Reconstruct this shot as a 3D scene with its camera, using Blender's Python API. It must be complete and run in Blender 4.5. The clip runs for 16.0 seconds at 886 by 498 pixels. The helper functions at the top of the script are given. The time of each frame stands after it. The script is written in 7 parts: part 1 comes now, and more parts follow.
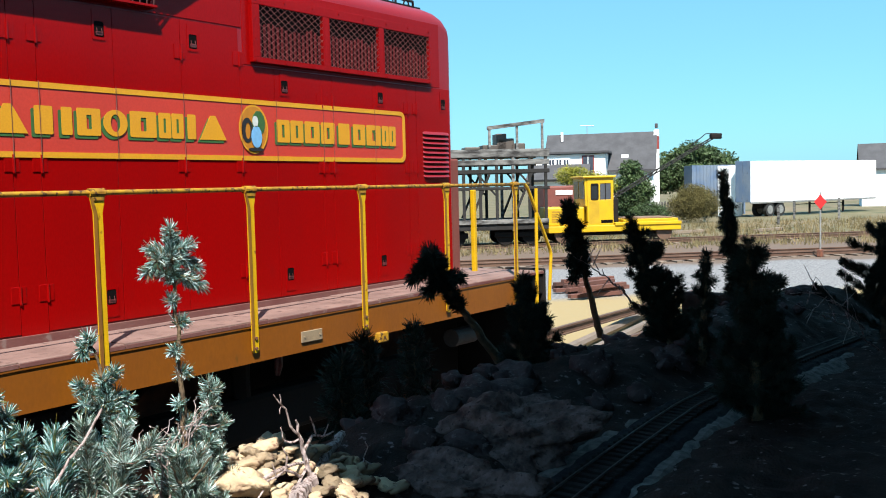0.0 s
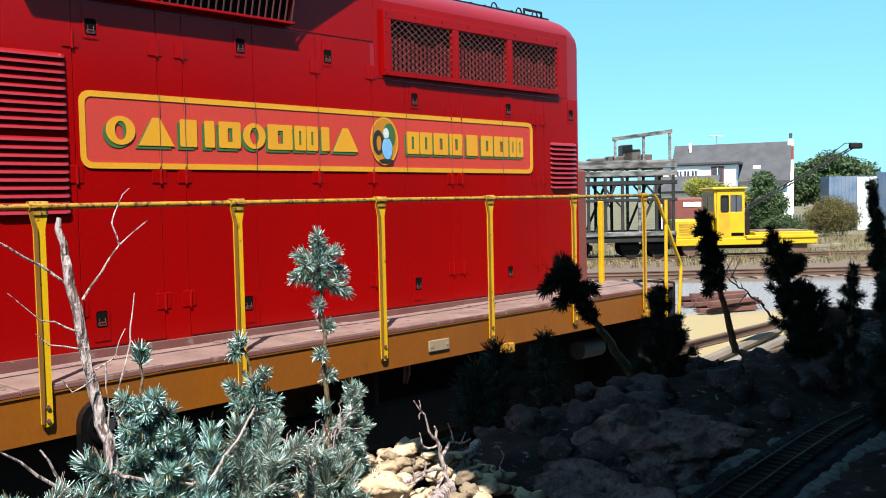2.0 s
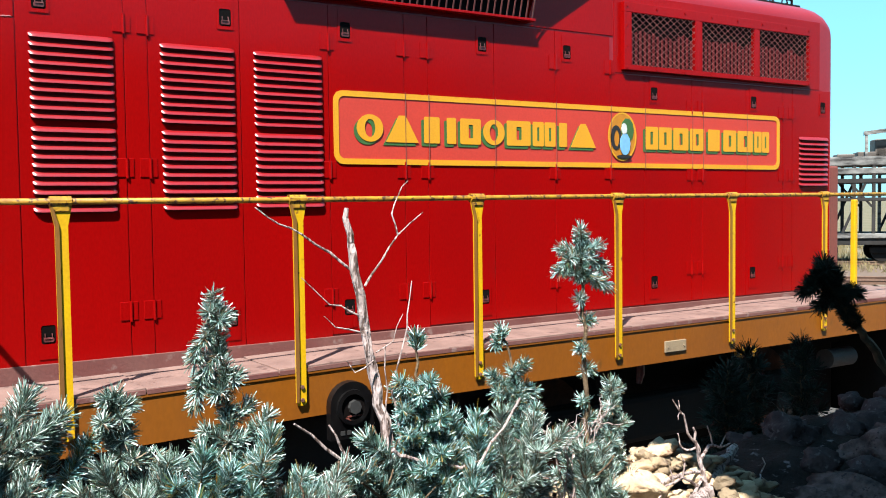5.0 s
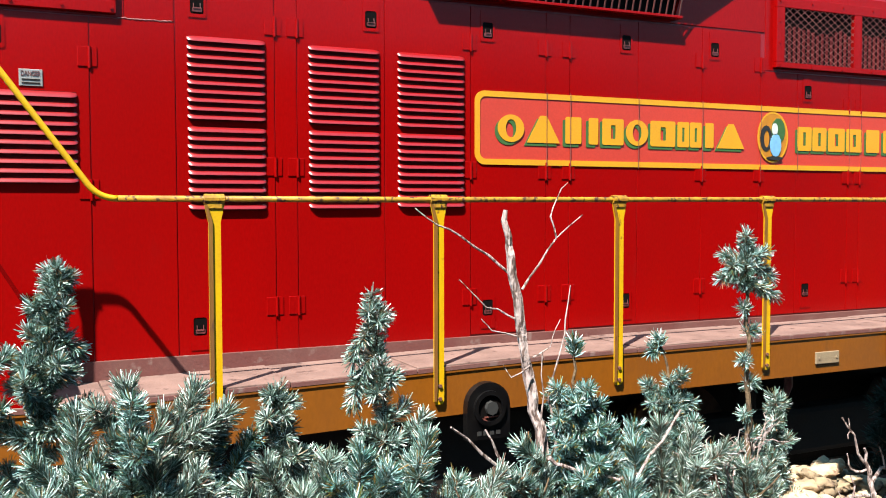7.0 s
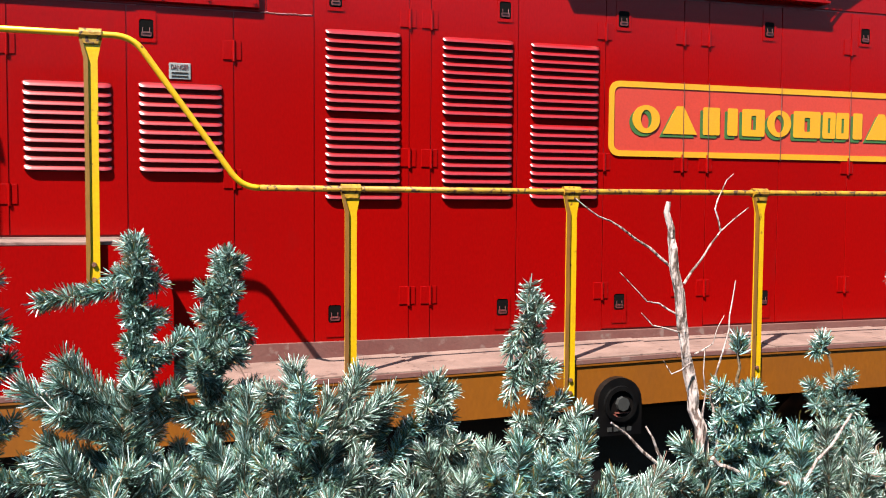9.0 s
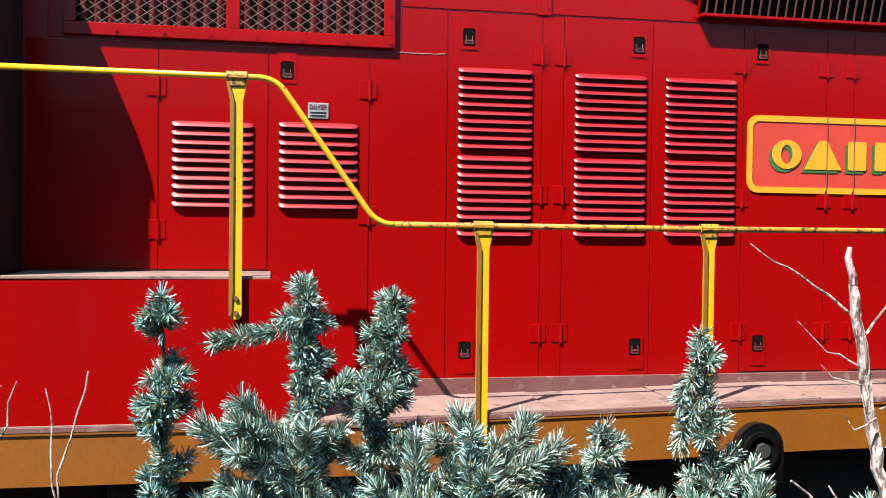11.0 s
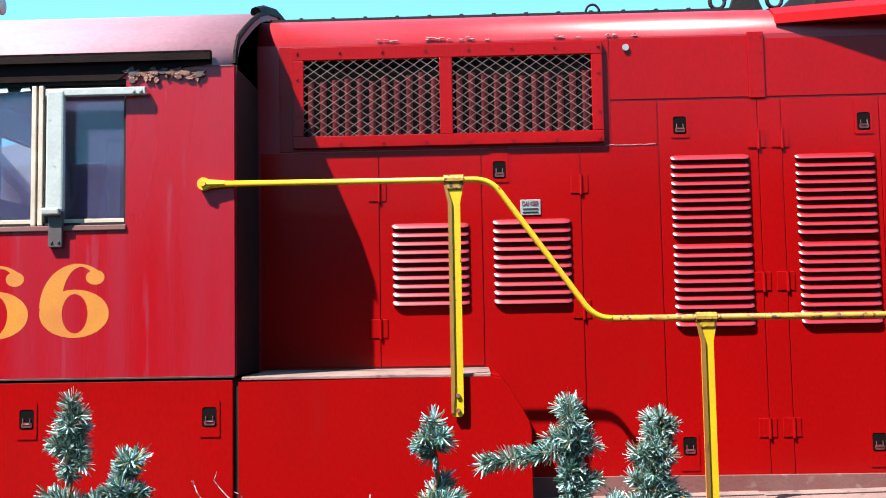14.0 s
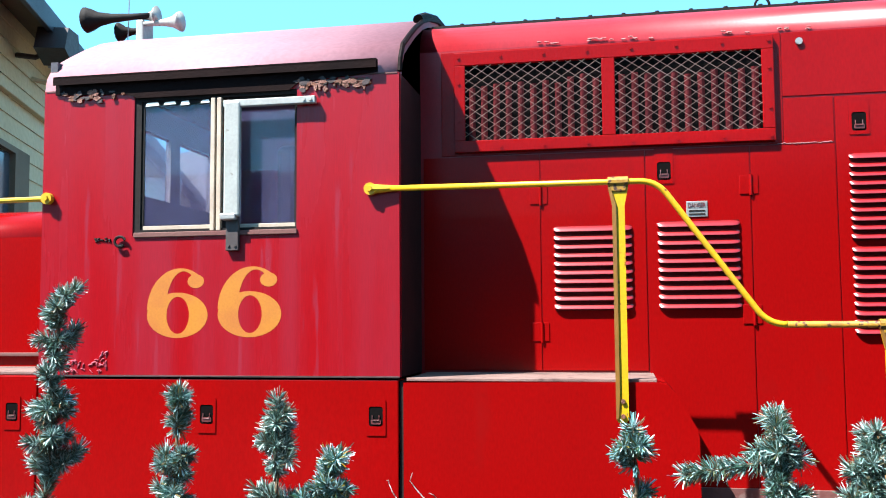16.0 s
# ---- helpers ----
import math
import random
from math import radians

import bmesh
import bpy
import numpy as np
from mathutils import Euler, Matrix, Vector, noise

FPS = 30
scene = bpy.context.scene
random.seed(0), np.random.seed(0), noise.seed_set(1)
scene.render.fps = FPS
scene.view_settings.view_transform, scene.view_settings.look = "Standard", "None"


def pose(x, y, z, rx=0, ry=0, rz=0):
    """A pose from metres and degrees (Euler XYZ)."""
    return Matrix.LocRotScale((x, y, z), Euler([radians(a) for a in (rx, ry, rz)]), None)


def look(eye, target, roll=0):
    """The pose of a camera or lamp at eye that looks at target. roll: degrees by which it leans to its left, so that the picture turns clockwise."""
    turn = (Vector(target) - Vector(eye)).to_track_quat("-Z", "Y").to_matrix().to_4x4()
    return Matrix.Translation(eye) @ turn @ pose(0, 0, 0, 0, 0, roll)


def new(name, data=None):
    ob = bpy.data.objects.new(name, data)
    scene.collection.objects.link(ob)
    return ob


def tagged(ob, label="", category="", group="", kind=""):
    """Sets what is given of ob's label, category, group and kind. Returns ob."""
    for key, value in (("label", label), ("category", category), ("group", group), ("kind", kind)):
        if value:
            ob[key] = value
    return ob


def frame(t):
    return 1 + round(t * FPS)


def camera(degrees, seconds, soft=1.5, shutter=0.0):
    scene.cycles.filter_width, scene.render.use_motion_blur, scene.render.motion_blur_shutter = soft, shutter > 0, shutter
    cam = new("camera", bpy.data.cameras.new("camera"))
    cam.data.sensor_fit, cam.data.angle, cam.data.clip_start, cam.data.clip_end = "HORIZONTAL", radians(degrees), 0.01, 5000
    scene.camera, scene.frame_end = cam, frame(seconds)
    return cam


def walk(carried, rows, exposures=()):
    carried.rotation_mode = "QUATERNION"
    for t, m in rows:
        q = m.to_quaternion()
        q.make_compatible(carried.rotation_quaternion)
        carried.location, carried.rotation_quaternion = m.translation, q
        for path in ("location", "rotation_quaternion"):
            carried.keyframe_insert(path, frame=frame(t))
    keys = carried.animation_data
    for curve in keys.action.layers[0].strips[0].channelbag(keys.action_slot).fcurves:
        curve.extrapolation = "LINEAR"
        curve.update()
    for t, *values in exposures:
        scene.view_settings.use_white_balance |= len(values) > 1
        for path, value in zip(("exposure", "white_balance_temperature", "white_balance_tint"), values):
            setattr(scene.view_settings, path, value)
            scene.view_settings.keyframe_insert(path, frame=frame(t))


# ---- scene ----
cam = camera(50.5, 16.0, 1.0)

PATH = [
    (0, (-0.036, -6.023, 2.521), (1.578, -4.848, 2.393), -1.4),
    (0.5, (-0.039, -6.01, 2.52), (1.542, -4.789, 2.408), -1.5),
    (1, (-0.043, -5.997, 2.519), (1.499, -4.727, 2.416), -1.5),
    (1.5, (-0.053, -5.994, 2.518), (1.443, -4.67, 2.419), -1.5),
    (2, (-0.068, -5.994, 2.515), (1.381, -4.619, 2.418), -1.3),
    (2.5, (-0.074, -5.988, 2.513), (1.327, -4.564, 2.408), -1.3),
    (3, (-0.082, -5.98, 2.512), (1.237, -4.482, 2.398), -1.3),
    (3.5, (-0.09, -5.963, 2.511), (1.175, -4.418, 2.403), -1.1),
    (4, (-0.099, -5.945, 2.511), (1.11, -4.355, 2.405), -0.9),
    (4.2, (-0.111, -5.958, 2.508), (1.074, -4.35, 2.404), -0.9),
    (6.3, (-0.147, -5.896, 2.515), (0.767, -4.119, 2.423), -0.1),
    (6.5, (-0.15, -5.892, 2.514), (0.74, -4.103, 2.421), -0.0),
    (7, (-0.164, -5.89, 2.514), (0.674, -4.077, 2.421), -0.1),
    (7.5, (-0.181, -5.884, 2.514), (0.598, -4.044, 2.421), -0.0),
    (8, (-0.194, -5.874, 2.513), (0.525, -4.011, 2.417), 0.2),
    (8.5, (-0.21, -5.866, 2.513), (0.451, -3.981, 2.411), 0.5),
    (9, (-0.223, -5.852, 2.511), (0.376, -3.947, 2.4), 0.4),
    (9.2, (-0.23, -5.848, 2.512), (0.347, -3.936, 2.397), 0.4),
    (11.3, (-0.308, -5.811, 2.534), (0.019, -3.838, 2.515), 0.7),
    (11.5, (-0.315, -5.816, 2.542), (-0.005, -3.84, 2.538), 0.7),
    (12, (-0.327, -5.805, 2.553), (-0.076, -3.821, 2.588), 0.4),
    (12.5, (-0.344, -5.808, 2.562), (-0.165, -3.818, 2.636), -0.4),
    (13, (-0.366, -5.808, 2.571), (-0.264, -3.814, 2.673), -0.9),
    (13.5, (-0.382, -5.813, 2.579), (-0.36, -3.817, 2.702), -1.3),
    (14, (-0.406, -5.823, 2.588), (-0.466, -3.829, 2.728), -1.0),
    (14.5, (-0.426, -5.833, 2.59), (-0.555, -3.844, 2.747), -0.9),
    (15, (-0.449, -5.827, 2.589), (-0.668, -3.847, 2.751), -0.9),
    (15.5, (-0.47, -5.82, 2.591), (-0.78, -3.852, 2.746), -0.7),
    (16, (-0.488, -5.828, 2.593), (-0.86, -3.869, 2.742), -0.4),
]
walk(cam, [(t, look(eye, target, roll)) for t, eye, target, roll in PATH],
     exposures=[(0.0, 1.3, 6500, 10), (2.5, 1.46, 6450, 10), (4.0, 1.64, 6450, 10), (8.0, 1.75, 6850, 10), (12.5, 1.95, 6400, 10), (16.0, 2.05, 6200, 10)])

# ---- daylight ----
SUN_TRAVEL = Vector((0.742, 0.62, -1.377)).normalized()
world = bpy.data.worlds.new("sky")
scene.world = world
world.use_nodes = True
wn = world.node_tree
wn.nodes.clear()
sky = wn.nodes.new("ShaderNodeTexSky")
sky.sky_type = "NISHITA"
sky.sun_disc = False
sky.sun_elevation = math.asin(-SUN_TRAVEL.z)
sky.sun_rotation = math.atan2(-SUN_TRAVEL.x, -SUN_TRAVEL.y)
sky.air_density, sky.dust_density, sky.ozone_density = 1.0, 0.6, 1.0
tint = wn.nodes.new("ShaderNodeMix")
tint.data_type, tint.blend_type = "RGBA", "MULTIPLY"
tint.inputs[0].default_value = 1.0
tint.inputs[7].default_value = (0.55, 1.0, 1.24, 1.0)
bg = wn.nodes.new("ShaderNodeBackground")
bg.inputs["Strength"].default_value = 0.068
haze = wn.nodes.new("ShaderNodeMix")
haze.data_type = "RGBA"
haze.inputs[0].default_value = 0.55
haze.inputs[7].default_value = (1.65, 4.35, 6.0, 1.0)
wo = wn.nodes.new("ShaderNodeOutputWorld")
wn.links.new(sky.outputs[0], tint.inputs[6])
wn.links.new(tint.outputs[2], haze.inputs[6])
wn.links.new(haze.outputs[2], bg.inputs["Color"])
wn.links.new(bg.outputs[0], wo.inputs[0])

sun = new("sun", bpy.data.lights.new("sun", "SUN"))
sun.data.energy = 5.0
sun.data.angle = radians(0.5)
sun.data.color = (1.0, 0.95, 0.88)
sun.matrix_basis = Matrix.Translation((-8, -8, 14)) @ SUN_TRAVEL.to_track_quat("-Z", "Y").to_matrix().to_4x4()


# ---- materials ----
def mat(name, col_a, col_b=None, rough=0.6, metal=0.0, coarse=1.5, fine=40.0, bump=0.2, stain=None, stain_at=0.62,
        stretch=(1, 1, 1), island=0.0, per_object=0.0, spec=0.5, rough_var=0.15, warp=0.0):
    """Two-tone surface: broad patches between col_a and col_b, a fine grain, optional stains, fine relief."""
    col_b = col_b or tuple(c * 0.75 for c in col_a)
    m = bpy.data.materials.new(name)
    m.use_nodes = True
    nt = m.node_tree
    nodes, link = nt.nodes, nt.links.new
    bsdf = nodes["Principled BSDF"]
    tc = nodes.new("ShaderNodeTexCoord")
    mp = nodes.new("ShaderNodeMapping")
    mp.inputs["Scale"].default_value = stretch
    link(tc.outputs["Object"], mp.inputs[0])
    n1 = nodes.new("ShaderNodeTexNoise")
    n1.inputs["Scale"].default_value, n1.inputs["Detail"].default_value = coarse, 5
    n2 = nodes.new("ShaderNodeTexNoise")
    n2.inputs["Scale"].default_value, n2.inputs["Detail"].default_value = fine, 4
    link(mp.outputs[0], n1.inputs["Vector"])
    link(mp.outputs[0], n2.inputs["Vector"])
    ramp = nodes.new("ShaderNodeValToRGB")
    ramp.color_ramp.elements[0].position, ramp.color_ramp.elements[1].position = 0.36, 0.66
    ramp.color_ramp.elements[0].color, ramp.color_ramp.elements[1].color = (*col_a, 1), (*col_b, 1)
    link(n1.outputs["Fac"], ramp.inputs[0])
    grain = nodes.new("ShaderNodeMix")
    grain.data_type, grain.blend_type = "RGBA", "OVERLAY"
    grain.inputs[0].default_value = 0.22
    link(ramp.outputs[0], grain.inputs[6])
    link(n2.outputs["Fac"], grain.inputs[7])
    out = grain.outputs[2]
    if stain:
        n3 = nodes.new("ShaderNodeTexNoise")
        n3.inputs["Scale"].default_value, n3.inputs["Detail"].default_value = coarse * 3.1, 8
        link(mp.outputs[0], n3.inputs["Vector"])
        cut = nodes.new("ShaderNodeValToRGB")
        cut.color_ramp.elements[0].position, cut.color_ramp.elements[1].position = stain_at, min(1.0, stain_at + 0.07)
        link(n3.outputs["Fac"], cut.inputs[0])
        mix = nodes.new("ShaderNodeMix")
        mix.data_type = "RGBA"
        mix.inputs[7].default_value = (*stain, 1)
        link(cut.outputs[0], mix.inputs[0])
        link(out, mix.inputs[6])
        out = mix.outputs[2]
    if island or per_object:
        hsv = nodes.new("ShaderNodeHueSaturation")
        src = nodes.new("ShaderNodeNewGeometry").outputs["Random Per Island"] if island else nodes.new("ShaderNodeObjectInfo").outputs["Random"]
        amount = island or per_object
        rng = nodes.new("ShaderNodeMapRange")
        rng.inputs["To Min"].default_value, rng.inputs["To Max"].default_value = 1 - amount, 1 + amount
        link(src, rng.inputs["Value"])
        link(rng.outputs[0], hsv.inputs["Value"])
        link(out, hsv.inputs["Color"])
        out = hsv.outputs[0]
    link(out, bsdf.inputs["Base Color"])
    rr = nodes.new("ShaderNodeMapRange")
    rr.inputs["To Min"].default_value, rr.inputs["To Max"].default_value = max(0.02, rough - rough_var), min(1, rough + rough_var)
    link(n1.outputs["Fac"], rr.inputs["Value"])
    link(rr.outputs[0], bsdf.inputs["Roughness"])
    bsdf.inputs["Metallic"].default_value = metal
    bsdf.inputs["Specular IOR Level"].default_value = spec
    if bump:
        bp = nodes.new("ShaderNodeBump")
        bp.inputs["Strength"].default_value, bp.inputs["Distance"].default_value = bump, 0.01
        link(n2.outputs["Fac"], bp.inputs["Height"])
        link(bp.outputs[0], bsdf.inputs["Normal"])
        if warp:
            bw = nodes.new("ShaderNodeBump")
            bw.inputs["Strength"].default_value, bw.inputs["Distance"].default_value = warp, 0.05
            link(n1.outputs["Fac"], bw.inputs["Height"])
            link(bw.outputs[0], bp.inputs["Normal"])
    return m


def glass(name, colour=(0.9, 0.92, 0.97), rough=0.02, film=None):
    """Clear glass; film is the colour and the share of a diffuse layer painted for reflected sky."""
    m = bpy.data.materials.new(name)
    m.use_nodes = True
    b = m.node_tree.nodes["Principled BSDF"]
    b.inputs["Base Color"].default_value = (*colour, 1)
    b.inputs["Roughness"].default_value = rough
    b.inputs["Transmission Weight"].default_value = 1.0
    b.inputs["IOR"].default_value = 1.45
    if film:
        nodes, link = m.node_tree.nodes, m.node_tree.links.new
        sky_sheen, mix, mottle = nodes.new("ShaderNodeBsdfDiffuse"), nodes.new("ShaderNodeMixShader"), nodes.new("ShaderNodeTexNoise")
        sky_sheen.inputs["Color"].default_value = (*film[0], 1)
        mottle.inputs["Scale"].default_value = 5.0
        share = nodes.new("ShaderNodeMapRange")
        share.inputs["To Min"].default_value, share.inputs["To Max"].default_value = film[1] * 0.6, film[1] * 1.4
        link(mottle.outputs["Fac"], share.inputs["Value"])
        link(share.outputs[0], mix.inputs[0])
        link(b.outputs[0], mix.inputs[1])
        link(sky_sheen.outputs[0], mix.inputs[2])
        link(mix.outputs[0], nodes["Material Output"].inputs["Surface"])
    return m


RED = mat("red_paint", (0.216, 0.0012, 0.0012), (0.188, 0.0012, 0.0014), rough=0.24, coarse=1.1, fine=90, bump=0.02, spec=0.17, rough_var=0.08, warp=0.12,
          stain=(0.188, 0.0022, 0.0022), stain_at=0.64, stretch=(1, 1, 0.35))
RED_GLOSS = mat("glossy_red_paint", (0.216, 0.002, 0.003), (0.195, 0.002, 0.003), rough=0.28, coarse=3, fine=60, bump=0.02, spec=1.0, rough_var=0.03)
RED_CAB = mat("faded_red_paint", (0.230, 0.0022, 0.005), (0.210, 0.007, 0.015), rough=0.28, coarse=2.2, fine=60, bump=0.03, spec=0.36, rough_var=0.1, warp=0.08,
              stain=(0.21, 0.013, 0.024), stain_at=0.60, stretch=(2.2, 1, 0.18))
RED_ROOF = mat("sun_bleached_red_paint", (0.27, 0.135, 0.155), (0.245, 0.105, 0.122), rough=0.7, coarse=1.2, fine=30, bump=0.05, spec=0.16)
RED_DUSTY = mat("dusty_red_paint", (0.10, 0.028, 0.024), (0.12, 0.05, 0.042), rough=0.8, coarse=3, fine=50, bump=0.2, stain=(0.15, 0.09, 0.08), stain_at=0.6)
BROWN_RED = mat("brown_primer_paint", (0.15, 0.038, 0.026), (0.12, 0.03, 0.022), rough=0.7)
CORAL = mat("coral_red_paint", (0.40, 0.032, 0.017), (0.36, 0.028, 0.016), rough=0.5, coarse=0.9, fine=70, bump=0.03)
SIGN_YELLOW = mat("signwriter_yellow", (0.50, 0.235, 0.008), (0.46, 0.21, 0.008), rough=0.5, coarse=3, fine=80, bump=0.02)
NUMBER_YELLOW = mat("worn_number_yellow", (0.38, 0.14, 0.011), (0.33, 0.10, 0.009), rough=0.5, coarse=3.5, fine=80, bump=0.02)
SIGN_GREEN = mat("signwriter_green", (0.035, 0.10, 0.025), rough=0.5, bump=0.02)
SIGN_WHITE = mat("signwriter_white", (0.5, 0.52, 0.5), rough=0.5, bump=0.02)
SIGN_BLUE = mat("signwriter_blue", (0.16, 0.38, 0.62), rough=0.5, bump=0.02)
SIGN_BLACK = mat("signwriter_black", (0.015, 0.014, 0.014), rough=0.5, bump=0.02)
SIGN_ORANGE = mat("signwriter_orange", (0.42, 0.16, 0.008), rough=0.5, bump=0.02)
YELLOW = mat("safety_yellow_paint", (0.50, 0.30, 0.004), (0.46, 0.26, 0.004), rough=0.4, coarse=6, fine=60, bump=0.08, stain=(0.14, 0.05, 0.01), stain_at=0.66)
YELLOW_WORN = mat("worn_yellow_paint", (0.36, 0.19, 0.005), (0.19, 0.085, 0.006), rough=0.6, coarse=11, fine=80, bump=0.3, stain=(0.05, 0.018, 0.008), stain_at=0.55)
RUST_PALE = mat("pale_rust_scale", (0.24, 0.11, 0.08), (0.12, 0.045, 0.032), rough=0.9, coarse=40, fine=120, bump=0.8)
# Near-black copy of the red, painting the shade on the cab's rear wall
SHADE_RED = mat("shade_dark_paint", (0.022, 0.004, 0.004), (0.012, 0.003, 0.003), rough=0.7, coarse=2, fine=40, bump=0.1, spec=0.2)
TAR = mat("tarred_black_steel", (0.006, 0.0025, 0.0025), (0.010, 0.004, 0.0035), rough=0.6, coarse=5, fine=60, bump=0.2, spec=0.05)
# Darkened red that paints the shade in the gaps between louvres
LOUVRE_SHADE = mat("louvre_shade_paint", (0.11, 0.0028, 0.0028), (0.08, 0.0025, 0.0025), rough=0.6, coarse=6, fine=60, bump=0.05, spec=0.15)
LATCH_METAL = mat("scuffed_latch_metal", (0.12, 0.024, 0.024), (0.04, 0.007, 0.007), rough=0.5, coarse=30, fine=90, bump=0.2)
POST_RUST = mat("rust_stained_yellow_paint", (0.19, 0.085, 0.006), (0.13, 0.050, 0.006), rough=0.6, coarse=9, fine=80, bump=0.2, stain=(0.07, 0.026, 0.008), stain_at=0.62, stretch=(1, 1, 0.3))
OCHRE = mat("weathered_ochre_paint", (0.178, 0.054, 0.0012), (0.146, 0.043, 0.0012), rough=0.5, coarse=1.6, fine=50, bump=0.08, stain=(0.09, 0.036, 0.005), stain_at=0.64, stretch=(1, 1, 0.5))
DECK = mat("dusty_deck_plate", (0.185, 0.112, 0.094), (0.125, 0.072, 0.060), rough=0.85, coarse=4, fine=70, bump=0.4, stain=(0.08, 0.042, 0.036), stain_at=0.6)
PLATE_TAN = mat("tan_builder_plate", (0.24, 0.18, 0.11), (0.19, 0.14, 0.09), rough=0.6, coarse=12, fine=80, bump=0.2)
BLACK = mat("sooty_black_steel", (0.008, 0.007, 0.007), (0.014, 0.011, 0.010), rough=0.75, coarse=3, fine=50, bump=0.3, spec=0.15)
# Near-black for thin sheets that stand in for shade inside recesses
DARK = mat("painted_shade_black", (0.005, 0.004, 0.004), rough=0.9, bump=0.0, spec=0.04)
RUST = mat("rusty_steel", (0.16, 0.055, 0.028), (0.07, 0.03, 0.02), rough=0.85, coarse=9, fine=80, bump=0.6)
STEEL = mat("grey_steel", (0.35, 0.34, 0.32), (0.25, 0.24, 0.23), rough=0.5, metal=0.6, coarse=6, fine=80, bump=0.15)
MESH_WIRE = mat("dusty_wire", (0.20, 0.13, 0.11), (0.14, 0.075, 0.065), rough=0.6, metal=0.0, coarse=8, fine=80, bump=0.1)
WIRE_RED = mat("red_painted_wire", (0.15, 0.05, 0.045), (0.11, 0.025, 0.025), rough=0.6, coarse=8, fine=80, bump=0.1)
# Baffle red is lowered to carry the shade behind the screens
BAFFLE = mat("dusty_red_baffle", (0.085, 0.004, 0.006), (0.05, 0.003, 0.005), rough=0.8, coarse=5, fine=60, bump=0.3, spec=0.2, stain=(0.11, 0.016, 0.018), stain_at=0.66)
CREAM = mat("cream_window_trim", (0.40, 0.33, 0.25), (0.32, 0.25, 0.19), rough=0.6, coarse=6, fine=60, bump=0.15)
WHITE = mat("chalky_white_paint", (0.78, 0.78, 0.74), (0.70, 0.70, 0.67), rough=0.6, coarse=2, fine=40, bump=0.08, stain=(0.5, 0.48, 0.44), stain_at=0.68)
# Lavender film stands in for sky reflected in the panes
GLASS = glass("window_glass", film=((0.15, 0.15, 0.30), 0.09))
CAB_INSIDE = mat("cab_interior_grey", (0.05, 0.05, 0.065), (0.04, 0.04, 0.05), rough=0.8)
DARK_BROWN = mat("dark_brown_paint", (0.022, 0.010, 0.010), (0.03, 0.014, 0.013), rough=0.6, coarse=8, bump=0.3)
PALE_GREY = mat("pale_grey_paint", (0.30, 0.31, 0.29), (0.24, 0.25, 0.235), rough=0.5, coarse=5, fine=50, bump=0.1, stain=(0.12, 0.10, 0.08), stain_at=0.66)
RUBBER = mat("black_rubber", (0.015, 0.015, 0.015), rough=0.8)


# ---- mesh helpers ----
WORLD_OF = {}


SETTLE = [0.0]  # how far things stand below the nominal ground


def thing(name, base, label, category, group="", kind=""):
    ob = new(name)
    ob.empty_display_size = 0.2
    ob.matrix_basis = Matrix.Translation(Vector(base) + Vector((0, 0, SETTLE[0])))
    WORLD_OF[ob.name] = Matrix.Translation(base)
    return tagged(ob, label, category, group, kind)


def attach(ob, parent):
    ob.parent = parent
    ob.matrix_parent_inverse = WORLD_OF.get(parent.name, Matrix.Identity(4)).inverted()


def part(name, bm, material, parent=None, label="", smooth=False):
    me = bpy.data.meshes.new(name)
    bm.to_mesh(me)
    bm.free()
    me.materials.append(material)
    if smooth:
        for p in me.polygons:
            p.use_smooth = True
    ob = new(name, me)
    if parent:
        attach(ob, parent)
    if label:
        tagged(ob, label)
    return ob


def from_lists(name, verts, faces, material, parent=None, label="", smooth=False):
    me = bpy.data.meshes.new(name)
    me.from_pydata(np.asarray(verts, float).tolist(), [], np.asarray(faces).tolist())
    me.update()
    me.materials.append(material)
    if smooth:
        for p in me.polygons:
            p.use_smooth = True
    ob = new(name, me)
    if parent:
        attach(ob, parent)
    if label:
        tagged(ob, label)
    return ob


def piece(name, mesh, parent, m):
    """One more object on a shared mesh, under a thing or part, at pose m."""
    ob = new(name, mesh)
    attach(ob, parent)
    ob.matrix_basis = m
    return ob


def box(bm, x0, x1, y0, y1, z0, z1, bevel=0.0, m=None):
    made = bmesh.ops.create_cube(bm, size=1.0)["verts"]
    bmesh.ops.scale(bm, vec=(abs(x1 - x0), abs(y1 - y0), abs(z1 - z0)), verts=made)
    bmesh.ops.translate(bm, vec=((x0 + x1) / 2, (y0 + y1) / 2, (z0 + z1) / 2), verts=made)
    if bevel:
        edges = list({e for v in made for e in v.link_edges})
        made = bmesh.ops.bevel(bm, geom=edges, offset=bevel, segments=2, affect="EDGES", profile=0.5)["verts"]
    if m is not None:
        bmesh.ops.transform(bm, matrix=m, verts=list({v for v in made}))
    return bm


def cube(x0, x1, y0, y1, z0, z1, bevel=0.0, m=None):
    return box(bmesh.new(), x0, x1, y0, y1, z0, z1, bevel, m)


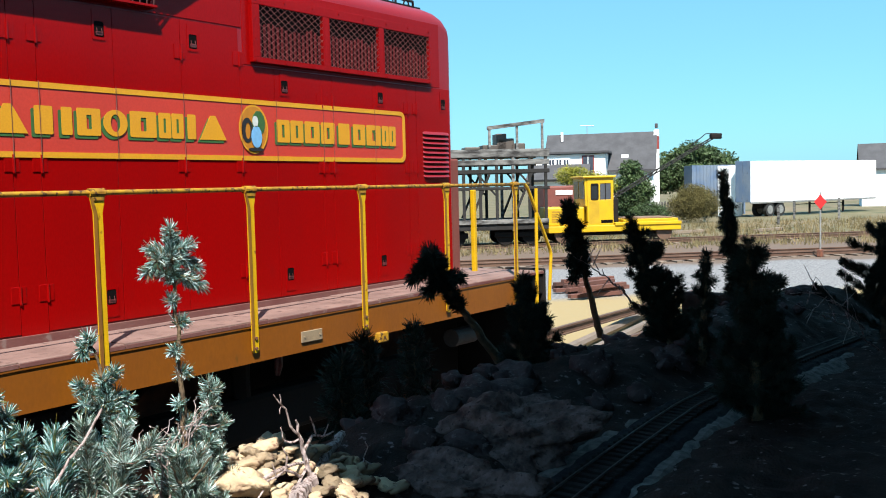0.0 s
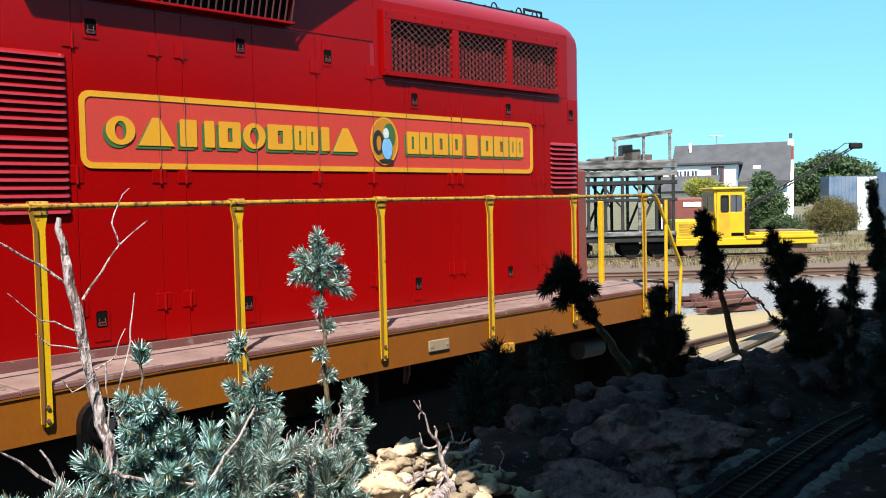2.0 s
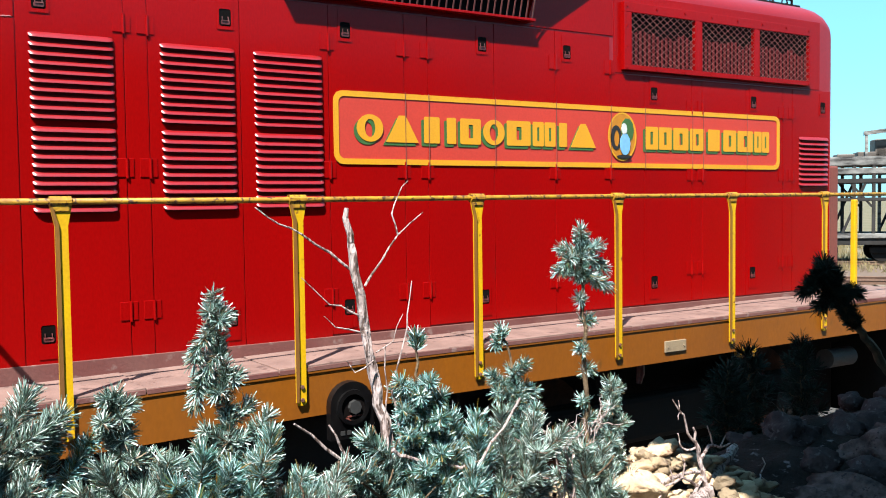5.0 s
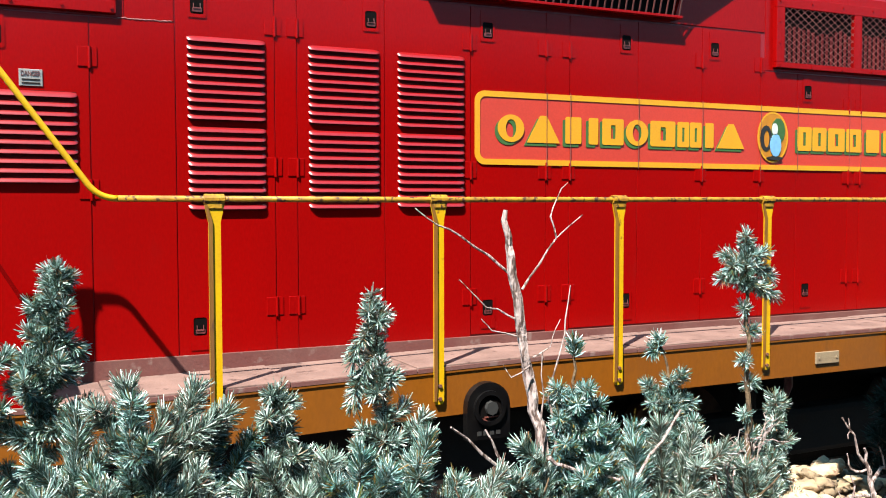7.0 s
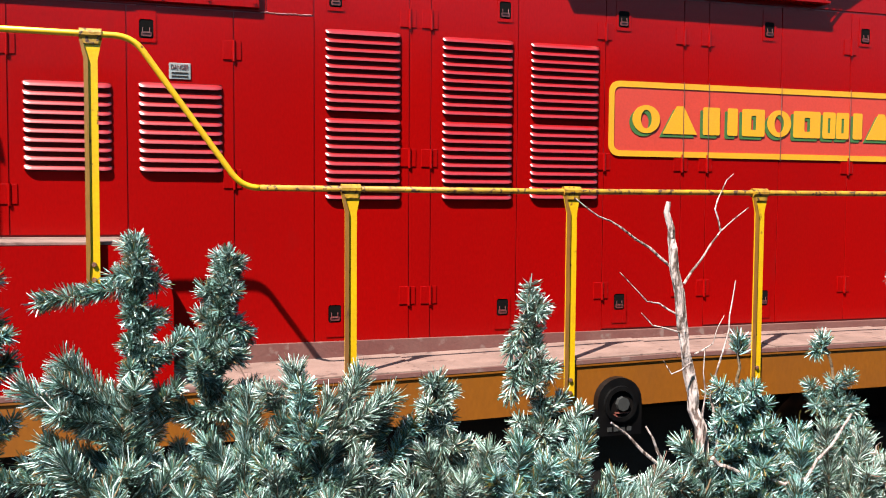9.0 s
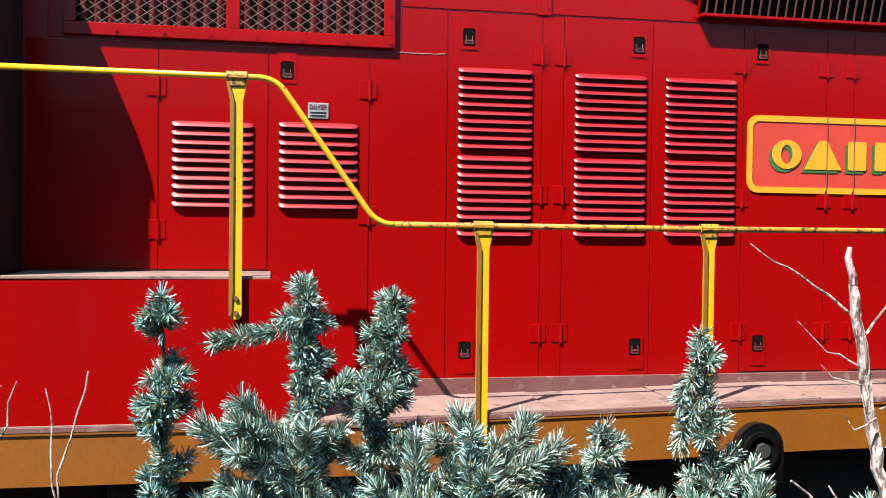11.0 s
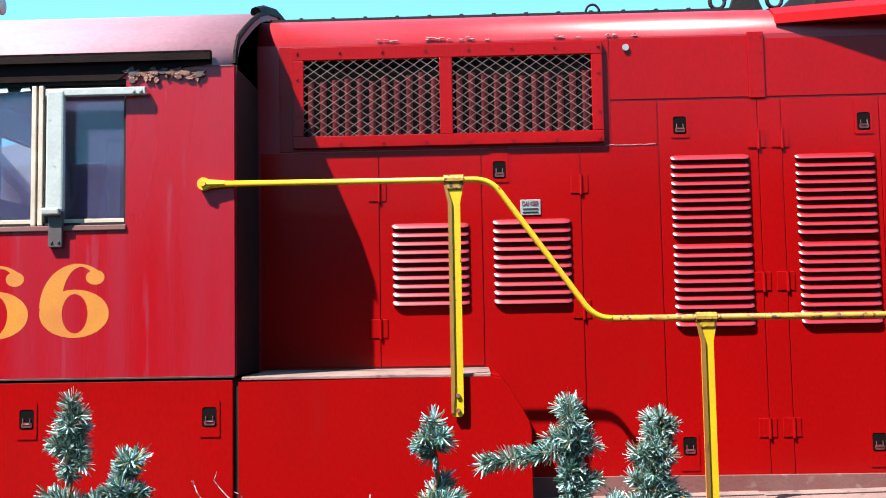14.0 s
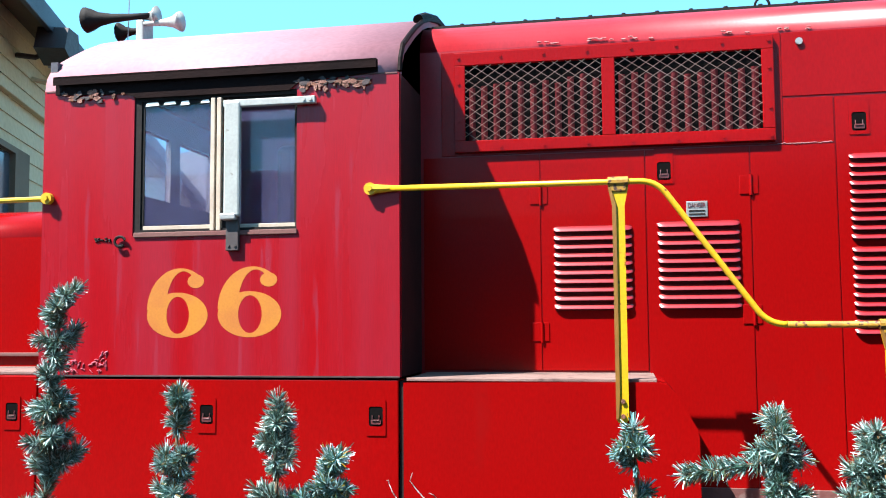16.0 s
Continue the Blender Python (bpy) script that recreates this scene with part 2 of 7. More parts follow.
def tube(bm, pts, radii, seg=8, cap=True):
    """A round bar along the points; one radius, or one for each point."""
    pts = [Vector(p) for p in pts]
    radii = [radii] * len(pts) if isinstance(radii, (int, float)) else list(radii)
    rings, side = [], None
    for i, p in enumerate(pts):
        way = (pts[min(i + 1, len(pts) - 1)] - pts[max(i - 1, 0)]).normalized()
        if side is None:
            side = way.orthogonal().normalized()
        side = (side - way * side.dot(way)).normalized()
        other = way.cross(side)
        rings.append([bm.verts.new(p + (side * math.cos(a) + other * math.sin(a)) * radii[i]) for a in (2 * math.pi * k / seg for k in range(seg))])
    for a, b in zip(rings, rings[1:]):
        for k in range(seg):
            bm.faces.new((a[k], a[(k + 1) % seg], b[(k + 1) % seg], b[k]))
    if cap:
        bm.faces.new(rings[0][::-1])
        bm.faces.new(rings[-1])
    return bm


def slab(bm, outline, y0, y1, m=None):
    """A plate: an outline of (x, z) pushed from y0 to y1."""
    n = len(outline)
    a = [bm.verts.new((x, y0, z)) for x, z in outline]
    b = [bm.verts.new((x, y1, z)) for x, z in outline]
    bm.faces.new(a)
    bm.faces.new(b[::-1])
    for i in range(n):
        j = (i + 1) % n
        bm.faces.new((a[j], a[i], b[i], b[j]))
    if m is not None:
        bmesh.ops.transform(bm, matrix=m, verts=a + b)
    bmesh.ops.recalc_face_normals(bm, faces=bm.faces[:])
    return bm


def band(bm, outer, inner, y0, y1):
    """A closed ring between two outlines of as many points, pushed from y0 to y1."""
    n = len(outer)
    loops = [[bm.verts.new((x, y, z)) for x, z in line] for line, y in ((outer, y0), (inner, y0), (inner, y1), (outer, y1))]
    for p, q in zip(loops, loops[1:] + loops[:1]):
        for i in range(n):
            j = (i + 1) % n
            bm.faces.new((p[i], p[j], q[j], q[i]))
    bmesh.ops.recalc_face_normals(bm, faces=bm.faces[:])
    return bm


def oval(cx, cz, rx, rz, n=28):
    return [(cx + rx * math.cos(2 * math.pi * k / n), cz + rz * math.sin(2 * math.pi * k / n)) for k in range(n)]


def round_rect(x0, x1, z0, z1, r, n=5):
    out = []
    for cx, cz, a0 in ((x1 - r, z1 - r, 0), (x0 + r, z1 - r, 90), (x0 + r, z0 + r, 180), (x1 - r, z0 + r, 270)):
        out += [(cx + r * math.cos(radians(a0 + 90 * k / n)), cz + r * math.sin(radians(a0 + 90 * k / n))) for k in range(n + 1)]
    return out


def bolts(bm, places, r=0.012, out=0.008, seg=6):
    for x, y, z in places:
        tube(bm, [(x, y, z), (x, y - out, z)], r, seg)
    return bm


# ---- locomotive: long hood ----
DECK_Z, SILL_TOP, SILL_BOT = 1.53, 1.50, 1.21
RAIL_Y = -0.62
loco = thing("locomotive", (2.4, 0.9, 0.1), "red road-switcher diesel locomotive with yellow handrails on an ochre sill", "locomotive")

HOOD_R, HOOD_TOP, HOOD_W = 0.22, 4.53, 1.83
HOOD_X0, HOOD_X1 = -1.74, 8.445


def hood_section(inset=0.0):
    """Half-round shoulders on an upright body, as (y, z)."""
    r = HOOD_R
    pts = [(inset, DECK_Z)]
    pts += [(r - (r - inset) * math.cos(radians(a)), HOOD_TOP - r + (r - inset) * math.sin(radians(a))) for a in range(0, 91, 10)]
    pts += [(HOOD_W / 2, HOOD_TOP + 0.035 - inset)]
    pts += [(HOOD_W - y, z) for y, z in reversed(pts[:-1])]
    return pts


bm = bmesh.new()
rings = []
for x, drop, side in ((HOOD_X0, 0.0, 0.0), (5.44, 0.0, 0.0), (5.50, 0.055, 0.0), (8.14, 0.06, 0.0), (8.28, 0.075, 0.0), (8.37, 0.105, 0.001), (8.43, 0.16, 0.004), (8.458, 0.23, 0.012), (8.468, 0.32, 0.04)):
    ring = []
    for y, z in hood_section(0.01):
        lift = min(1.0, max(0.0, z - 3.95) / 0.55)
        ring.append(bm.verts.new((x, y + (side if y < HOOD_W / 2 else -side), z - drop * lift)))
    rings.append(ring)
for a, b in zip(rings, rings[1:]):
    for k in range(len(a) - 1):
        bm.faces.new((a[k], a[k + 1], b[k + 1], b[k]))
bm.faces.new(rings[-1])
bm.faces.new(rings[0][::-1])
bmesh.ops.recalc_face_normals(bm, faces=bm.faces[:])
hood = part("long_hood", bm, mat("pinkish_red_paint", (0.218, 0.008, 0.012), (0.200, 0.013, 0.019), rough=0.34, coarse=1.4, fine=60, bump=0.03, spec=0.32, stretch=(1, 1, 0.6)), loco)
for p in hood.data.polygons:
    p.use_smooth = p.normal.z > 0.05

# upright door panels with open seams between them, proud of the body by a centimetre
DOORS = [(-1.72, -0.974, 2.27, 3.62), (-0.974, -0.333, 2.27, 3.62), (-0.333, 0.283, 1.57, 3.62), (0.283, 0.772, 1.57, 3.62),
         (0.772, 1.385, 1.585, 3.90), (1.385, 1.53, 1.56, 3.90), (1.53, 2.131, 1.585, 3.90), (2.131, 2.772, 1.585, 3.90), (2.772, 3.38, 1.60, 3.90),
         (3.38, 3.582, 1.57, 3.90), (3.582, 4.19, 1.60, 3.90), (4.19, 4.802, 1.60, 3.90), (4.802, 5.40, 1.60, 3.90),
         (5.40, 5.80, 1.60, 3.60), (5.80, 6.39, 1.60, 3.60), (6.39, 6.53, 1.60, 3.60), (6.53, 7.13, 1.60, 3.60), (7.13, 7.672, 1.60, 3.60),
         (7.672, 7.817, 1.60, 3.60), (7.817, 8.42, 1.60, 3.60)]
for x0, x1, z0, z1 in DOORS:
    part("door", cube(x0 + 0.0028, x1 - 0.0028, 0.0, 0.012, z0 + 0.004, z1 - 0.003, 0.002), RED, loco)
for x0, x1, z0, z1 in ((-1.60, 0.48, 3.626, 4.30), (0.484, 1.40, 3.91, 4.30), (1.41, 5.44, 3.91, 4.28), (5.45, 8.25, 3.606, 4.28), (0.484, 0.768, 3.626, 3.90)):
    part("upper_panel", cube(x0, x1, 0.003, 0.014, z0, z1, 0.003), RED, loco)
part("hood_base_strip", cube(-0.06, 8.44, -0.012, 0.012, 1.45, 1.592, 0.004), RED_DUSTY, loco, "dusty pinkish base strip")

# seam plate and rivets at the top of the body
bm = bmesh.new()
box(bm, 1.34, 1.44, -0.008, 0.004, 3.90, 4.32, 0.003)
bolts(bm, [(x, -0.006, z) for x in (1.36, 1.42) for z in (3.95, 4.07, 4.19, 4.29)], 0.008, 0.006)
part("seam_plate", bm, RED, loco)

# row of bolts along the roof edge, lifting eyes and rear roof fittings
bm = bmesh.new()
for i in range(46):
    x = -1.5 + i * 0.212
    if not 1.5 < x < 5.5:
        zt = HOOD_TOP if x < 1.5 else HOOD_TOP - 0.06
        part("roof_bolt", tube(bmesh.new(), [(x, 0.24, zt - 0.01), (x, 0.24, zt + 0.03)], 0.014, 6), BLACK, loco)
part("roof_strip", cube(-1.7, 1.5, 0.20, 0.28, HOOD_TOP - 0.01, HOOD_TOP + 0.012), BLACK, loco)
part("roof_strip", cube(5.5, 8.2, 0.20, 0.28, HOOD_TOP - 0.07, HOOD_TOP - 0.048), BLACK, loco)
for x in (0.42, 7.35, 7.75, 8.02):
    bm = bmesh.new()
    tube(bm, [(x + 0.045 * math.cos(a), 0.25, (HOOD_TOP if x < 1 else HOOD_TOP - 0.06) + 0.02 + 0.055 * math.sin(a)) for a in np.linspace(0, math.pi, 9)], 0.008, 6)
    part("lifting_eye", bm, BLACK, loco, smooth=True)
bm = bmesh.new()
tube(bm, [(7.9, 0.3, HOOD_TOP - 0.08), (7.9, 0.3, HOOD_TOP + 0.03), (8.2, 0.3, HOOD_TOP + 0.03), (8.2, 0.3, HOOD_TOP - 0.12)], 0.015, 6)
part("roof_grab_iron", bm, BLACK, loco, smooth=True)
# roof gear behind the cab: two rings, a shackle and the exhaust stub
for x in (1.28, 1.66):
    bm = bmesh.new()
    tube(bm, [(x + 0.05 * math.cos(a), 0.42, 4.66 + 0.055 * math.sin(a)) for a in np.linspace(0, 2 * math.pi, 13)], 0.014, 6, False)
    part("lifting_ring", bm, BLACK, loco, smooth=True)
bm = bmesh.new()
slab(bm, [(1.34, 4.56), (1.58, 4.56), (1.48, 4.80), (1.43, 4.80)], 0.38, 0.45)
part("lifting_bracket", bm, BLACK, loco)
part("exhaust_pipe", cube(1.95, 2.45, 0.55, 1.2, 4.5, 4.86, 0.03), BLACK, loco)


# ---- louvres, hinges, latches ----
def louvre_mesh(width):
    """One pressed louvre: a flat sloping hood open below, closing in a quarter bulge at both ends."""
    bm = bmesh.new()
    w, d, h, r = width / 2, 0.024, 0.033, 0.050
    rows = []
    ends = [(r * (1 - math.cos(a)), math.sin(a)) for a in (0.0, 0.3, 0.6, 0.9, 1.2, math.pi / 2)]
    profile = ((0.0, 0.0), (0.42, 0.30), (0.80, 0.66), (0.97, 0.92), (1.0, 1.0))
    for x, s in [(-w + e, s) for e, s in ends] + [(w - e, s) for e, s in reversed(ends)]:
        rows.append([bm.verts.new((x, -d * s * k, h * (0.5 + (0.5 - j) * (0.25 + 0.75 * s)))) for k, j in profile])
    for a, b in zip(rows, rows[1:]):
        for k in range(4):
            bm.faces.new((a[k], a[k + 1], b[k + 1], b[k])).smooth = True
    bmesh.ops.recalc_face_normals(bm, faces=bm.faces[:])
    me = bpy.data.meshes.new("louvre")
    bm.to_mesh(me)
    bm.free()
    me.materials.append(RED_GLOSS)
    return me


def louvre_panel(x0, x1, z0, z1, count):
    back = part("louvre_panel", cube(x0 + 0.014, x1 - 0.006, -0.003, 0.004, z0 + 0.004, z1 - 0.004), LOUVRE_SHADE, loco, "dark red panel painted as the shade behind pressed louvres")
    me = louvre_mesh(x1 - x0)
    step = (z1 - z0) / count
    for k in range(count):
        piece("louvre", me, back, Matrix.Translation(((x0 + x1) / 2, -0.004, z0 + k * step + 0.014)))


for x0, x1, z0, z1 in ((-0.90, -0.418, 2.635, 3.165), (-0.271, 0.214, 2.635, 3.18), (0.838, 1.325, 3.03, 3.555), (0.838, 1.325, 2.478, 3.005),
                       (1.603, 2.093, 3.03, 3.548), (1.603, 2.093, 2.482, 3.005), (2.222, 2.722, 3.03, 3.545), (2.222, 2.722, 2.49, 3.005),
                       (7.916, 8.378, 2.632, 3.135)):
    louvre_panel(x0, x1, z0, z1, 10)


def hinge(x, z):
    bm = bmesh.new()
    box(bm, x - 0.066, x - 0.006, -0.0065, 0.0, z - 0.058, z + 0.058, 0.003)
    box(bm, x + 0.006, x + 0.044, -0.0055, 0.0, z - 0.058, z + 0.058, 0.003)
    leaf = part("hinge", bm, RED, loco)
    part("hinge_pin", tube(bmesh.new(), [(x, -0.007, z - 0.066), (x, -0.007, z + 0.060)], 0.009, 8), RED, leaf)


for x in (1.385, 1.53, 2.772, 3.38, 3.582, 4.802, 5.40):
    for z in (3.645, 2.76, 1.872):
        hinge(x, z)
for x in (6.39, 6.53, 7.672, 7.817):
    for z in (3.358, 2.75, 1.90):
        hinge(x, z)
for x, z in ((0.283, 3.385), (0.283, 2.61), (-0.974, 3.36), (-0.974, 2.51)):
    hinge(x, z)


def latch(x, z, y=0.0, parent=None, above=0.098, below=0.105):
    """A recessed paddle latch in a raised plate that reaches above and below the pocket's middle."""
    parent = parent or loco
    bm = bmesh.new()
    hole = round_rect(x - 0.041, x + 0.041, z - 0.052, z + 0.060, 0.014, 3)
    rim = round_rect(x - 0.057, x + 0.057, z - below, z + above, 0.006, 3)
    band(bm, rim, hole, y - 0.005, y)
    plate = part("latch_plate", bm, RED, parent)
    # Flat black sheet in place of the pocket's own shade
    part("pocket_shade", slab(bmesh.new(), round_rect(x - 0.042, x + 0.042, z - 0.053, z + 0.061, 0.014, 3), y - 0.002, y - 0.001), DARK, plate, "black sheet painted as the latch pocket's shade")
    bm = bmesh.new()
    slab(bm, round_rect(x - 0.028, x + 0.030, z - 0.040, z - 0.012, 0.007, 2), y - 0.010, y - 0.004)
    tube(bm, [(x - 0.02, y - 0.006, z + 0.012), (x - 0.02, y - 0.012, z - 0.02), (x + 0.02, y - 0.012, z - 0.02), (x + 0.02, y - 0.006, z + 0.012)], 0.003, 6)
    part("latch_handle", bm, LATCH_METAL, plate, "dull scuffed latch bail")


for x, z in ((0.905, 3.735), (2.035, 3.735), (2.905, 3.73), (4.08, 3.727), (4.926, 3.73), (5.918, 3.444), (7.236, 3.431), (8.295, 3.425),
             (-0.221, 3.48), (0.90, 1.762), (2.035, 1.772), (2.905, 1.785), (4.083, 1.782), (5.917, 1.79), (7.226, 1.81)):
    latch(x, z, 0.0, loco, *((0.143, 0.074) if z > 2.5 else (0.082, 0.143)))

# small warning plate
bm = cube(-0.095, 0.030, -0.006, -0.001, 3.198, 3.294, 0.002)
plate = part("warning_plate", bm, STEEL, loco, "small bare metal danger plate")


def lettering(text, x0, x1, z0, z1, y, material, name, parent, bold=0.0, depth=0.0015):
    """Built-in font fitted into a box on a wall that faces -y; baked to a mesh."""
    cu = bpy.data.curves.new(name, "FONT")
    cu.body, cu.offset, cu.extrude = text, bold, depth
    cu.resolution_u = 6
    ob = bpy.data.objects.new(name, cu)
    scene.collection.objects.link(ob)
    deps = bpy.context.evaluated_depsgraph_get()
    me = bpy.data.meshes.new_from_object(ob.evaluated_get(deps))
    bpy.data.objects.remove(ob)
    co = np.array([v.co[:] for v in me.vertices])
    lo, hi = co.min(0), co.max(0)
    for v in me.vertices:
        u, w = (v.co.x - lo[0]) / (hi[0] - lo[0]), (v.co.y - lo[1]) / (hi[1] - lo[1])
        v.co = (x0 + u * (x1 - x0), y - v.co.z, z0 + w * (z1 - z0))
    me.name = name
    me.materials.clear()
    me.materials.append(material)
    made = new(name, me)
    attach(made, parent)
    return made


lettering("DANGER", -0.083, 0.018, 3.255, 3.284, -0.008, LATCH_METAL, "plate_word", plate, 0.0)
for z in (3.235, 3.215):
    part("plate_line", cube(-0.08, 0.015, -0.009, -0.006, z - 0.004, z + 0.004), BLACK, plate)


# ---- name band: coral field in a yellow frame, plain shapes and an oval badge ----
SG = (2.801, 7.615, 2.80, 3.316)
band_part = part("name_band", cube(SG[0] + 0.02, SG[1] - 0.02, -0.0015, 0.0, SG[2] + 0.02, SG[3] - 0.02), CORAL, loco, "coral painted name band framed in yellow")
cuts = [2.772, 3.38, 3.582, 4.19, 4.802, 5.40, 5.80, 6.39, 6.53, 7.13, 7.672]
for a, b in zip(cuts, cuts[1:]):
    x0, x1 = max(a + 0.003, SG[0] + 0.02), min(b - 0.003, SG[1] - 0.02)
    part("field_panel", cube(x0, x1, -0.004, -0.0005, SG[2] + 0.02, SG[3] - 0.02), CORAL, band_part)
for a in cuts[1:-1]:
    part("door_seam", cube(a - 0.002, a + 0.002, -0.0165, -0.0145, SG[2] - 0.01, SG[3] + 0.01), RED_DUSTY, band_part, "dark door seam across the band")
bm = band(bmesh.new(), round_rect(*SG[:2], *SG[2:], 0.075), round_rect(SG[0] + 0.04, SG[1] - 0.04, SG[2] + 0.04, SG[3] - 0.04, 0.045), -0.009, -0.004)
part("band_border", bm, SIGN_YELLOW, band_part, "yellow border line")


def mark(kind, x0, x1, z0, z1):
    """One plain painted shape with its green shadow: a ring, a wedge, a bar, or a block with one or two slots."""
    w, h = x1 - x0, z1 - z0
    for name, dx, dz, y, material in (("mark_shadow", -0.022, -0.022, -0.0085, SIGN_GREEN), ("mark", 0, 0, -0.0125, SIGN_YELLOW)):
        bm = bmesh.new()

        def at(u, v):
            return (x0 + u * w + dx, z0 + v * h + dz)

        def box_line(u0, u1, v0, v1, r):
            (a, c), (b, d) = at(u0, v0), at(u1, v1)
            return round_rect(a, b, c, d, r, 2)

        if kind == "ring":
            cx, cz = at(0.5, 0.5)
            band(bm, oval(cx, cz, w / 2, h / 2), oval(cx, cz, w * 0.20, h * 0.33), y, y + 0.003)
        elif kind == "wedge":
            slab(bm, [at(0, 0), at(1, 0), at(0.60, 1), at(0.40, 1)], y, y + 0.003)
        elif kind == "bar":
            slab(bm, box_line(0.14, 0.86, 0, 1, 0.010), y, y + 0.003)
        elif kind == "block":
            band(bm, box_line(0, 1, 0, 1, 0.012), box_line(0.40, 0.62, 0.24, 0.76, 0.006), y, y + 0.003)
        else:
            for u0, u1 in ((0, 0.48), (0.52, 1)):
                band(bm, box_line(u0, u1, 0, 1, 0.012), box_line(u0 + 0.19, u0 + 0.29, 0.22, 0.78, 0.004), y, y + 0.003)
        part(name, bm, material, band_part)


def mark_row(x0, z0, z1, gap, kinds):
    for kind, width in kinds:
        mark(kind, x0, x0 + width, z0, z1)
        x0 += width + gap


mark_row(2.98, 2.962, 3.157, 0.022, (("ring", 0.215), ("wedge", 0.275), ("bar", 0.19), ("bar", 0.115), ("block", 0.19), ("ring", 0.205), ("block", 0.235), ("double", 0.235), ("bar", 0.115), ("wedge", 0.275)))
mark_row(5.80, 2.962, 3.160, 0.022, (("double", 0.325), ("block", 0.19), ("block", 0.185), ("bar", 0.215), ("block", 0.175), ("block", 0.215), ("double", 0.215)))

badge = part("oval_badge", slab(bmesh.new(), oval(5.53, 3.065, 0.158, 0.20), -0.0125, -0.0085), SIGN_ORANGE, band_part, "orange oval badge with green, white and blue patches")
bm = band(bmesh.new(), oval(5.53, 3.065, 0.165, 0.207), oval(5.53, 3.065, 0.150, 0.192), -0.0135, -0.0115)
part("badge_rim", bm, SIGN_YELLOW, badge)
part("badge_patch", slab(bmesh.new(), oval(5.585, 3.12, 0.075, 0.105, 10), -0.0165, -0.0125), SIGN_GREEN, badge)
part("badge_patch", band(bmesh.new(), oval(5.455, 3.055, 0.062, 0.105, 16), oval(5.462, 3.05, 0.030, 0.07, 16), -0.0165, -0.0125), SIGN_BLACK, badge)
part("badge_patch", slab(bmesh.new(), oval(5.555, 3.00, 0.060, 0.095, 12), -0.0205, -0.0165), SIGN_BLUE, badge)
part("badge_patch", slab(bmesh.new(), oval(5.545, 3.13, 0.032, 0.05, 10), -0.0205, -0.0165), SIGN_WHITE, badge)
part("badge_patch", slab(bmesh.new(), oval(5.545, 2.895, 0.085, 0.016, 12), -0.0205, -0.0125), SIGN_BLACK, badge)


# ---- screened intake frames ----
def wire_screen(x0, x1, z0, z1, y, pitch, parent, r, wire, slope=0.68):
    """Diamond mesh of flat wires, clipped to its opening."""
    bm = bmesh.new()
    h = z1 - z0
    run = h / slope
    n = int((x1 - x0 + run) / pitch) + 1
    for way in (1, -1):
        for k in range(n + 1):
            a = x0 - run + k * pitch
            p, q = (a, z0), (a + run, z1)
            if p[0] < x0:
                p = (x0, z0 + (x0 - a) * slope)
            if q[0] > x1:
                q = (x1, z0 + (x1 - a) * slope)
            if q[0] - p[0] < 0.01:
                continue
            if way < 0:
                p, q = (p[0], z1 + z0 - p[1]), (q[0], z1 + z0 - q[1])
            tube(bm, [(p[0], y - 0.002 * way, p[1]), (q[0], y - 0.002 * way, q[1])], r, 4, False)
    return part("wire_screen", bm, wire, parent, "dusty diamond wire screen")


def intake(name, x0, x1, z0, z1, border, mullions, out, rib, wire, label):
    """A bolted frame with a flat black sheet for the shade behind, corrugated baffles and wire mesh in front."""
    bm = bmesh.new()
    xi0, xi1, zi0, zi1 = x0 + border[0], x1 - border[1], z0 + border[2], z1 - border[3]
    for a, b, c, d in ((x0, x1, z0, zi0), (x0, x1, zi1, z1), (x0, xi0, zi0, zi1), (xi1, x1, zi0, zi1)):
        box(bm, a, b, -out, 0.006, c, d, 0.004)
    for a, b in mullions:
        box(bm, a, b, -out, 0.006, zi0, zi1, 0.004)
    spots = [(x0 + border[0] * 0.4 + k * (x1 - x0 - border[0] * 0.8) / 7, -out, z) for k in range(8) for z in (z0 + border[2] * 0.4, z1 - border[3] * 0.4)]
    bolts(bm, spots + [(x, -out, z) for x in (x0 + border[0] * 0.4, x1 - border[1] * 0.4) for z in (z0 + 0.2, z1 - 0.2)], 0.010, 0.008)
    frame_part = part(name, bm, RED, loco, label)
    # The dark behind the screen is only this black sheet
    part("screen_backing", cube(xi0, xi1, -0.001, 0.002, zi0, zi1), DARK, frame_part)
    edges = [xi0] + [v for ab in mullions for v in ab] + [xi1]
    for a, b in zip(edges[::2], edges[1::2]):
        n = max(4, int((b - a) / rib))
        for k in range(n):
            x = a + (b - a) * (k + 0.28) / n
            w = (b - a) / n * 0.52
            # Baffles end low so a black band stands for the frame's shadow
            cut = zi1 - 0.02 - (0.10 if rib > 0.05 else 0.15) - 0.05 * noise.noise(Vector((x * 9, 0, z0)))
            bm = bmesh.new()
            v = [[bm.verts.new((px, py, z)) for px, py in ((x, -0.006), (x + w * 0.35, -out * 0.5), (x + w * 0.65, -out * 0.5), (x + w, -0.006))] for z in (zi0 + 0.004, cut)]
            for q in range(3):
                bm.faces.new((v[0][q], v[0][q + 1], v[1][q + 1], v[1][q]))
            part("baffle", bm, BAFFLE, frame_part, "dusty corrugated red baffle" if k == 0 else "")
        wire_screen(a, b, zi0, zi1, -out * 0.86, 0.084, frame_part, 0.0021, wire)
    return frame_part


intake("intake_frame", -1.51, 0.434, 3.642, 4.285, (0.07, 0.07, 0.075, 0.085), [(-0.584, -0.504)], 0.030, 0.075, MESH_WIRE, "bolted red intake frame with two screened openings")
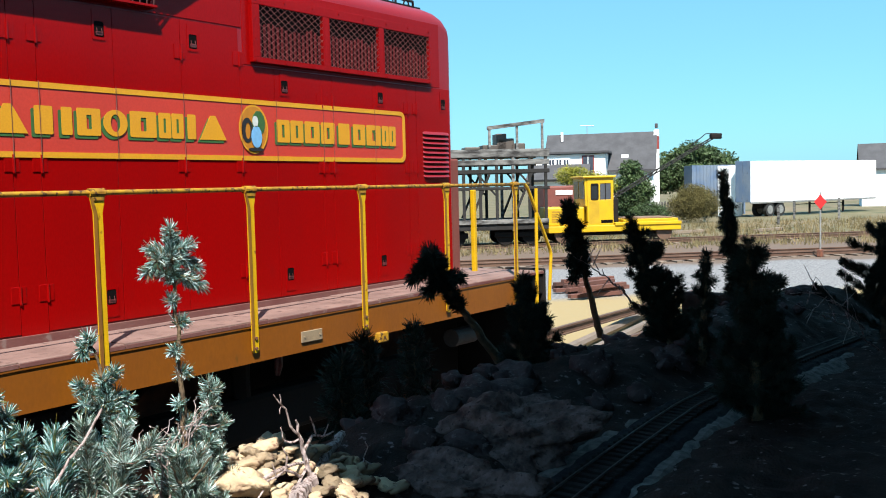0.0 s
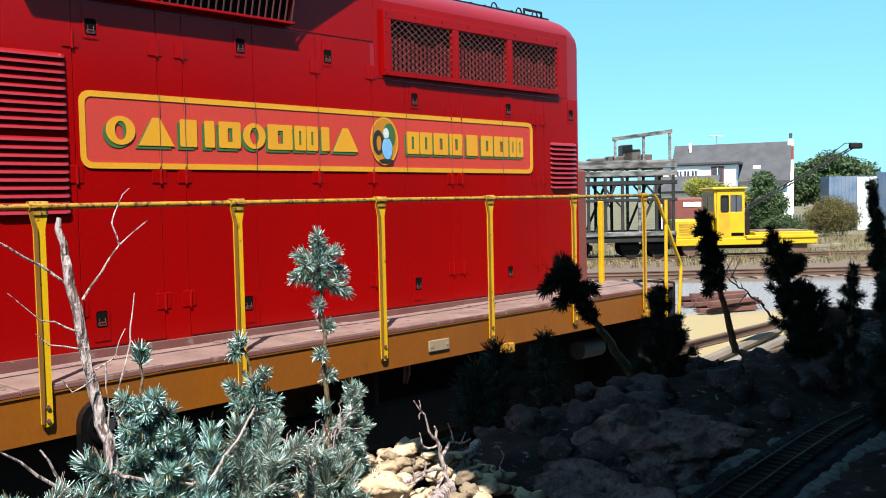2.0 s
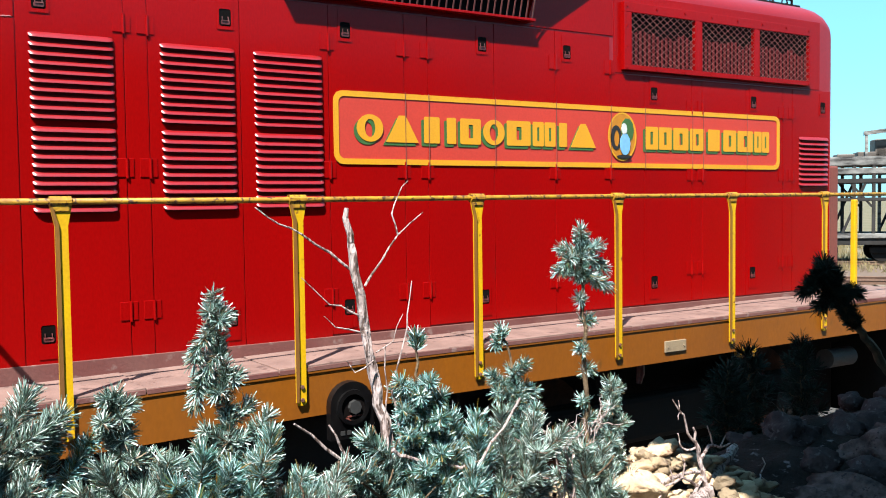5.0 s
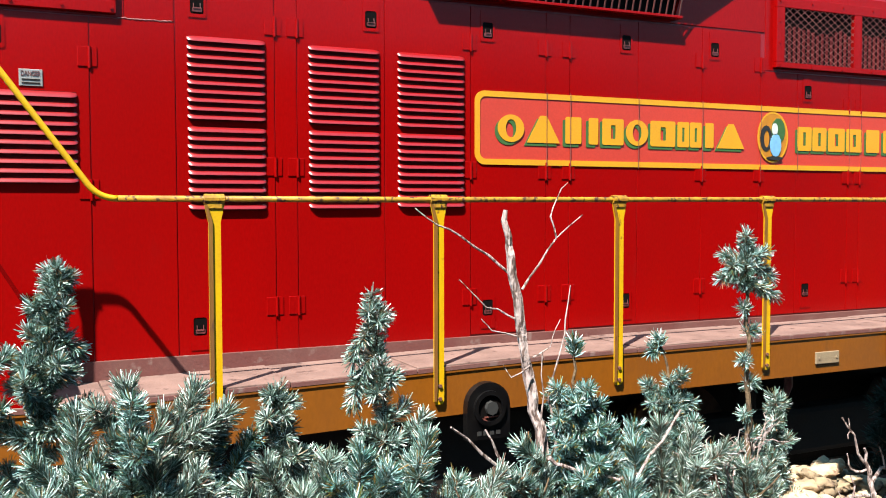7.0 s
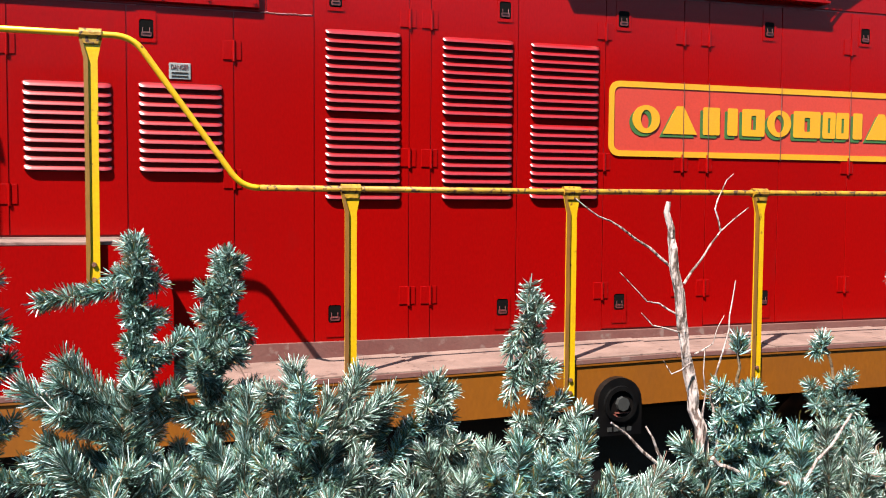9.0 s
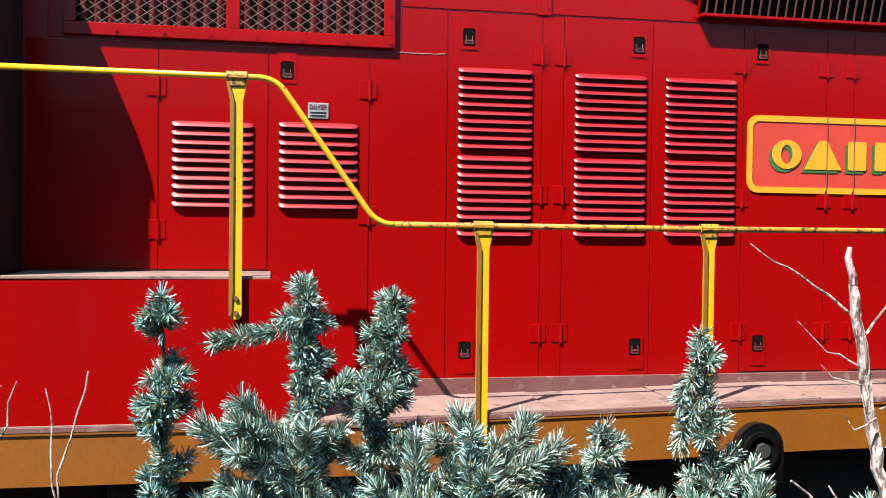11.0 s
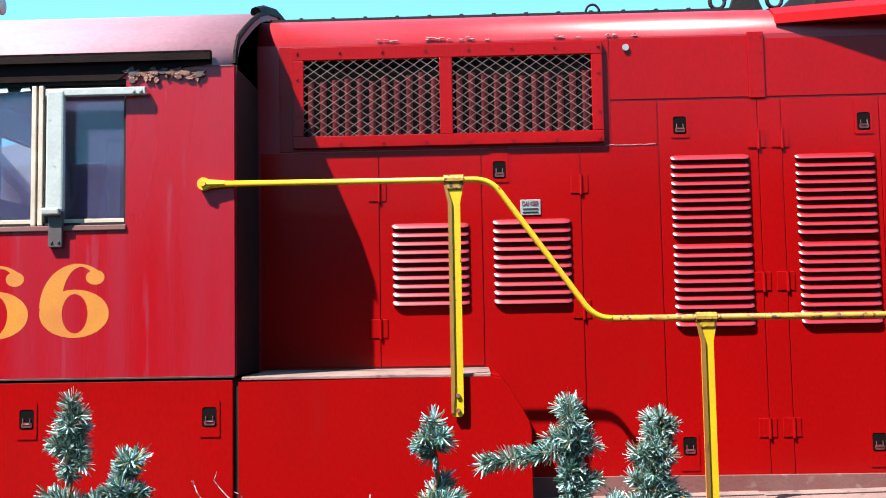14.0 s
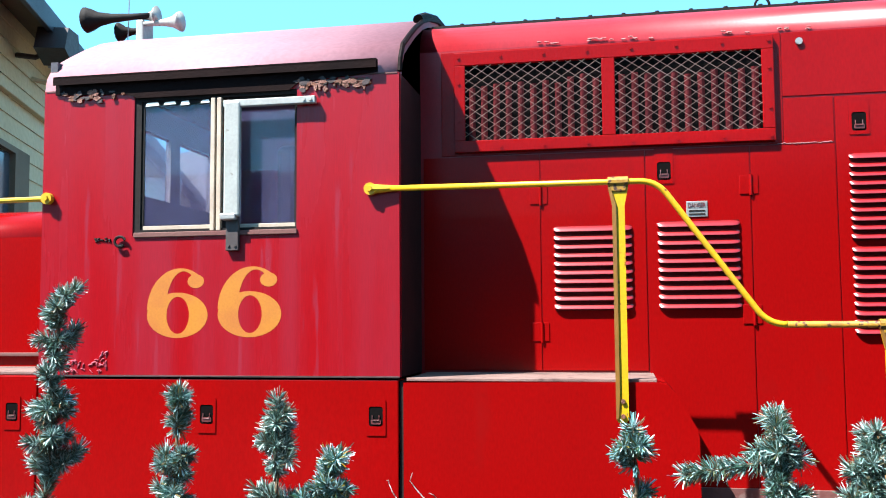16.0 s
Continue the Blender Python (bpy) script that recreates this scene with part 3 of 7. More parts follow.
intake("intake_frame", 5.53, 8.05, 3.632, 4.205, (0.088, 0.026, 0.045, 0.085), [(6.40, 6.49), (7.20, 7.28)], 0.040, 0.05, WIRE_RED, "red intake frame with three screened openings")

PAINT_CHIP = mat("pale_chipped_paint", (0.34, 0.15, 0.14), (0.22, 0.07, 0.065), rough=0.8, coarse=40, fine=120, bump=0.5)
# rough weld scars over the small intake
rng = random.Random(5)
for k in range(26):
    x, z = rng.choice((-0.95, -0.6, -0.38, 0.2, 0.55)) + rng.uniform(-0.09, 0.09), 4.325 + rng.uniform(-0.012, 0.012)
    part("weld_scar", tube(bmesh.new(), [(x, 0.003, z), (x + 0.012, -0.001, z + rng.uniform(-0.006, 0.006)), (x + 0.026, 0.003, z)], rng.uniform(0.003, 0.006), 5), PAINT_CHIP, loco)
for k in range(11):
    x = 0.44 + k * 0.029 + rng.uniform(-0.004, 0.004)
    part("weld_scar", tube(bmesh.new(), [(x, 0.002, 3.624), (x + 0.014, -0.003, 3.624 + rng.uniform(-0.004, 0.004)), (x + 0.027, 0.002, 3.625)], rng.uniform(0.002, 0.004), 5), PAINT_CHIP, loco)
part("roof_stud", tube(bmesh.new(), [(0.585, 0.0, 4.24), (0.585, -0.012, 4.24)], 0.022, 8), STEEL, loco)

# flared fan housing over the middle of the hood, open barred face below
FL = [(1.52, 0.0), (2.44, -0.20), (4.53, -0.20), (5.47, 0.0)]
bm = bmesh.new()
top, mid, low = [], [], []
for x, y in FL:
    mid.append(bm.verts.new((x, y + 0.002, 4.37)))
    top.append([bm.verts.new((x, y + 0.03, 4.44)), bm.verts.new((x, y + 0.10, 4.50)), bm.verts.new((x, 0.4, 4.565)), bm.verts.new((x, HOOD_W / 2, 4.60))])
for i in range(3):
    bm.faces.new((mid[i], mid[i + 1], top[i + 1][0], top[i][0]))
    for k in range(3):
        bm.faces.new((top[i][k], top[i + 1][k], top[i + 1][k + 1], top[i][k + 1]))
inner = [bm.verts.new(p) for p in ((2.44, 0.004, 3.95), (4.53, 0.004, 3.95), (2.44, 0.004, 4.37), (4.53, 0.004, 4.37))]
bm.faces.new((mid[0], mid[1], inner[2]))
bm.faces.new((mid[2], mid[3], inner[3]))
bm.faces.new((mid[1], inner[0], inner[2]))
bm.faces.new((mid[2], inner[3], inner[1]))
bmesh.ops.recalc_face_normals(bm, faces=bm.faces[:])
flare = part("fan_housing", bm, RED, loco, "flared fan housing with a barred underside")
# Black sheet standing in for the housing's shaded inside
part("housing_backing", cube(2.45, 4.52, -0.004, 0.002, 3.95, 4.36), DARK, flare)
bm = bmesh.new()
box(bm, 2.43, 4.54, -0.085, 0.0, 3.935, 3.955, 0.003)
part("housing_lip", bm, RED, flare)
bm = bmesh.new()
for k in range(34):
    x = 2.46 + k * 2.05 / 33
    tube(bm, [(x, -0.078, 3.955), (x, -0.192, 4.365)], 0.0065, 4)
for f in (0.5,):
    tube(bm, [(2.45, -0.078 - 0.114 * f + 0.012, 3.955 + 0.41 * f), (4.52, -0.078 - 0.114 * f + 0.012, 3.955 + 0.41 * f)], 0.007, 4)
part("housing_grille", bm, mat("dusty_brown_grille", (0.10, 0.028, 0.026), (0.06, 0.016, 0.016), rough=0.6), flare, "brownish barred grille")

# plain end box behind the hood
part("hood_end_box", cube(8.43, 8.60, 0.02, 1.80, DECK_Z, 2.85, 0.02), BROWN_RED, loco, "brown primed end box")

# ---- deck, sill, steps ----
def sag(x):
    """The underframe dips a little towards the cab."""
    return 0.022 * (max(x, 0.3) - 3.0) if x < 3.0 else 0.004 * (x - 3.0)


def sagged(bm):
    for v in bm.verts:
        v.co.z += sag(v.co.x)
    return bm


edges = [-6.6, -4.0, -1.72, 0.3, 1.3, 2.1, 3.0, 3.75, 5.05, 6.4, 7.7, 9.35]
for i, (a, b) in enumerate(zip(edges, edges[1:])):
    part("walkway_plate", sagged(cube(a + 0.003, b - 0.003, -0.612 if b > 0.5 else -0.603, 2.49, SILL_TOP + 0.002, DECK_Z + (0.006 if i % 2 else 0.0), 0.004)), DECK, loco)
    part("plate_lip", sagged(cube(a + 0.003, b - 0.003, -0.6195, -0.6125, SILL_TOP - 0.004, DECK_Z - 0.006, 0.002)), RED_DUSTY, loco, "rusty plate lip")
bm = bmesh.new()
for a, b in ((-6.6, 0.3), (0.3, 3.0), (3.0, 8.90)):
    slab(bm, [(a, SILL_BOT), (b, SILL_BOT), (b, SILL_TOP), (a, SILL_TOP)], -0.608, -0.45)
    slab(bm, [(a, SILL_TOP - 0.018), (b, SILL_TOP - 0.018), (b, SILL_TOP), (a, SILL_TOP)], -0.617, -0.606)
bmesh.ops.remove_doubles(bm, verts=bm.verts[:], dist=0.0005)
part("side_sill", sagged(bm), OCHRE, loco, "weathered ochre side sill")
part("side_sill", cube(-6.6, 8.90, 2.28, 2.47, SILL_BOT, SILL_TOP, 0.01), OCHRE, loco)
bm = cube(8.89, 9.36, -0.60, 2.45, 1.28, SILL_TOP, 0.02)
part("end_sill", bm, BLACK, loco)
part("pilot_plate", cube(8.96, 9.02, -0.56, 2.40, 0.22, 1.28, 0.02), BLACK, loco, "black pilot plate")
bm = bmesh.new()
for z in (0.45, 0.80, 1.15):
    box(bm, 8.98, 9.36, -0.60, -0.10, z, z + 0.03, 0.006)
box(bm, 8.93, 8.98, -0.62, -0.08, 0.40, 1.50, 0.006)
box(bm, 9.35, 9.40, -0.62, -0.08, 0.40, 1.58, 0.02)
part("step_ladder", bm, BLACK, loco, "black steel corner steps")
bm = cube(5.405, 5.645, -0.624, -0.608, 1.295, 1.387, 0.004)
bolts(bm, [(5.435, -0.624, 1.34), (5.615, -0.624, 1.34)], 0.009, 0.006)
part("builder_plate", bm, PLATE_TAN, loco, "small tan plate on the sill")
part("jacking_lug", cube(6.34, 6.47, -0.66, -0.52, 1.16, 1.25, 0.01), YELLOW_WORN, loco)
part("jacking_lug", cube(8.72, 8.86, -0.70, -0.55, 1.24, 1.33, 0.02), YELLOW_WORN, loco)

# filler housing hung on the sill
fx, fz, fy = 2.567, 1.245, -0.630
outline = [(fx - 0.152, 1.035), (fx + 0.152, 1.035)] + [(fx + 0.152 * math.cos(a), fz + 0.152 * math.sin(a)) for a in np.linspace(0, math.pi, 13)]
FILLER = mat("black_filler_enamel", (0.0022, 0.002, 0.0024), (0.004, 0.0035, 0.0035), rough=0.35, coarse=9, fine=60, bump=0.1, spec=0.35)
filler = part("fuel_filler", slab(bmesh.new(), outline, fy - 0.04, fy + 0.02), FILLER, loco, "black arched fuel filler housing")
part("filler_rim", band(bmesh.new(), oval(fx, fz - 0.01, 0.112, 0.112), oval(fx, fz - 0.01, 0.084, 0.084), fy - 0.062, fy - 0.04), FILLER, filler)
part("filler_well", slab(bmesh.new(), oval(fx, fz - 0.01, 0.086, 0.086), fy - 0.044, fy - 0.041), DARK, filler)
part("filler_cap", slab(bmesh.new(), oval(fx + 0.008, fz - 0.008, 0.042, 0.045, 8), fy - 0.075, fy - 0.044), RUBBER, filler, "dull grey filler cap")
bm = band(bmesh.new(), oval(fx + 0.02, fz - 0.035, 0.085, 0.085)[16:27], oval(fx + 0.02, fz - 0.035, 0.066, 0.066)[16:27], fy - 0.050, fy - 0.044)
part("filler_bezel", bm, BROWN_RED, filler)
for k in range(4):
    part("cast_mark", cube(fx - 0.085 + k * 0.045, fx - 0.055 + k * 0.045, fy - 0.045, fy - 0.04, 1.062, 1.088), RUBBER, filler)

# underframe, tank and trucks in the dark under the sill
part("underframe", cube(-6.4, 8.9, 0.1, 1.75, 1.0, SILL_BOT + 0.1), BLACK, loco)
for x0, x1 in ((-6.2, -1.3), (3.7, 8.85)):
    part("running_gear", cube(x0, x1, 0.25, 1.6, 0.22, 1.05, 0.04), BLACK, loco)
tank = part("fuel_tank", cube(-1.2, 3.6, -0.40, 2.2, 0.25, 1.19, 0.06), BLACK, loco)
# Reservoir's grey includes the shade under the sill
bm = bmesh.new()
tube(bm, [(7.93, -0.30, 0.95), (8.36, -0.27, 0.94)], 0.095, 18)
part("air_reservoir", bm, mat("shade_toned_tank", (0.07, 0.055, 0.05), (0.04, 0.03, 0.028), rough=0.6), loco, "pale cylindrical air reservoir", smooth=False)
for cx in (-3.9, 6.0):
    truck = part("truck_frame", cube(cx - 1.75, cx + 1.75, -0.18, 0.02, 0.45, 0.85, 0.05), BLACK, loco)
    for wx in (-1.35, 1.35):
        bm = bmesh.new()
        tube(bm, [(cx + wx, 0.05, 0.6), (cx + wx, 0.19, 0.6)], 0.50, 28)
        w = part("wheel", bm, RUST, truck)
        bm = bmesh.new()
        tube(bm, [(cx + wx, -0.30, 0.6), (cx + wx, -0.18, 0.6)], 0.15, 14)
        part("axle_box", bm, BLACK, truck)
        bm = bmesh.new()
        tube(bm, [(cx + wx * 0.62, -0.14, 0.85), (cx + wx * 0.62, -0.14, 1.15)], 0.08, 10)
        part("spring", bm, BLACK, truck)
bm = bmesh.new()
tube(bm, [(5.35, -0.40, 1.20), (5.35, -0.40, 1.10), (5.33, -0.40, 1.02)], [0.03, 0.035, 0.02], 8)
part("drain_valve", bm, LATCH_METAL, loco)


# ---- handrails ----
def arc_path(points, r=0.10, n=6):
    """Straight runs joined by rounded bends."""
    pts = [Vector(p) for p in points]
    out = [pts[0]]
    for a, b, c in zip(pts, pts[1:], pts[2:]):
        u, w = (a - b).normalized(), (c - b).normalized()
        p, q = b + u * r, b + w * r
        out += [p.lerp(b, s).lerp(b.lerp(q, s), s) for s in (k / n for k in range(n + 1))]
    return out + [pts[-1]]


rail_pts = arc_path([(-1.84, RAIL_Y, 3.345), (-0.29, RAIL_Y, 3.338), (0.27, RAIL_Y, 2.553), (9.05, RAIL_Y, 2.55)], 0.095, 8)
worn_from = len(rail_pts) - 4
handrail = part("handrail", tube(bmesh.new(), rail_pts[:worn_from + 3], 0.0175, 10), YELLOW, loco, smooth=True)
bm = tube(bmesh.new(), [rail_pts[worn_from + 2], (2.0, RAIL_Y, 2.548), (4.9, RAIL_Y, 2.552), (7.4, RAIL_Y, 2.55), (9.05, RAIL_Y, 2.55)], 0.0175, 10)
part("handrail", bm, YELLOW_WORN, loco, "handrail with paint worn brown", smooth=True)
bm = bmesh.new()
tube(bm, [(-1.90, RAIL_Y + 0.012, 3.345), (-1.90, RAIL_Y - 0.022, 3.345)], 0.036, 14)
tube(bm, [(-1.90, RAIL_Y - 0.022, 3.345), (-1.90, RAIL_Y - 0.036, 3.345)], 0.017, 6)
tube(bm, [(-1.90, RAIL_Y, 3.345), (-1.78, RAIL_Y, 3.345)], [0.03, 0.019], 10)
part("rail_bracket", bm, YELLOW, loco)
bm = bmesh.new()
tube(bm, [(-3.96, RAIL_Y + 0.012, 3.352), (-3.96, RAIL_Y - 0.022, 3.352)], 0.036, 14)
tube(bm, [(-3.96, RAIL_Y - 0.022, 3.352), (-3.96, RAIL_Y - 0.036, 3.352)], 0.017, 6)
tube(bm, [(-3.96, RAIL_Y, 3.352), (-6.2, RAIL_Y, 3.33)], 0.0175, 10)
part("handrail", bm, YELLOW, loco)


def post(x, z_top, z_bot, flip=False):
    """A pressed channel: web at the back, one deep flange, a forked head and a bolted foot."""
    bm = bmesh.new()
    y = RAIL_Y - 0.012
    web = [(x - 0.055, z_top - 0.03), (x + 0.055, z_top - 0.03), (x + 0.034, z_top - 0.13), (x + 0.034, z_bot + 0.02), (x + 0.022, z_bot), (x - 0.022, z_bot), (x - 0.034, z_bot + 0.02), (x - 0.034, z_top - 0.13)]
    slab(bm, web, y, y + 0.010)
    flange = [(x - 0.055, z_top - 0.03), (x - 0.040, z_top - 0.03), (x - 0.012, z_top - 0.13), (x - 0.012, z_bot + 0.16), (x - 0.020, z_bot + 0.02), (x - 0.034, z_bot + 0.02), (x - 0.034, z_top - 0.13)]
    upright = part("rail_post", bm, YELLOW, loco)
    part("post_flange", slab(bmesh.new(), flange, y - 0.010, y - 0.0005), POST_RUST, upright, "rust-stained post flange")
    bm = bmesh.new()
    tube(bm, [(x - 0.055, RAIL_Y, z_top), (x + 0.055, RAIL_Y, z_top)], 0.030, 12)
    box(bm, x - 0.045, x + 0.045, RAIL_Y - 0.02, RAIL_Y + 0.012, z_top - 0.055, z_top - 0.01, 0.006)
    part("rail_clamp", bm, YELLOW_WORN, upright, "worn rail clamp")
    for dz in (0.035, 0.115):
        part("post_bolt", bolts(bmesh.new(), [(x + 0.004, y, z_bot + dz)], 0.013, 0.012), RUST, upright)


post(-0.497, 3.338, 2.03)
for x in (0.872, 2.239, 3.580, 4.895, 6.192, 7.448, 8.735):
    post(x, 2.55, 1.29 + 0.7 * sag(x))

# corner stair rails and the end-platform post
bm = bmesh.new()
tube(bm, arc_path([(8.95, RAIL_Y, 2.55), (9.02, RAIL_Y, 2.50), (9.52, RAIL_Y, 1.75), (9.46, RAIL_Y, 1.2)], 0.05), 0.020, 8)
tube(bm, [(9.20, RAIL_Y, 2.50), (9.18, RAIL_Y, 1.10)], 0.020, 8)
part("stair_rail", bm, YELLOW, loco)
bm = cube(8.99, 9.045, 0.09, 0.145, DECK_Z, 2.50, 0.01)
box(bm, 8.93, 9.11, 0.03, 0.21, DECK_Z, DECK_Z + 0.02, 0.004)
part("end_post", bm, YELLOW, loco)

# ---- low step panel between cab and walkway ----
panel = [(-1.715, 1.462), (-1.715, 2.235), (-0.31, 2.245), (-0.255, 2.23), (-0.215, 2.19), (-0.105, 2.00), (-0.095, 1.95), (-0.095, 1.462)]
part("step_panel", slab(bmesh.new(), panel, -0.60, 0.0), RED, loco)
part("step_top", cube(-1.70, -0.31, -0.585, 0.012, 2.243, 2.262, 0.004), DECK, loco, "dusty step ledge")

# ---- cab ----
CX0, CX1, CZ0, CZ1, CY = -4.01, -1.735, 2.265, 4.03, -0.60
FAR_Y = 2.43
WX0, WX1, WZ0, WZ1 = -3.40, -2.355, 3.11, 3.965
cab = part("cab", cube(CX0 + 0.05, CX1 - 0.05, CY + 0.05, FAR_Y - 0.05, CZ0, CZ0 + 0.04), CAB_INSIDE, loco, "red crew cab with a bleached roof")


def wall_with_hole(name, a0, a1, z0, z1, holes, t0, t1, along, material):
    """A wall of bars round its openings; along x (at y t0..t1) or along y (at x t0..t1)."""
    bm = bmesh.new()
    spots = [(a0, a1, z0, z1)] if not holes else []
    if holes:
        h0, h1 = holes[0][2], holes[0][3]
        spots += [(a0, a1, z0, h0), (a0, a1, h1, z1)]
        xs = [a0] + [v for h in holes for v in h[:2]] + [a1]
        spots += [(xs[i], xs[i + 1], h0, h1) for i in range(0, len(xs), 2)]
    for u0, u1, w0, w1 in spots:
        if along == "x":
            box(bm, u0, u1, t0, t1, w0, w1)
        else:
            box(bm, t0, t1, u0, u1, w0, w1)
    bmesh.ops.remove_doubles(bm, verts=bm.verts[:], dist=0.0005)
    return part(name, bm, material, cab)


wall_with_hole("cab_side", CX0, CX1, CZ0, CZ1, [(WX0, WX1, WZ0, WZ1)], CY, CY + 0.05, "x", RED_CAB)
wall_with_hole("cab_side", CX0, CX1, CZ0, CZ1, [(WX0, WX1, WZ0, WZ1)], FAR_Y - 0.05, FAR_Y, "x", RED_CAB)
wall_with_hole("cab_front", CY + 0.05, FAR_Y - 0.05, CZ0, CZ1 + 0.2, [(0.28, 0.98, 3.52, 4.02), (1.14, 1.72, 3.52, 4.02)], CX0 + 0.002, CX0 + 0.05, "y", CAB_INSIDE)
# Rear wall has its shade in the colour
wall_with_hole("cab_rear", CY + 0.05, FAR_Y - 0.05, CZ0, CZ1, [], CX1 - 0.05, CX1 - 0.002, "y", SHADE_RED)
# roof shell
section = [(-0.60, 4.03), (-0.585, 4.11), (-0.52, 4.21), (-0.36, 4.31), (-0.17, 4.42), (0.03, 4.52), (0.28, 4.615), (0.57, 4.69), (0.915, 4.72)]
section += [(1.83 - y, z) for y, z in reversed(section[:-1])]
bm = bmesh.new()
loops = []
for x, ins in ((CX0, 0.0), (CX1, 0.0)):
    loops.append(([bm.verts.new((x, y, z)) for y, z in section], [bm.verts.new((x, 0.915 + (y - 0.915) * 0.96, z - 0.04)) for y, z in section]))
(o0, i0), (o1, i1) = loops
for k in range(len(section) - 1):
    bm.faces.new((o0[k], o0[k + 1], o1[k + 1], o1[k]))
    bm.faces.new((i0[k], i1[k], i1[k + 1], i0[k + 1]))
    bm.faces.new((o0[k], i0[k], i0[k + 1], o0[k + 1]))
    bm.faces.new((o1[k], o1[k + 1], i1[k + 1], i1[k]))
bmesh.ops.recalc_face_normals(bm, faces=bm.faces[:])
roof = part("cab_roof", bm, RED_ROOF, cab, "sun-bleached pink cab roof")
for p in roof.data.polygons:
    p.use_smooth = abs(p.normal.x) < 0.5
for x in (CX0 + 0.03, CX1 - 0.03):
    bm = bmesh.new()
    ring = [bm.verts.new((x, y, z - 0.02)) for y, z in section]
    ring += [bm.verts.new((x, section[-1][0] - 0.02, 4.0)), bm.verts.new((x, section[0][0] + 0.02, 4.0))]
    bm.faces.new(ring)
    part("roof_end", bmesh.ops.solidify(bm, geom=bm.faces[:], thickness=0.02) and bm, RED, cab)
bm = bmesh.new()
tube(bm, [(CX1 + 0.006, y, z + 0.004) for y, z in section], 0.016, 6)
part("roof_seam", bm, TAR, cab)
bm = bmesh.new()
tube(bm, [(CX1 - 0.02, y, z + 0.02) for y, z in section[5:13]], 0.035, 8)
part("roof_gasket", bm, TAR, cab)
part("cab_seam", cube(CX0, CX1, CY - 0.003, CY + 0.01, CZ0 - 0.004, CZ0 + 0.006, 0.001), DARK_BROWN, cab)
part("cab_seam", cube(CX0 + 0.01, CX1 - 0.01, CY - 0.003, CY + 0.004, 4.022, 4.030), RED_DUSTY, cab)

# crumbling paint low on the cab side, and pale flakes along the window's head
SCUFF = mat("blistered_pink_paint", (0.40, 0.055, 0.085), (0.32, 0.03, 0.05), rough=0.6, coarse=40, fine=120, bump=0.5)
rng = random.Random(66)
for k in range(34):
    u = rng.random()
    x, z = -3.835 + 0.30 * u, 2.285 + 0.13 * rng.random() * (0.45 + 0.55 * u)
    a = rng.uniform(0, math.pi)
    dx, dz = 0.014 * math.cos(a), 0.014 * math.sin(a)
    part("paint_blister", tube(bmesh.new(), [(x - dx, CY - 0.001, z - dz), (x, CY - 0.005, z + 0.004), (x + dx, CY - 0.001, z + dz)], rng.uniform(0.003, 0.006), 5), SCUFF, cab)

# sub-base under the cab
base_panel = part("cab_base", cube(CX0, -1.745, CY + 0.004, FAR_Y, 1.462, 2.25, 0.006), RED, loco)
for x in (-2.905, -1.876):
    latch(x, 2.04, CY + 0.004, base_panel)
front_base = part("front_base", cube(-6.5, CX0 - 0.012, CY + 0.006, FAR_Y, 1.462, 2.265, 0.006), RED, loco)
part("front_deck", cube(-6.5, CX0 - 0.012, CY + 0.03, FAR_Y, 2.267, 2.29, 0.006), DECK, loco)
latch(-4.185, 2.04, CY + 0.006, front_base)
part("panel_gap", cube(-1.742, -1.717, CY + 0.02, CY + 0.3, DECK_Z, 2.24), BLACK, loco)
# low front hood beyond the cab
short = part("short_hood", cube(-6.4, CX0 - 0.01, 0.0, 1.83, 2.29, 3.38), RED, loco)
bm = bmesh.new()
bm.from_mesh(short.data)
bmesh.ops.bevel(bm, geom=[e for e in bm.edges if all(v.co.z > 3 for v in e.verts)], offset=0.2, segments=6, affect="EDGES", profile=0.5)
bm.to_mesh(short.data)
bm.free()
for p in short.data.polygons:
    p.use_smooth = max(abs(c) for c in p.normal) < 0.999
part("short_hood_ledge", cube(-6.4, CX0 - 0.01, -0.03, 0.02, 2.36, 2.385, 0.005), RED_DUSTY, loco)

# side window: trim, two sliding panes, wind deflector, drip rail
win = part("cab_window", band(bmesh.new(), [(WX0, WZ0), (WX1, WZ0), (WX1, WZ1), (WX0, WZ1)], [(WX0 + 0.045, WZ0 + 0.035), (WX1 - 0.012, WZ0 + 0.035), (WX1 - 0.012, WZ1 - 0.03), (WX0 + 0.045, WZ1 - 0.03)], CY + 0.008, CY + 0.045),
           BLACK, cab, "sliding cab window with cream trim")
part("window_sill", cube(WX0 + 0.01, WX1 + 0.005, CY - 0.012, CY + 0.03, WZ0 - 0.012, WZ0 + 0.018, 0.004), RED_DUSTY, win)
for x0, x1, y in ((WX0 + 0.05, -2.895, CY + 0.016), (-2.80, WX1 - 0.012, CY + 0.03)):
    part("window_frame", band(bmesh.new(), [(x0, WZ0 + 0.02), (x1, WZ0 + 0.02), (x1, WZ1 - 0.03), (x0, WZ1 - 0.03)], [(x0 + 0.012, WZ0 + 0.06), (x1 - 0.012, WZ0 + 0.06), (x1 - 0.012, WZ1 - 0.055), (x0 + 0.012, WZ1 - 0.055)], y, y + 0.012), BLACK, win)
    part("window_rail", cube(x0 + 0.012, x1, y - 0.006, y - 0.001, WZ0 + 0.022, WZ0 + 0.058, 0.002), CREAM, win, "cream lower window rail")
    pane = part("window_pane", cube(x0 + 0.010, x1 - 0.010, y + 0.004, y + 0.008, WZ0 + 0.055, WZ1 - 0.05), GLASS, win)
    pane.visible_shadow = False
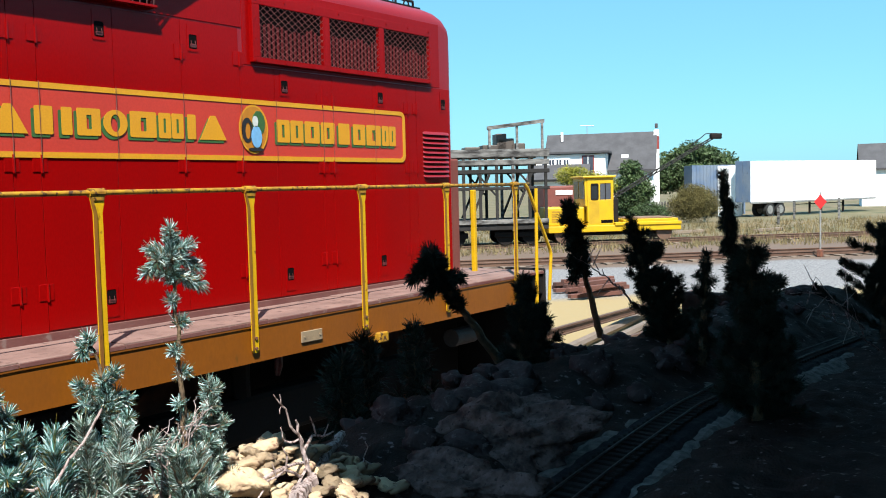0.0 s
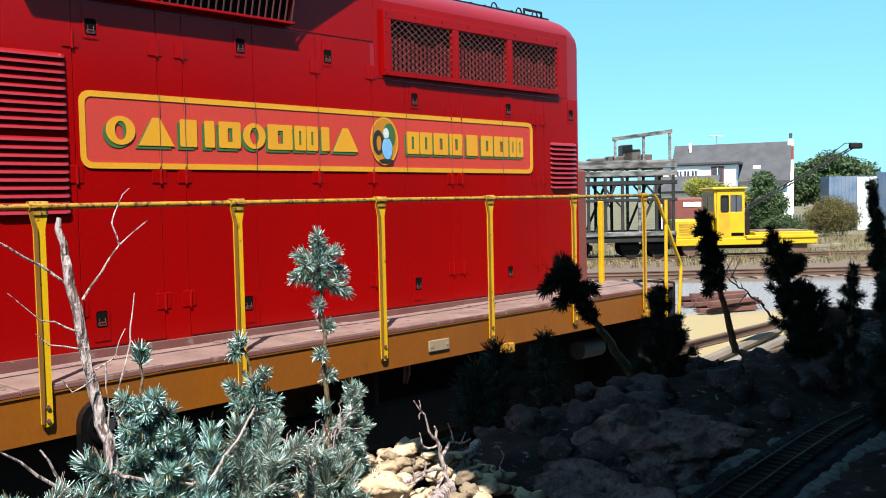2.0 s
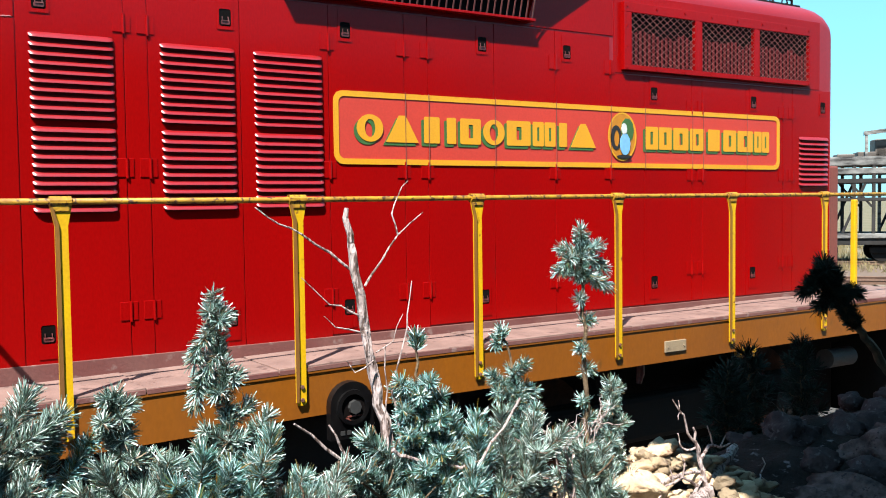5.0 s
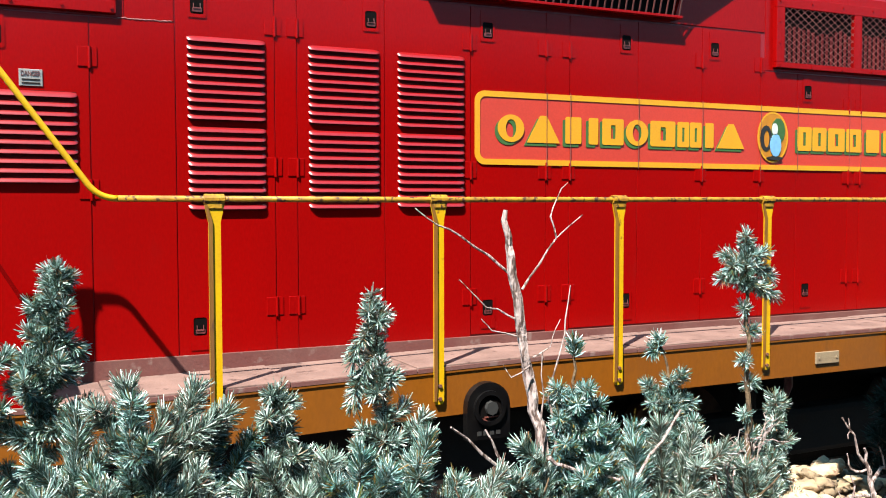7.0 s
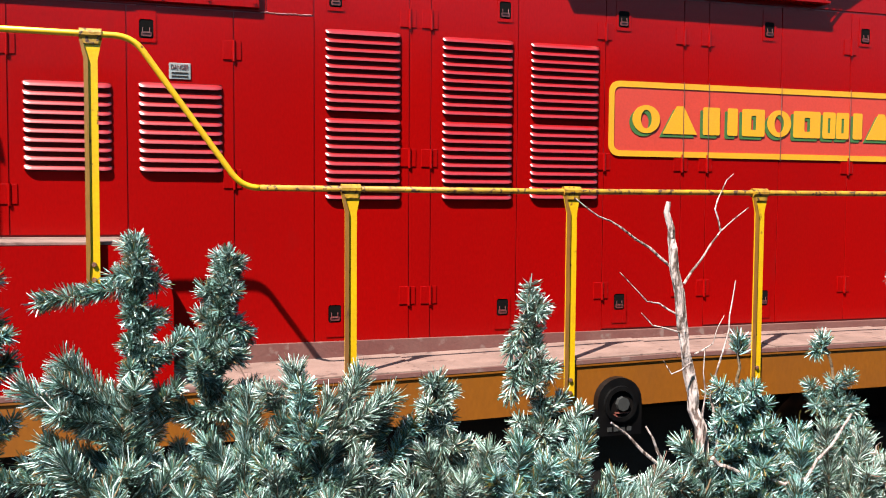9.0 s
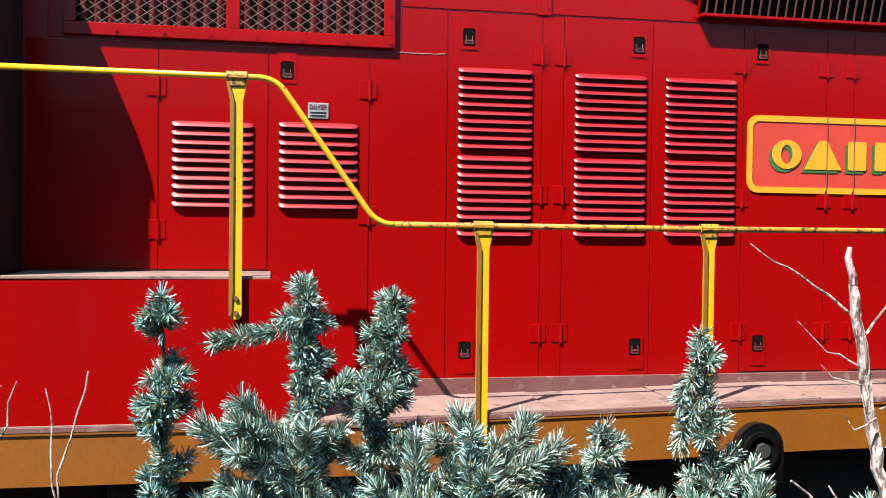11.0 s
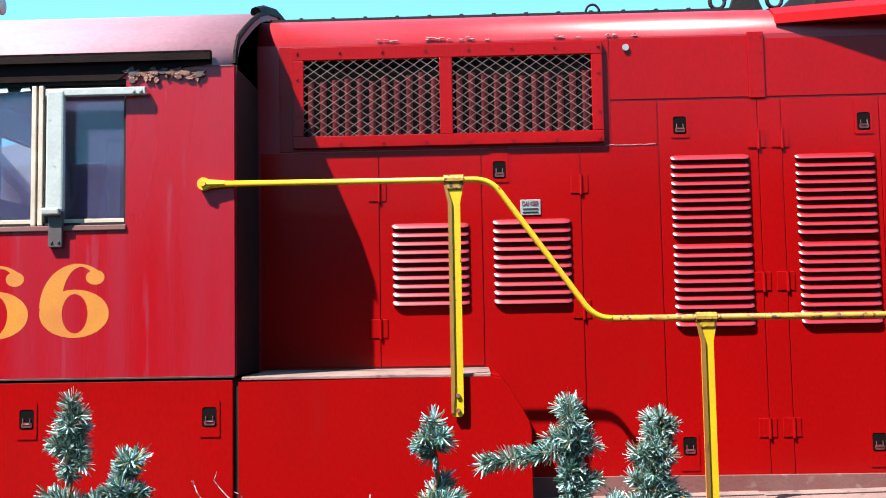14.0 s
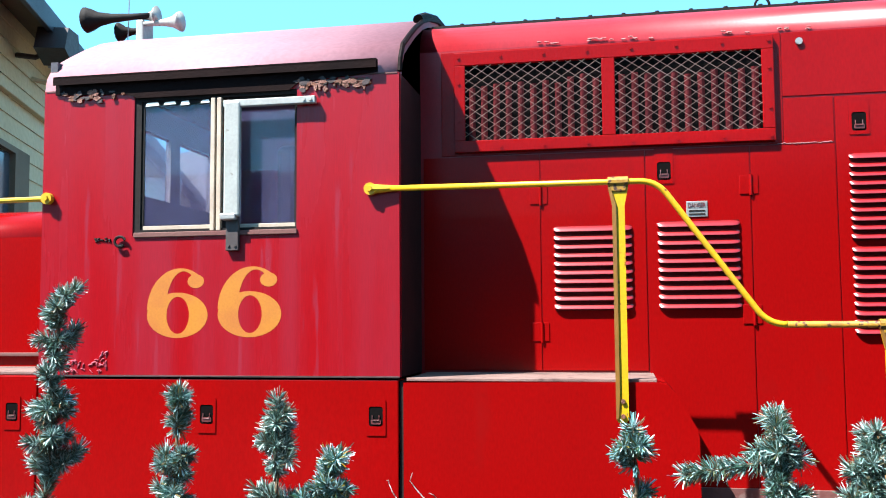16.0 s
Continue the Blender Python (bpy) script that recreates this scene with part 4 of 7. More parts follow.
for x0, x1, dz in ((-3.33, -3.24, 0.0), (-3.21, -3.13, 0.004), (-3.10, -3.04, -0.003), (-2.97, -2.91, 0.003)):
    part("frame_flake", slab(bmesh.new(), [(x0, WZ1 - 0.062 + dz), (x1, WZ1 - 0.058 + dz), (x1 - 0.008, WZ1 - 0.036), (x0 + 0.01, WZ1 - 0.040)], CY + 0.004, CY + 0.007), WHITE, win, "white paint flakes on the window head")
for x in (-2.885, -2.845):
    part("window_post", cube(x - 0.014, x + 0.014, CY - 0.004, CY + 0.03, WZ0 + 0.02, WZ1 - 0.03, 0.004), CREAM, win)
for y0, y1 in ((0.28, 0.98), (1.14, 1.72)):
    pane = part("front_pane", cube(CX0 + 0.02, CX0 + 0.026, y0, y1, 3.52, 4.02), GLASS, cab)
    pane.visible_shadow = False
deflector = part("wind_deflector", cube(-2.792, -2.690, CY - 0.058, CY - 0.02, 3.205, 3.895, 0.012), PALE_GREY, cab, "white hinged wind deflector by the window")
bm = cube(-2.80, -2.228, CY - 0.05, CY - 0.012, 3.862, 3.905, 0.005)
bolts(bm, [(-2.255, CY - 0.05, 3.884), (-2.295, CY - 0.05, 3.884), (-2.775, CY - 0.05, 3.884)], 0.010, 0.006)
part("deflector_bar", bm, PALE_GREY, deflector)
bm = cube(-2.785, -2.705, CY - 0.03, CY - 0.002, 3.005, 3.21, 0.004)
bolts(bm, [(-2.765, CY - 0.03, 3.035), (-2.725, CY - 0.03, 3.035)], 0.009, 0.006)
part("deflector_bracket", bm, mat("grimy_bracket_steel", (0.05, 0.036, 0.034), (0.03, 0.02, 0.02), rough=0.6, coarse=12, bump=0.1), deflector)
part("deflector_hinge", cube(-2.81, -2.71, CY - 0.065, CY - 0.01, 3.185, 3.225, 0.008), STEEL, deflector)
bm = bmesh.new()
for x0, x1, y0, y1, z0, z1 in ((-3.93, -1.86, CY - 0.042, CY - 0.005, 4.095, 4.108), (-3.93, -1.86, CY - 0.042, CY - 0.036, 4.055, 4.108)):
    box(bm, x0, x1, y0, y1, z0, z1)
slab(bm, [(-3.93, 4.00), (-3.45, 3.985), (-3.38, 3.955), (-2.40, 3.955), (-2.34, 4.00), (-1.86, 4.035), (-1.86, 4.10), (-3.93, 4.10)], CY - 0.012, CY - 0.004)
part("drip_rail", bm, TAR, cab, "black drip rail over the window")
# flaking rust under the drip rail
bm = bmesh.new()
rng = random.Random(9)
for k in range(84):
    bm = bmesh.new()
    x = rng.choice((rng.uniform(-3.88, -3.45), rng.uniform(-2.36, -1.92), rng.uniform(-2.36, -1.92)))
    z = 3.985 + rng.uniform(-0.04, 0.03) * (1 if k % 3 else 0.5)
    w, h = rng.uniform(0.008, 0.034), rng.uniform(0.006, 0.018)
    slab(bm, [(x + w * math.cos(a) * rng.uniform(0.45, 1.25), z + h * math.sin(a) * rng.uniform(0.45, 1.4)) for a in np.linspace(0, 2 * math.pi, 12)[:-1]], CY - 0.012 - rng.uniform(0, 0.006), CY - 0.004)
    part("rust_flake", bm, (RUST, RUST_PALE, DARK_BROWN)[k % 3], cab, "flaking rust under the drip rail" if k == 0 else "")
bm = bmesh.new()
for k in range(12):
    x, z = -3.6 + rng.uniform(-0.05, 0.05), 3.09 + rng.uniform(-0.01, 0.01)
    tube(bm, [(x, CY, z), (x + 0.015, CY - 0.006, z)], 0.005, 5)
tube(bm, [(-3.47 + 0.035 * math.cos(a), CY - 0.02, 3.075 + 0.03 * math.sin(a)) for a in np.linspace(0.3, 5.5, 12)], 0.009, 6)
part("tie_hook", bm, BLACK, cab)


def painted_six(x0, x1, z0, z1):
    """A heavy six: a round bowl with a narrow eye, and a swept back that ends in a ball."""
    w, h, y = x1 - x0, z1 - z0, CY - 0.0009
    bm = bmesh.new()
    cx, cz = x0 + 0.5 * w, z0 + 0.325 * h
    band(bm, oval(cx, cz, 0.5 * w, 0.325 * h, 36), oval(cx + 0.01 * w, cz, 0.185 * w, 0.265 * h, 36), y, y + 0.001)
    outer = [(x0 + w * (0.545 - 0.545 * math.cos(a)), z0 + h * (0.40 + 0.60 * math.sin(a))) for a in np.linspace(0.0, 2.30, 20)]
    inner = [(x0 + w * (0.60 - 0.285 * math.cos(a)), z0 + h * (0.42 + 0.535 * math.sin(a))) for a in np.linspace(0.0, 2.30, 20)]
    slab(bm, outer + inner[::-1], y - 0.0001, y + 0.001)
    slab(bm, oval(x0 + 0.80 * w, z0 + 0.81 * h, 0.135 * w, 0.10 * h, 20), y - 0.0002, y + 0.001)
    part("number_figure", bm, NUMBER_YELLOW, cab, "worn golden painted figure six")


painted_six(-3.295, -2.905, 2.492, 2.908)
painted_six(-2.842, -2.445, 2.495, 2.912)
# cab seat back seen through the panes
seat = part("cab_seat", cube(-2.62, -2.48, -0.25, 0.25, 2.9, 3.7, 0.04), RUBBER, cab, "black crew seat")

# air horns on the cab roof
horn = thing("air_horn", (-3.95, 0.42, 4.62), "cluster of weathered grey trumpet air horns on the cab roof", "horn")


def trumpet(x0, x1, y, z, r, material):
    s = 1 if x1 > x0 else -1
    pts = [(x0 + (x1 - x0) * f, y, z) for f in (0, 0.3, 0.6, 0.8, 0.92, 1.0)]
    part("trumpet", tube(bmesh.new(), pts, [r * 0.22, r * 0.26, r * 0.36, r * 0.55, r * 0.85, r], 14), material, horn, smooth=True)


trumpet(-3.84, -4.36, 0.40, 4.83, 0.095, BLACK)
trumpet(-3.98, -3.80, 0.42, 4.83, 0.075, STEEL)
trumpet(-3.90, -4.16, 0.52, 4.76, 0.075, BLACK)
trumpet(-3.92, -3.60, 0.40, 4.77, 0.075, PALE_GREY)
part("horn_bracket", cube(-3.95, -3.89, 0.38, 0.54, 4.60, 4.80, 0.01), PALE_GREY, horn)
bm = bmesh.new()
tube(bm, [(-4.05, 0.45, 4.62), (-4.03, 0.45, 5.6)], 0.004, 5)
part("whip_aerial", bm, STEEL, horn)


# ---- yard: ground, tracks ----
SETTLE[0] = -0.22
TRACK_DIR = Vector((0.70, -0.714, 0)).normalized()
TRACK_SIDE = Vector((TRACK_DIR.y, -TRACK_DIR.x, 0))  # towards the viewer


def ground_material():
    m = mat("yard_ground", (0.13, 0.10, 0.055), (0.09, 0.08, 0.035), rough=0.95, coarse=0.12, fine=3.0, bump=0.5, stain=(0.05, 0.055, 0.02), stain_at=0.56)
    nt = m.node_tree
    link = nt.links.new
    bsdf = nt.nodes["Principled BSDF"]
    grass = bsdf.inputs["Base Color"].links[0].from_socket
    tc = nt.nodes.new("ShaderNodeTexCoord")
    rot = nt.nodes.new("ShaderNodeMapping")
    rot.inputs["Rotation"].default_value = (0, 0, -math.atan2(TRACK_DIR.y, TRACK_DIR.x))
    link(tc.outputs["Object"], rot.inputs[0])
    sep = nt.nodes.new("ShaderNodeSeparateXYZ")
    link(rot.outputs[0], sep.inputs[0])
    n = nt.nodes.new("ShaderNodeTexNoise")
    n.inputs["Scale"].default_value, n.inputs["Detail"].default_value = 0.35, 5
    link(tc.outputs["Object"], n.inputs["Vector"])
    wob = nt.nodes.new("ShaderNodeMath")
    wob.operation = "MULTIPLY_ADD"
    wob.inputs[1].default_value, wob.inputs[2].default_value = 3.0, -1.5
    link(n.outputs["Fac"], wob.inputs[0])
    add = nt.nodes.new("ShaderNodeMath")
    link(sep.outputs["Y"], add.inputs[0])
    link(wob.outputs[0], add.inputs[1])
    gravel_n = nt.nodes.new("ShaderNodeTexNoise")
    gravel_n.inputs["Scale"].default_value, gravel_n.inputs["Detail"].default_value = 16.0, 8
    link(tc.outputs["Object"], gravel_n.inputs["Vector"])
    gravel = nt.nodes.new("ShaderNodeValToRGB")
    gravel.color_ramp.elements[0].color, gravel.color_ramp.elements[1].color = (0.07, 0.07, 0.073, 1), (0.24, 0.235, 0.235, 1)
    gravel.color_ramp.elements[0].position, gravel.color_ramp.elements[1].position = 0.35, 0.68
    link(gravel_n.outputs["Fac"], gravel.inputs[0])
    base = grass
    # The last, dark colour stands in for shade round the locomotive and cuts bounce
    for edge0, edge1, colour in ((37.0, 35.0, (0.10, 0.068, 0.048)), (26.2, 25.2, None), (18.2, 17.2, (0.24, 0.18, 0.085)), (9.6, 9.0, (0.05, 0.045, 0.04))):
        step = nt.nodes.new("ShaderNodeMapRange")
        step.inputs["From Min"].default_value, step.inputs["From Max"].default_value = edge0, edge1
        link(add.outputs[0], step.inputs["Value"])
        mix = nt.nodes.new("ShaderNodeMix")
        mix.data_type = "RGBA"
        link(step.outputs[0], mix.inputs[0])
        link(base, mix.inputs[6])
        if colour:
            mix.inputs[7].default_value = (*colour, 1)
        else:
            link(gravel.outputs[0], mix.inputs[7])
        base = mix.outputs[2]
    link(base, bsdf.inputs["Base Color"])
    return m


def across(p):
    """How far a point lies beyond the origin, square to the yard tracks."""
    return -(Vector((p[0], p[1], 0)).dot(TRACK_SIDE))


bm = bmesh.new()
rings = []
for r in (0.5, 8, 16, 24, 32, 40, 48, 56, 64, 72, 80, 95, 120, 180, 320, 700, 1600, 4000):
    rings.append([bm.verts.new((r * math.cos(a), r * math.sin(a), 0.05 * noise.noise(Vector((r * math.cos(a), r * math.sin(a), 0)) * 0.2) - 0.25 if r < 100 else -0.25)) for a in (2 * math.pi * k / 72 for k in range(72))])
bm.faces.new(rings[0])
for a, b in zip(rings, rings[1:]):
    for k in range(72):
        bm.faces.new((a[k], b[k], b[(k + 1) % 72], a[(k + 1) % 72]))
tagged(part("ground", bm, ground_material()), "gravel yard with sandy patches and dry grass", "ground", kind="structure")

RAIL_STEEL = mat("brown_rail_steel", (0.13, 0.075, 0.05), (0.09, 0.05, 0.035), rough=0.6, metal=0.3, coarse=2, fine=30, bump=0.2)
TIE = mat("grey_brown_tie", (0.16, 0.12, 0.09), (0.10, 0.075, 0.055), rough=0.9, coarse=3, fine=25, bump=0.5, per_object=0.25)


def track(at, way, back, ahead, label, bare_to=1e9):
    """Two rails of rail section on timber ties."""
    way = Vector(way).normalized()
    rz = math.atan2(way.y, way.x)
    m = Matrix.Translation((at[0], at[1], 0)) @ Matrix.Rotation(rz, 4, "Z")
    t = thing("railway_track", at, label, "track", kind="structure")
    for y in (-0.72, 0.72):
        bm = bmesh.new()
        box(bm, -back, ahead, y - 0.07, y + 0.07, 0.02, 0.04)
        box(bm, -back, ahead, y - 0.012, y + 0.012, 0.04, 0.13)
        box(bm, -back, ahead, y - 0.036, y + 0.036, 0.125, 0.165, 0.006)
        bmesh.ops.transform(bm, matrix=m, verts=bm.verts[:])
        part("rail", bm, RAIL_STEEL, t)
    me = bpy.data.meshes.new("tie")
    bm = cube(-0.11, 0.11, -1.25, 1.25, -0.10, 0.022, 0.01)
    bm.to_mesh(me)
    bm.free()
    me.materials.append(TIE)
    rng = random.Random(int(at[0] * 10))
    for k in range(int((back + min(ahead, bare_to)) / 0.62)):
        piece("tie", me, t, m @ pose(-back + 0.3 + k * 0.62, rng.uniform(-0.08, 0.08), 0, 0, 0, rng.uniform(-2, 2)))


track((41.0, 12.0, 0), TRACK_DIR, 16, 24, "rusty yard track in dry grass")
track((34.6, 5.0, 0), TRACK_DIR, 18, 26, "rusty yard track beside gravel")
SETTLE[0] = 0.0
track((2.0, 0.915, -0.06), (1, 0, 0), 9, 18, "track under the locomotive, sanded over at its end", 7.2)
SETTLE[0] = -0.22

# dry grass standing between and beyond the tracks
DRY = mat("dry_grass_blade", (0.17, 0.125, 0.06), (0.10, 0.085, 0.035), rough=0.9, coarse=0.5, fine=5, bump=0.0, island=0.28)
rng = np.random.default_rng(8)
verts, faces = [], []
for k in range(2600):
    d, s = rng.uniform(39.0, 56.0) if k % 4 else rng.uniform(33.2, 36.5), rng.uniform(-22, 26)
    c = np.array((*(-TRACK_SIDE * d + TRACK_DIR * (s + 18))[:2], -0.26))
    for b in range(7):
        o = c + np.array([*rng.normal(size=2) * 0.16, 0])
        h, lean, w = rng.uniform(0.12, 0.42), rng.normal(size=2) * 0.10, rng.normal(size=2)
        w = w / np.linalg.norm(w) * 0.022
        n = len(verts)
        verts += [(o[0] - w[0], o[1] - w[1], o[2]), (o[0] + w[0], o[1] + w[1], o[2]), (o[0] + lean[0], o[1] + lean[1], o[2] + h)]
        faces.append((n, n + 1, n + 2))
tagged(from_lists("dry_grass", verts, faces, DRY), "tufts of dry straw-coloured grass beyond the tracks", "grass", kind="stuff")
WINDOW_DARKER = mat("dark_cab_window", (0.02, 0.022, 0.024), rough=0.15, bump=0.0)
WINDOW_GREY = mat("reflecting_window", (0.07, 0.075, 0.085), rough=0.1, bump=0.0)

# ---- rail-mounted yellow crane car ----
CAR_YELLOW = mat("bright_yellow_paint", (0.48, 0.30, 0.002), (0.44, 0.26, 0.002), rough=0.45, coarse=1.5, fine=30, bump=0.05, stain=(0.25, 0.12, 0.01), stain_at=0.7)
car_o = Vector((40.0, 13.0, 0))
CAR_M = Matrix.Translation(car_o) @ Matrix.Rotation(math.atan2(TRACK_DIR.y, TRACK_DIR.x), 4, "Z")
car = thing("track_crane_car", car_o, "bright yellow track maintenance car with a cab and slender boom", "rail vehicle")


def cpart(name, bm, material, parent=None, label=""):
    bmesh.ops.transform(bm, matrix=CAR_M, verts=bm.verts[:])
    return part(name, bm, material, parent or car, label)


bm = cube(-3.6, 2.65, -0.95, 0.95, 0.62, 0.92, 0.03)
box(bm, -0.5, 2.65, -1.0, 1.0, 0.88, 1.02, 0.02)
cpart("chassis", bm, CAR_YELLOW)
bm = cube(-0.1, 2.5, -0.95, 0.95, 1.0, 1.16, 0.02)
cpart("load_bed", bm, CAR_YELLOW)
for k in range(5):
    cpart("plank", cube(0.1, 2.3, -0.8 + k * 0.36, -0.5 + k * 0.36, 1.16, 1.22, 0.01), mat("bed_plank", (0.17, 0.10, 0.055)))
bm = bmesh.new()
box(bm, -1.78, -0.55, -0.92, 0.92, 0.9, 2.08, 0.03)
cab_y = cpart("cab", bm, CAR_YELLOW)
cpart("roof_band", cube(-1.78, -0.55, -0.92, 0.92, 2.80, 3.06, 0.02), CAR_YELLOW, cab_y)
for x0, x1 in ((-1.78, -1.61), (-1.26, -1.18), (-0.67, -0.55)):
    for y in (-0.92, 0.84):
        cpart("cab_post", cube(x0, x1, y, y + 0.08, 2.06, 2.82), CAR_YELLOW, cab_y)
cpart("cab_roof", cube(-2.0, -0.45, -1.02, 1.02, 3.06, 3.16, 0.04), CAR_YELLOW, cab_y)
for x0, x1 in ((-1.60, -1.27), (-1.17, -0.94), (-0.90, -0.68)):
    cpart("window_pane", cube(x0, x1, -0.905, -0.885, 2.08, 2.80), WINDOW_DARKER if x0 < -1.5 else WINDOW_GREY, cab_y)
cpart("window_frame", band(bmesh.new(), round_rect(-1.62, -1.25, 2.07, 2.81, 0.08), round_rect(-1.58, -1.29, 2.12, 2.76, 0.06), -0.94, -0.918), BLACK, cab_y)
cpart("window_divider", cube(-0.935, -0.905, -0.925, -0.88, 2.06, 2.82), BLACK, cab_y)
cpart("cab_front", slab(bmesh.new(), [(-1.90, 3.06), (-1.79, 3.06), (-1.79, 1.80), (-1.86, 1.80)], -0.90, 0.90), CAR_YELLOW, cab_y)
for y0, y1 in ((-0.78, -0.06), (0.06, 0.78)):
    cpart("windscreen", slab(bmesh.new(), [(-1.915, 2.92), (-1.895, 2.92), (-1.875, 2.12), (-1.895, 2.12)], y0, y1), WINDOW_GREY, cab_y)
cpart("step_gap", cube(-1.15, -0.60, -0.93, -0.915, 1.02, 1.16), DARK, cab_y)
cpart("door_gap", cube(-1.70, -1.22, -0.925, -0.915, 1.0, 2.0), mat("yellow_door", (0.43, 0.26, 0.003)), cab_y)
cpart("seat", cube(-1.6, -1.2, -0.3, 0.3, 1.5, 2.4, 0.08), RUBBER, cab_y)
bm = cube(-3.6, -1.85, -0.75, 0.75, 0.9, 1.78, 0.08)
hood_y = cpart("engine_hood", bm, CAR_YELLOW)
for k in range(5):
    cpart("vent", cube(-3.4, -2.7, -0.765, -0.75, 1.1 + k * 0.11, 1.16 + k * 0.11), mat("vent_ochre", (0.35, 0.20, 0.01)), hood_y)
for x in (-2.9, 1.9):
    for y in (-0.72, 0.72):
        bm = bmesh.new()
        tube(bm, [(x, y - 0.07, 0.53), (x, y + 0.07, 0.53)], 0.37, 20)
        cpart("wheel", bm, RAIL_STEEL)
bm = cube(-3.0, 2.0, -0.6, 0.6, 0.45, 0.62, 0.02)
cpart("underframe", bm, BLACK)
bm = cube(-0.45, -0.1, -0.3, 0.3, 1.0, 2.1, 0.05)
mast = cpart("crane_mast", bm, BLACK)
bm = bmesh.new()
tip = (4.7, 0.0, 4.85)
for dy in (-0.10, 0.10):
    for dz in (-0.08, 0.08):
        tube(bm, [(-0.3, dy, 2.15 + dz), (tip[0], dy * 0.5, tip[2] + dz * 0.6)], 0.020, 6)
for k in range(18):
    f0, f1 = k / 18, (k + 1) / 18
    a = Vector((-0.3, -0.1, 2.07)).lerp(Vector((4.7, -0.05, 4.80)), f0)
    b = Vector((-0.3, -0.1, 2.23)).lerp(Vector((4.7, -0.05, 4.90)), f1)
    tube(bm, [a, b], 0.018, 5)
cpart("boom", bm, mat("grey_boom", (0.012, 0.012, 0.013), rough=0.7, spec=0.2), mast, "slender grey lattice boom")
bm = cube(4.5, 5.05, -0.14, 0.14, 4.76, 5.02, 0.06)
cpart("boom_head", bm, BLACK, mast)
bm = bmesh.new()
tube(bm, [(3.5, 0, 4.42), (4.3, 0, 5.02), (4.8, 0, 5.02)], 0.02, 5)
cpart("boom_cable", bm, BLACK, mast)

# ---- old timber log car ----
GREY_WOOD = mat("silvered_timber", (0.17, 0.165, 0.155), (0.022, 0.020, 0.019), rough=0.9, coarse=2, fine=18, bump=0.6, stretch=(1, 1, 3), per_object=0.2)
# Dark copy of the timber, with shade painted in, for the lower members
SHADED_WOOD = mat("shaded_timber", (0.014, 0.012, 0.011), (0.008, 0.007, 0.006), rough=0.9, coarse=2, fine=18, bump=0.6, per_object=0.2)
log_o = car_o - TRACK_DIR * 5.75
LOG_M = Matrix.Translation(log_o) @ Matrix.Rotation(math.atan2(TRACK_DIR.y, TRACK_DIR.x), 4, "Z")
logcar = thing("timber_frame_car", log_o, "old silvered timber framed rail car with rusty gear on top", "rail vehicle")


def lpart(name, bm, material, label=""):
    bmesh.ops.transform(bm, matrix=LOG_M, verts=bm.verts[:])
    return part(name, bm, material, logcar, label)


lpart("underframe", cube(-4.2, 2.1, -1.2, 1.2, 0.85, 1.15, 0.02), SHADED_WOOD)
for y in (-1.22, 1.22):
    lpart("side_beam", cube(-4.2, 2.1, y - 0.06, y + 0.06, 1.12, 1.32, 0.02), GREY_WOOD)
    for z, h in ((2.62, 0.14), (3.35, 0.18), (3.72, 0.24), (4.06, 0.30)):
        lpart("side_beam", cube(-4.2, 2.15, y - 0.07, y + 0.07, z, z + h, 0.02), GREY_WOOD if z > 3.5 else SHADED_WOOD)
    for k in range(9):
        x = -4.0 + k * 0.74
        lpart("upright", cube(x, x + 0.13, y - 0.05, y + 0.05, 1.3, 4.1, 0.015), GREY_WOOD if k % 4 == 2 else SHADED_WOOD)
    for x in (-3.2, -0.9, 1.0):
        bm = bmesh.new()
        tube(bm, [(x - 0.5, y, 1.35), (x + 0.35, y, 3.35)], 0.07, 4)
        lpart("brace", bm, SHADED_WOOD)
        bm = bmesh.new()
        tube(bm, [(x + 0.6, y, 2.4), (x - 0.2, y, 3.35)], 0.06, 4)
        lpart("brace", bm, SHADED_WOOD)
lpart("top_deck", cube(-4.2, 2.2, -1.2, 1.2, 4.34, 4.42, 0.02), GREY_WOOD)
for x0, x1, h in ((-0.7, 0.35, 0.22), (0.0, 0.75, 0.5), (-1.5, -0.8, 0.14), (0.6, 1.25, 0.28), (-0.05, 0.4, 0.72)):
    lpart("machine_block", cube(x0, x1, -0.5, 0.5, 4.42, 4.42 + h, 0.04), mat("dark_machine", (0.07, 0.055, 0.045)))
bm = bmesh.new()
for x, z0, z1 in ((-0.45, 4.4, 5.35), (0.8, 4.4, 5.5), (1.95, 4.3, 5.62)):
    box(bm, x - 0.05, x + 0.05, -0.9, -0.8, z0, z1)
slab(bm, [(-0.55, 5.28), (2.05, 5.58), (2.05, 5.74), (-0.55, 5.44)], -0.92, -0.78)
lpart("top_frame", bm, GREY_WOOD)
bm = bmesh.new()
box(bm, -2.5, -2.4, -0.9, -0.8, 4.3, 5.9)
box(bm, -4.2, -2.2, -0.92, -0.80, 5.15, 5.3)
box(bm, -4.2, -2.4, -0.92, -0.80, 5.7, 5.85)
lpart("top_frame", bm, GREY_WOOD)
for x in (-3.3, -2.0, 0.2, 1.4):
    for y in (-0.72, 0.72):
        bm = bmesh.new()
        tube(bm, [(x, y - 0.07, 0.58), (x, y + 0.07, 0.58)], 0.42, 20)
        lpart("wheel", bm, BLACK)
lpart("truck_side", cube(-3.8, -1.5, -0.9, -0.8, 0.5, 0.75, 0.03), BLACK)
lpart("truck_side", cube(-0.3, 1.9, -0.9, -0.8, 0.5, 0.75, 0.03), BLACK)

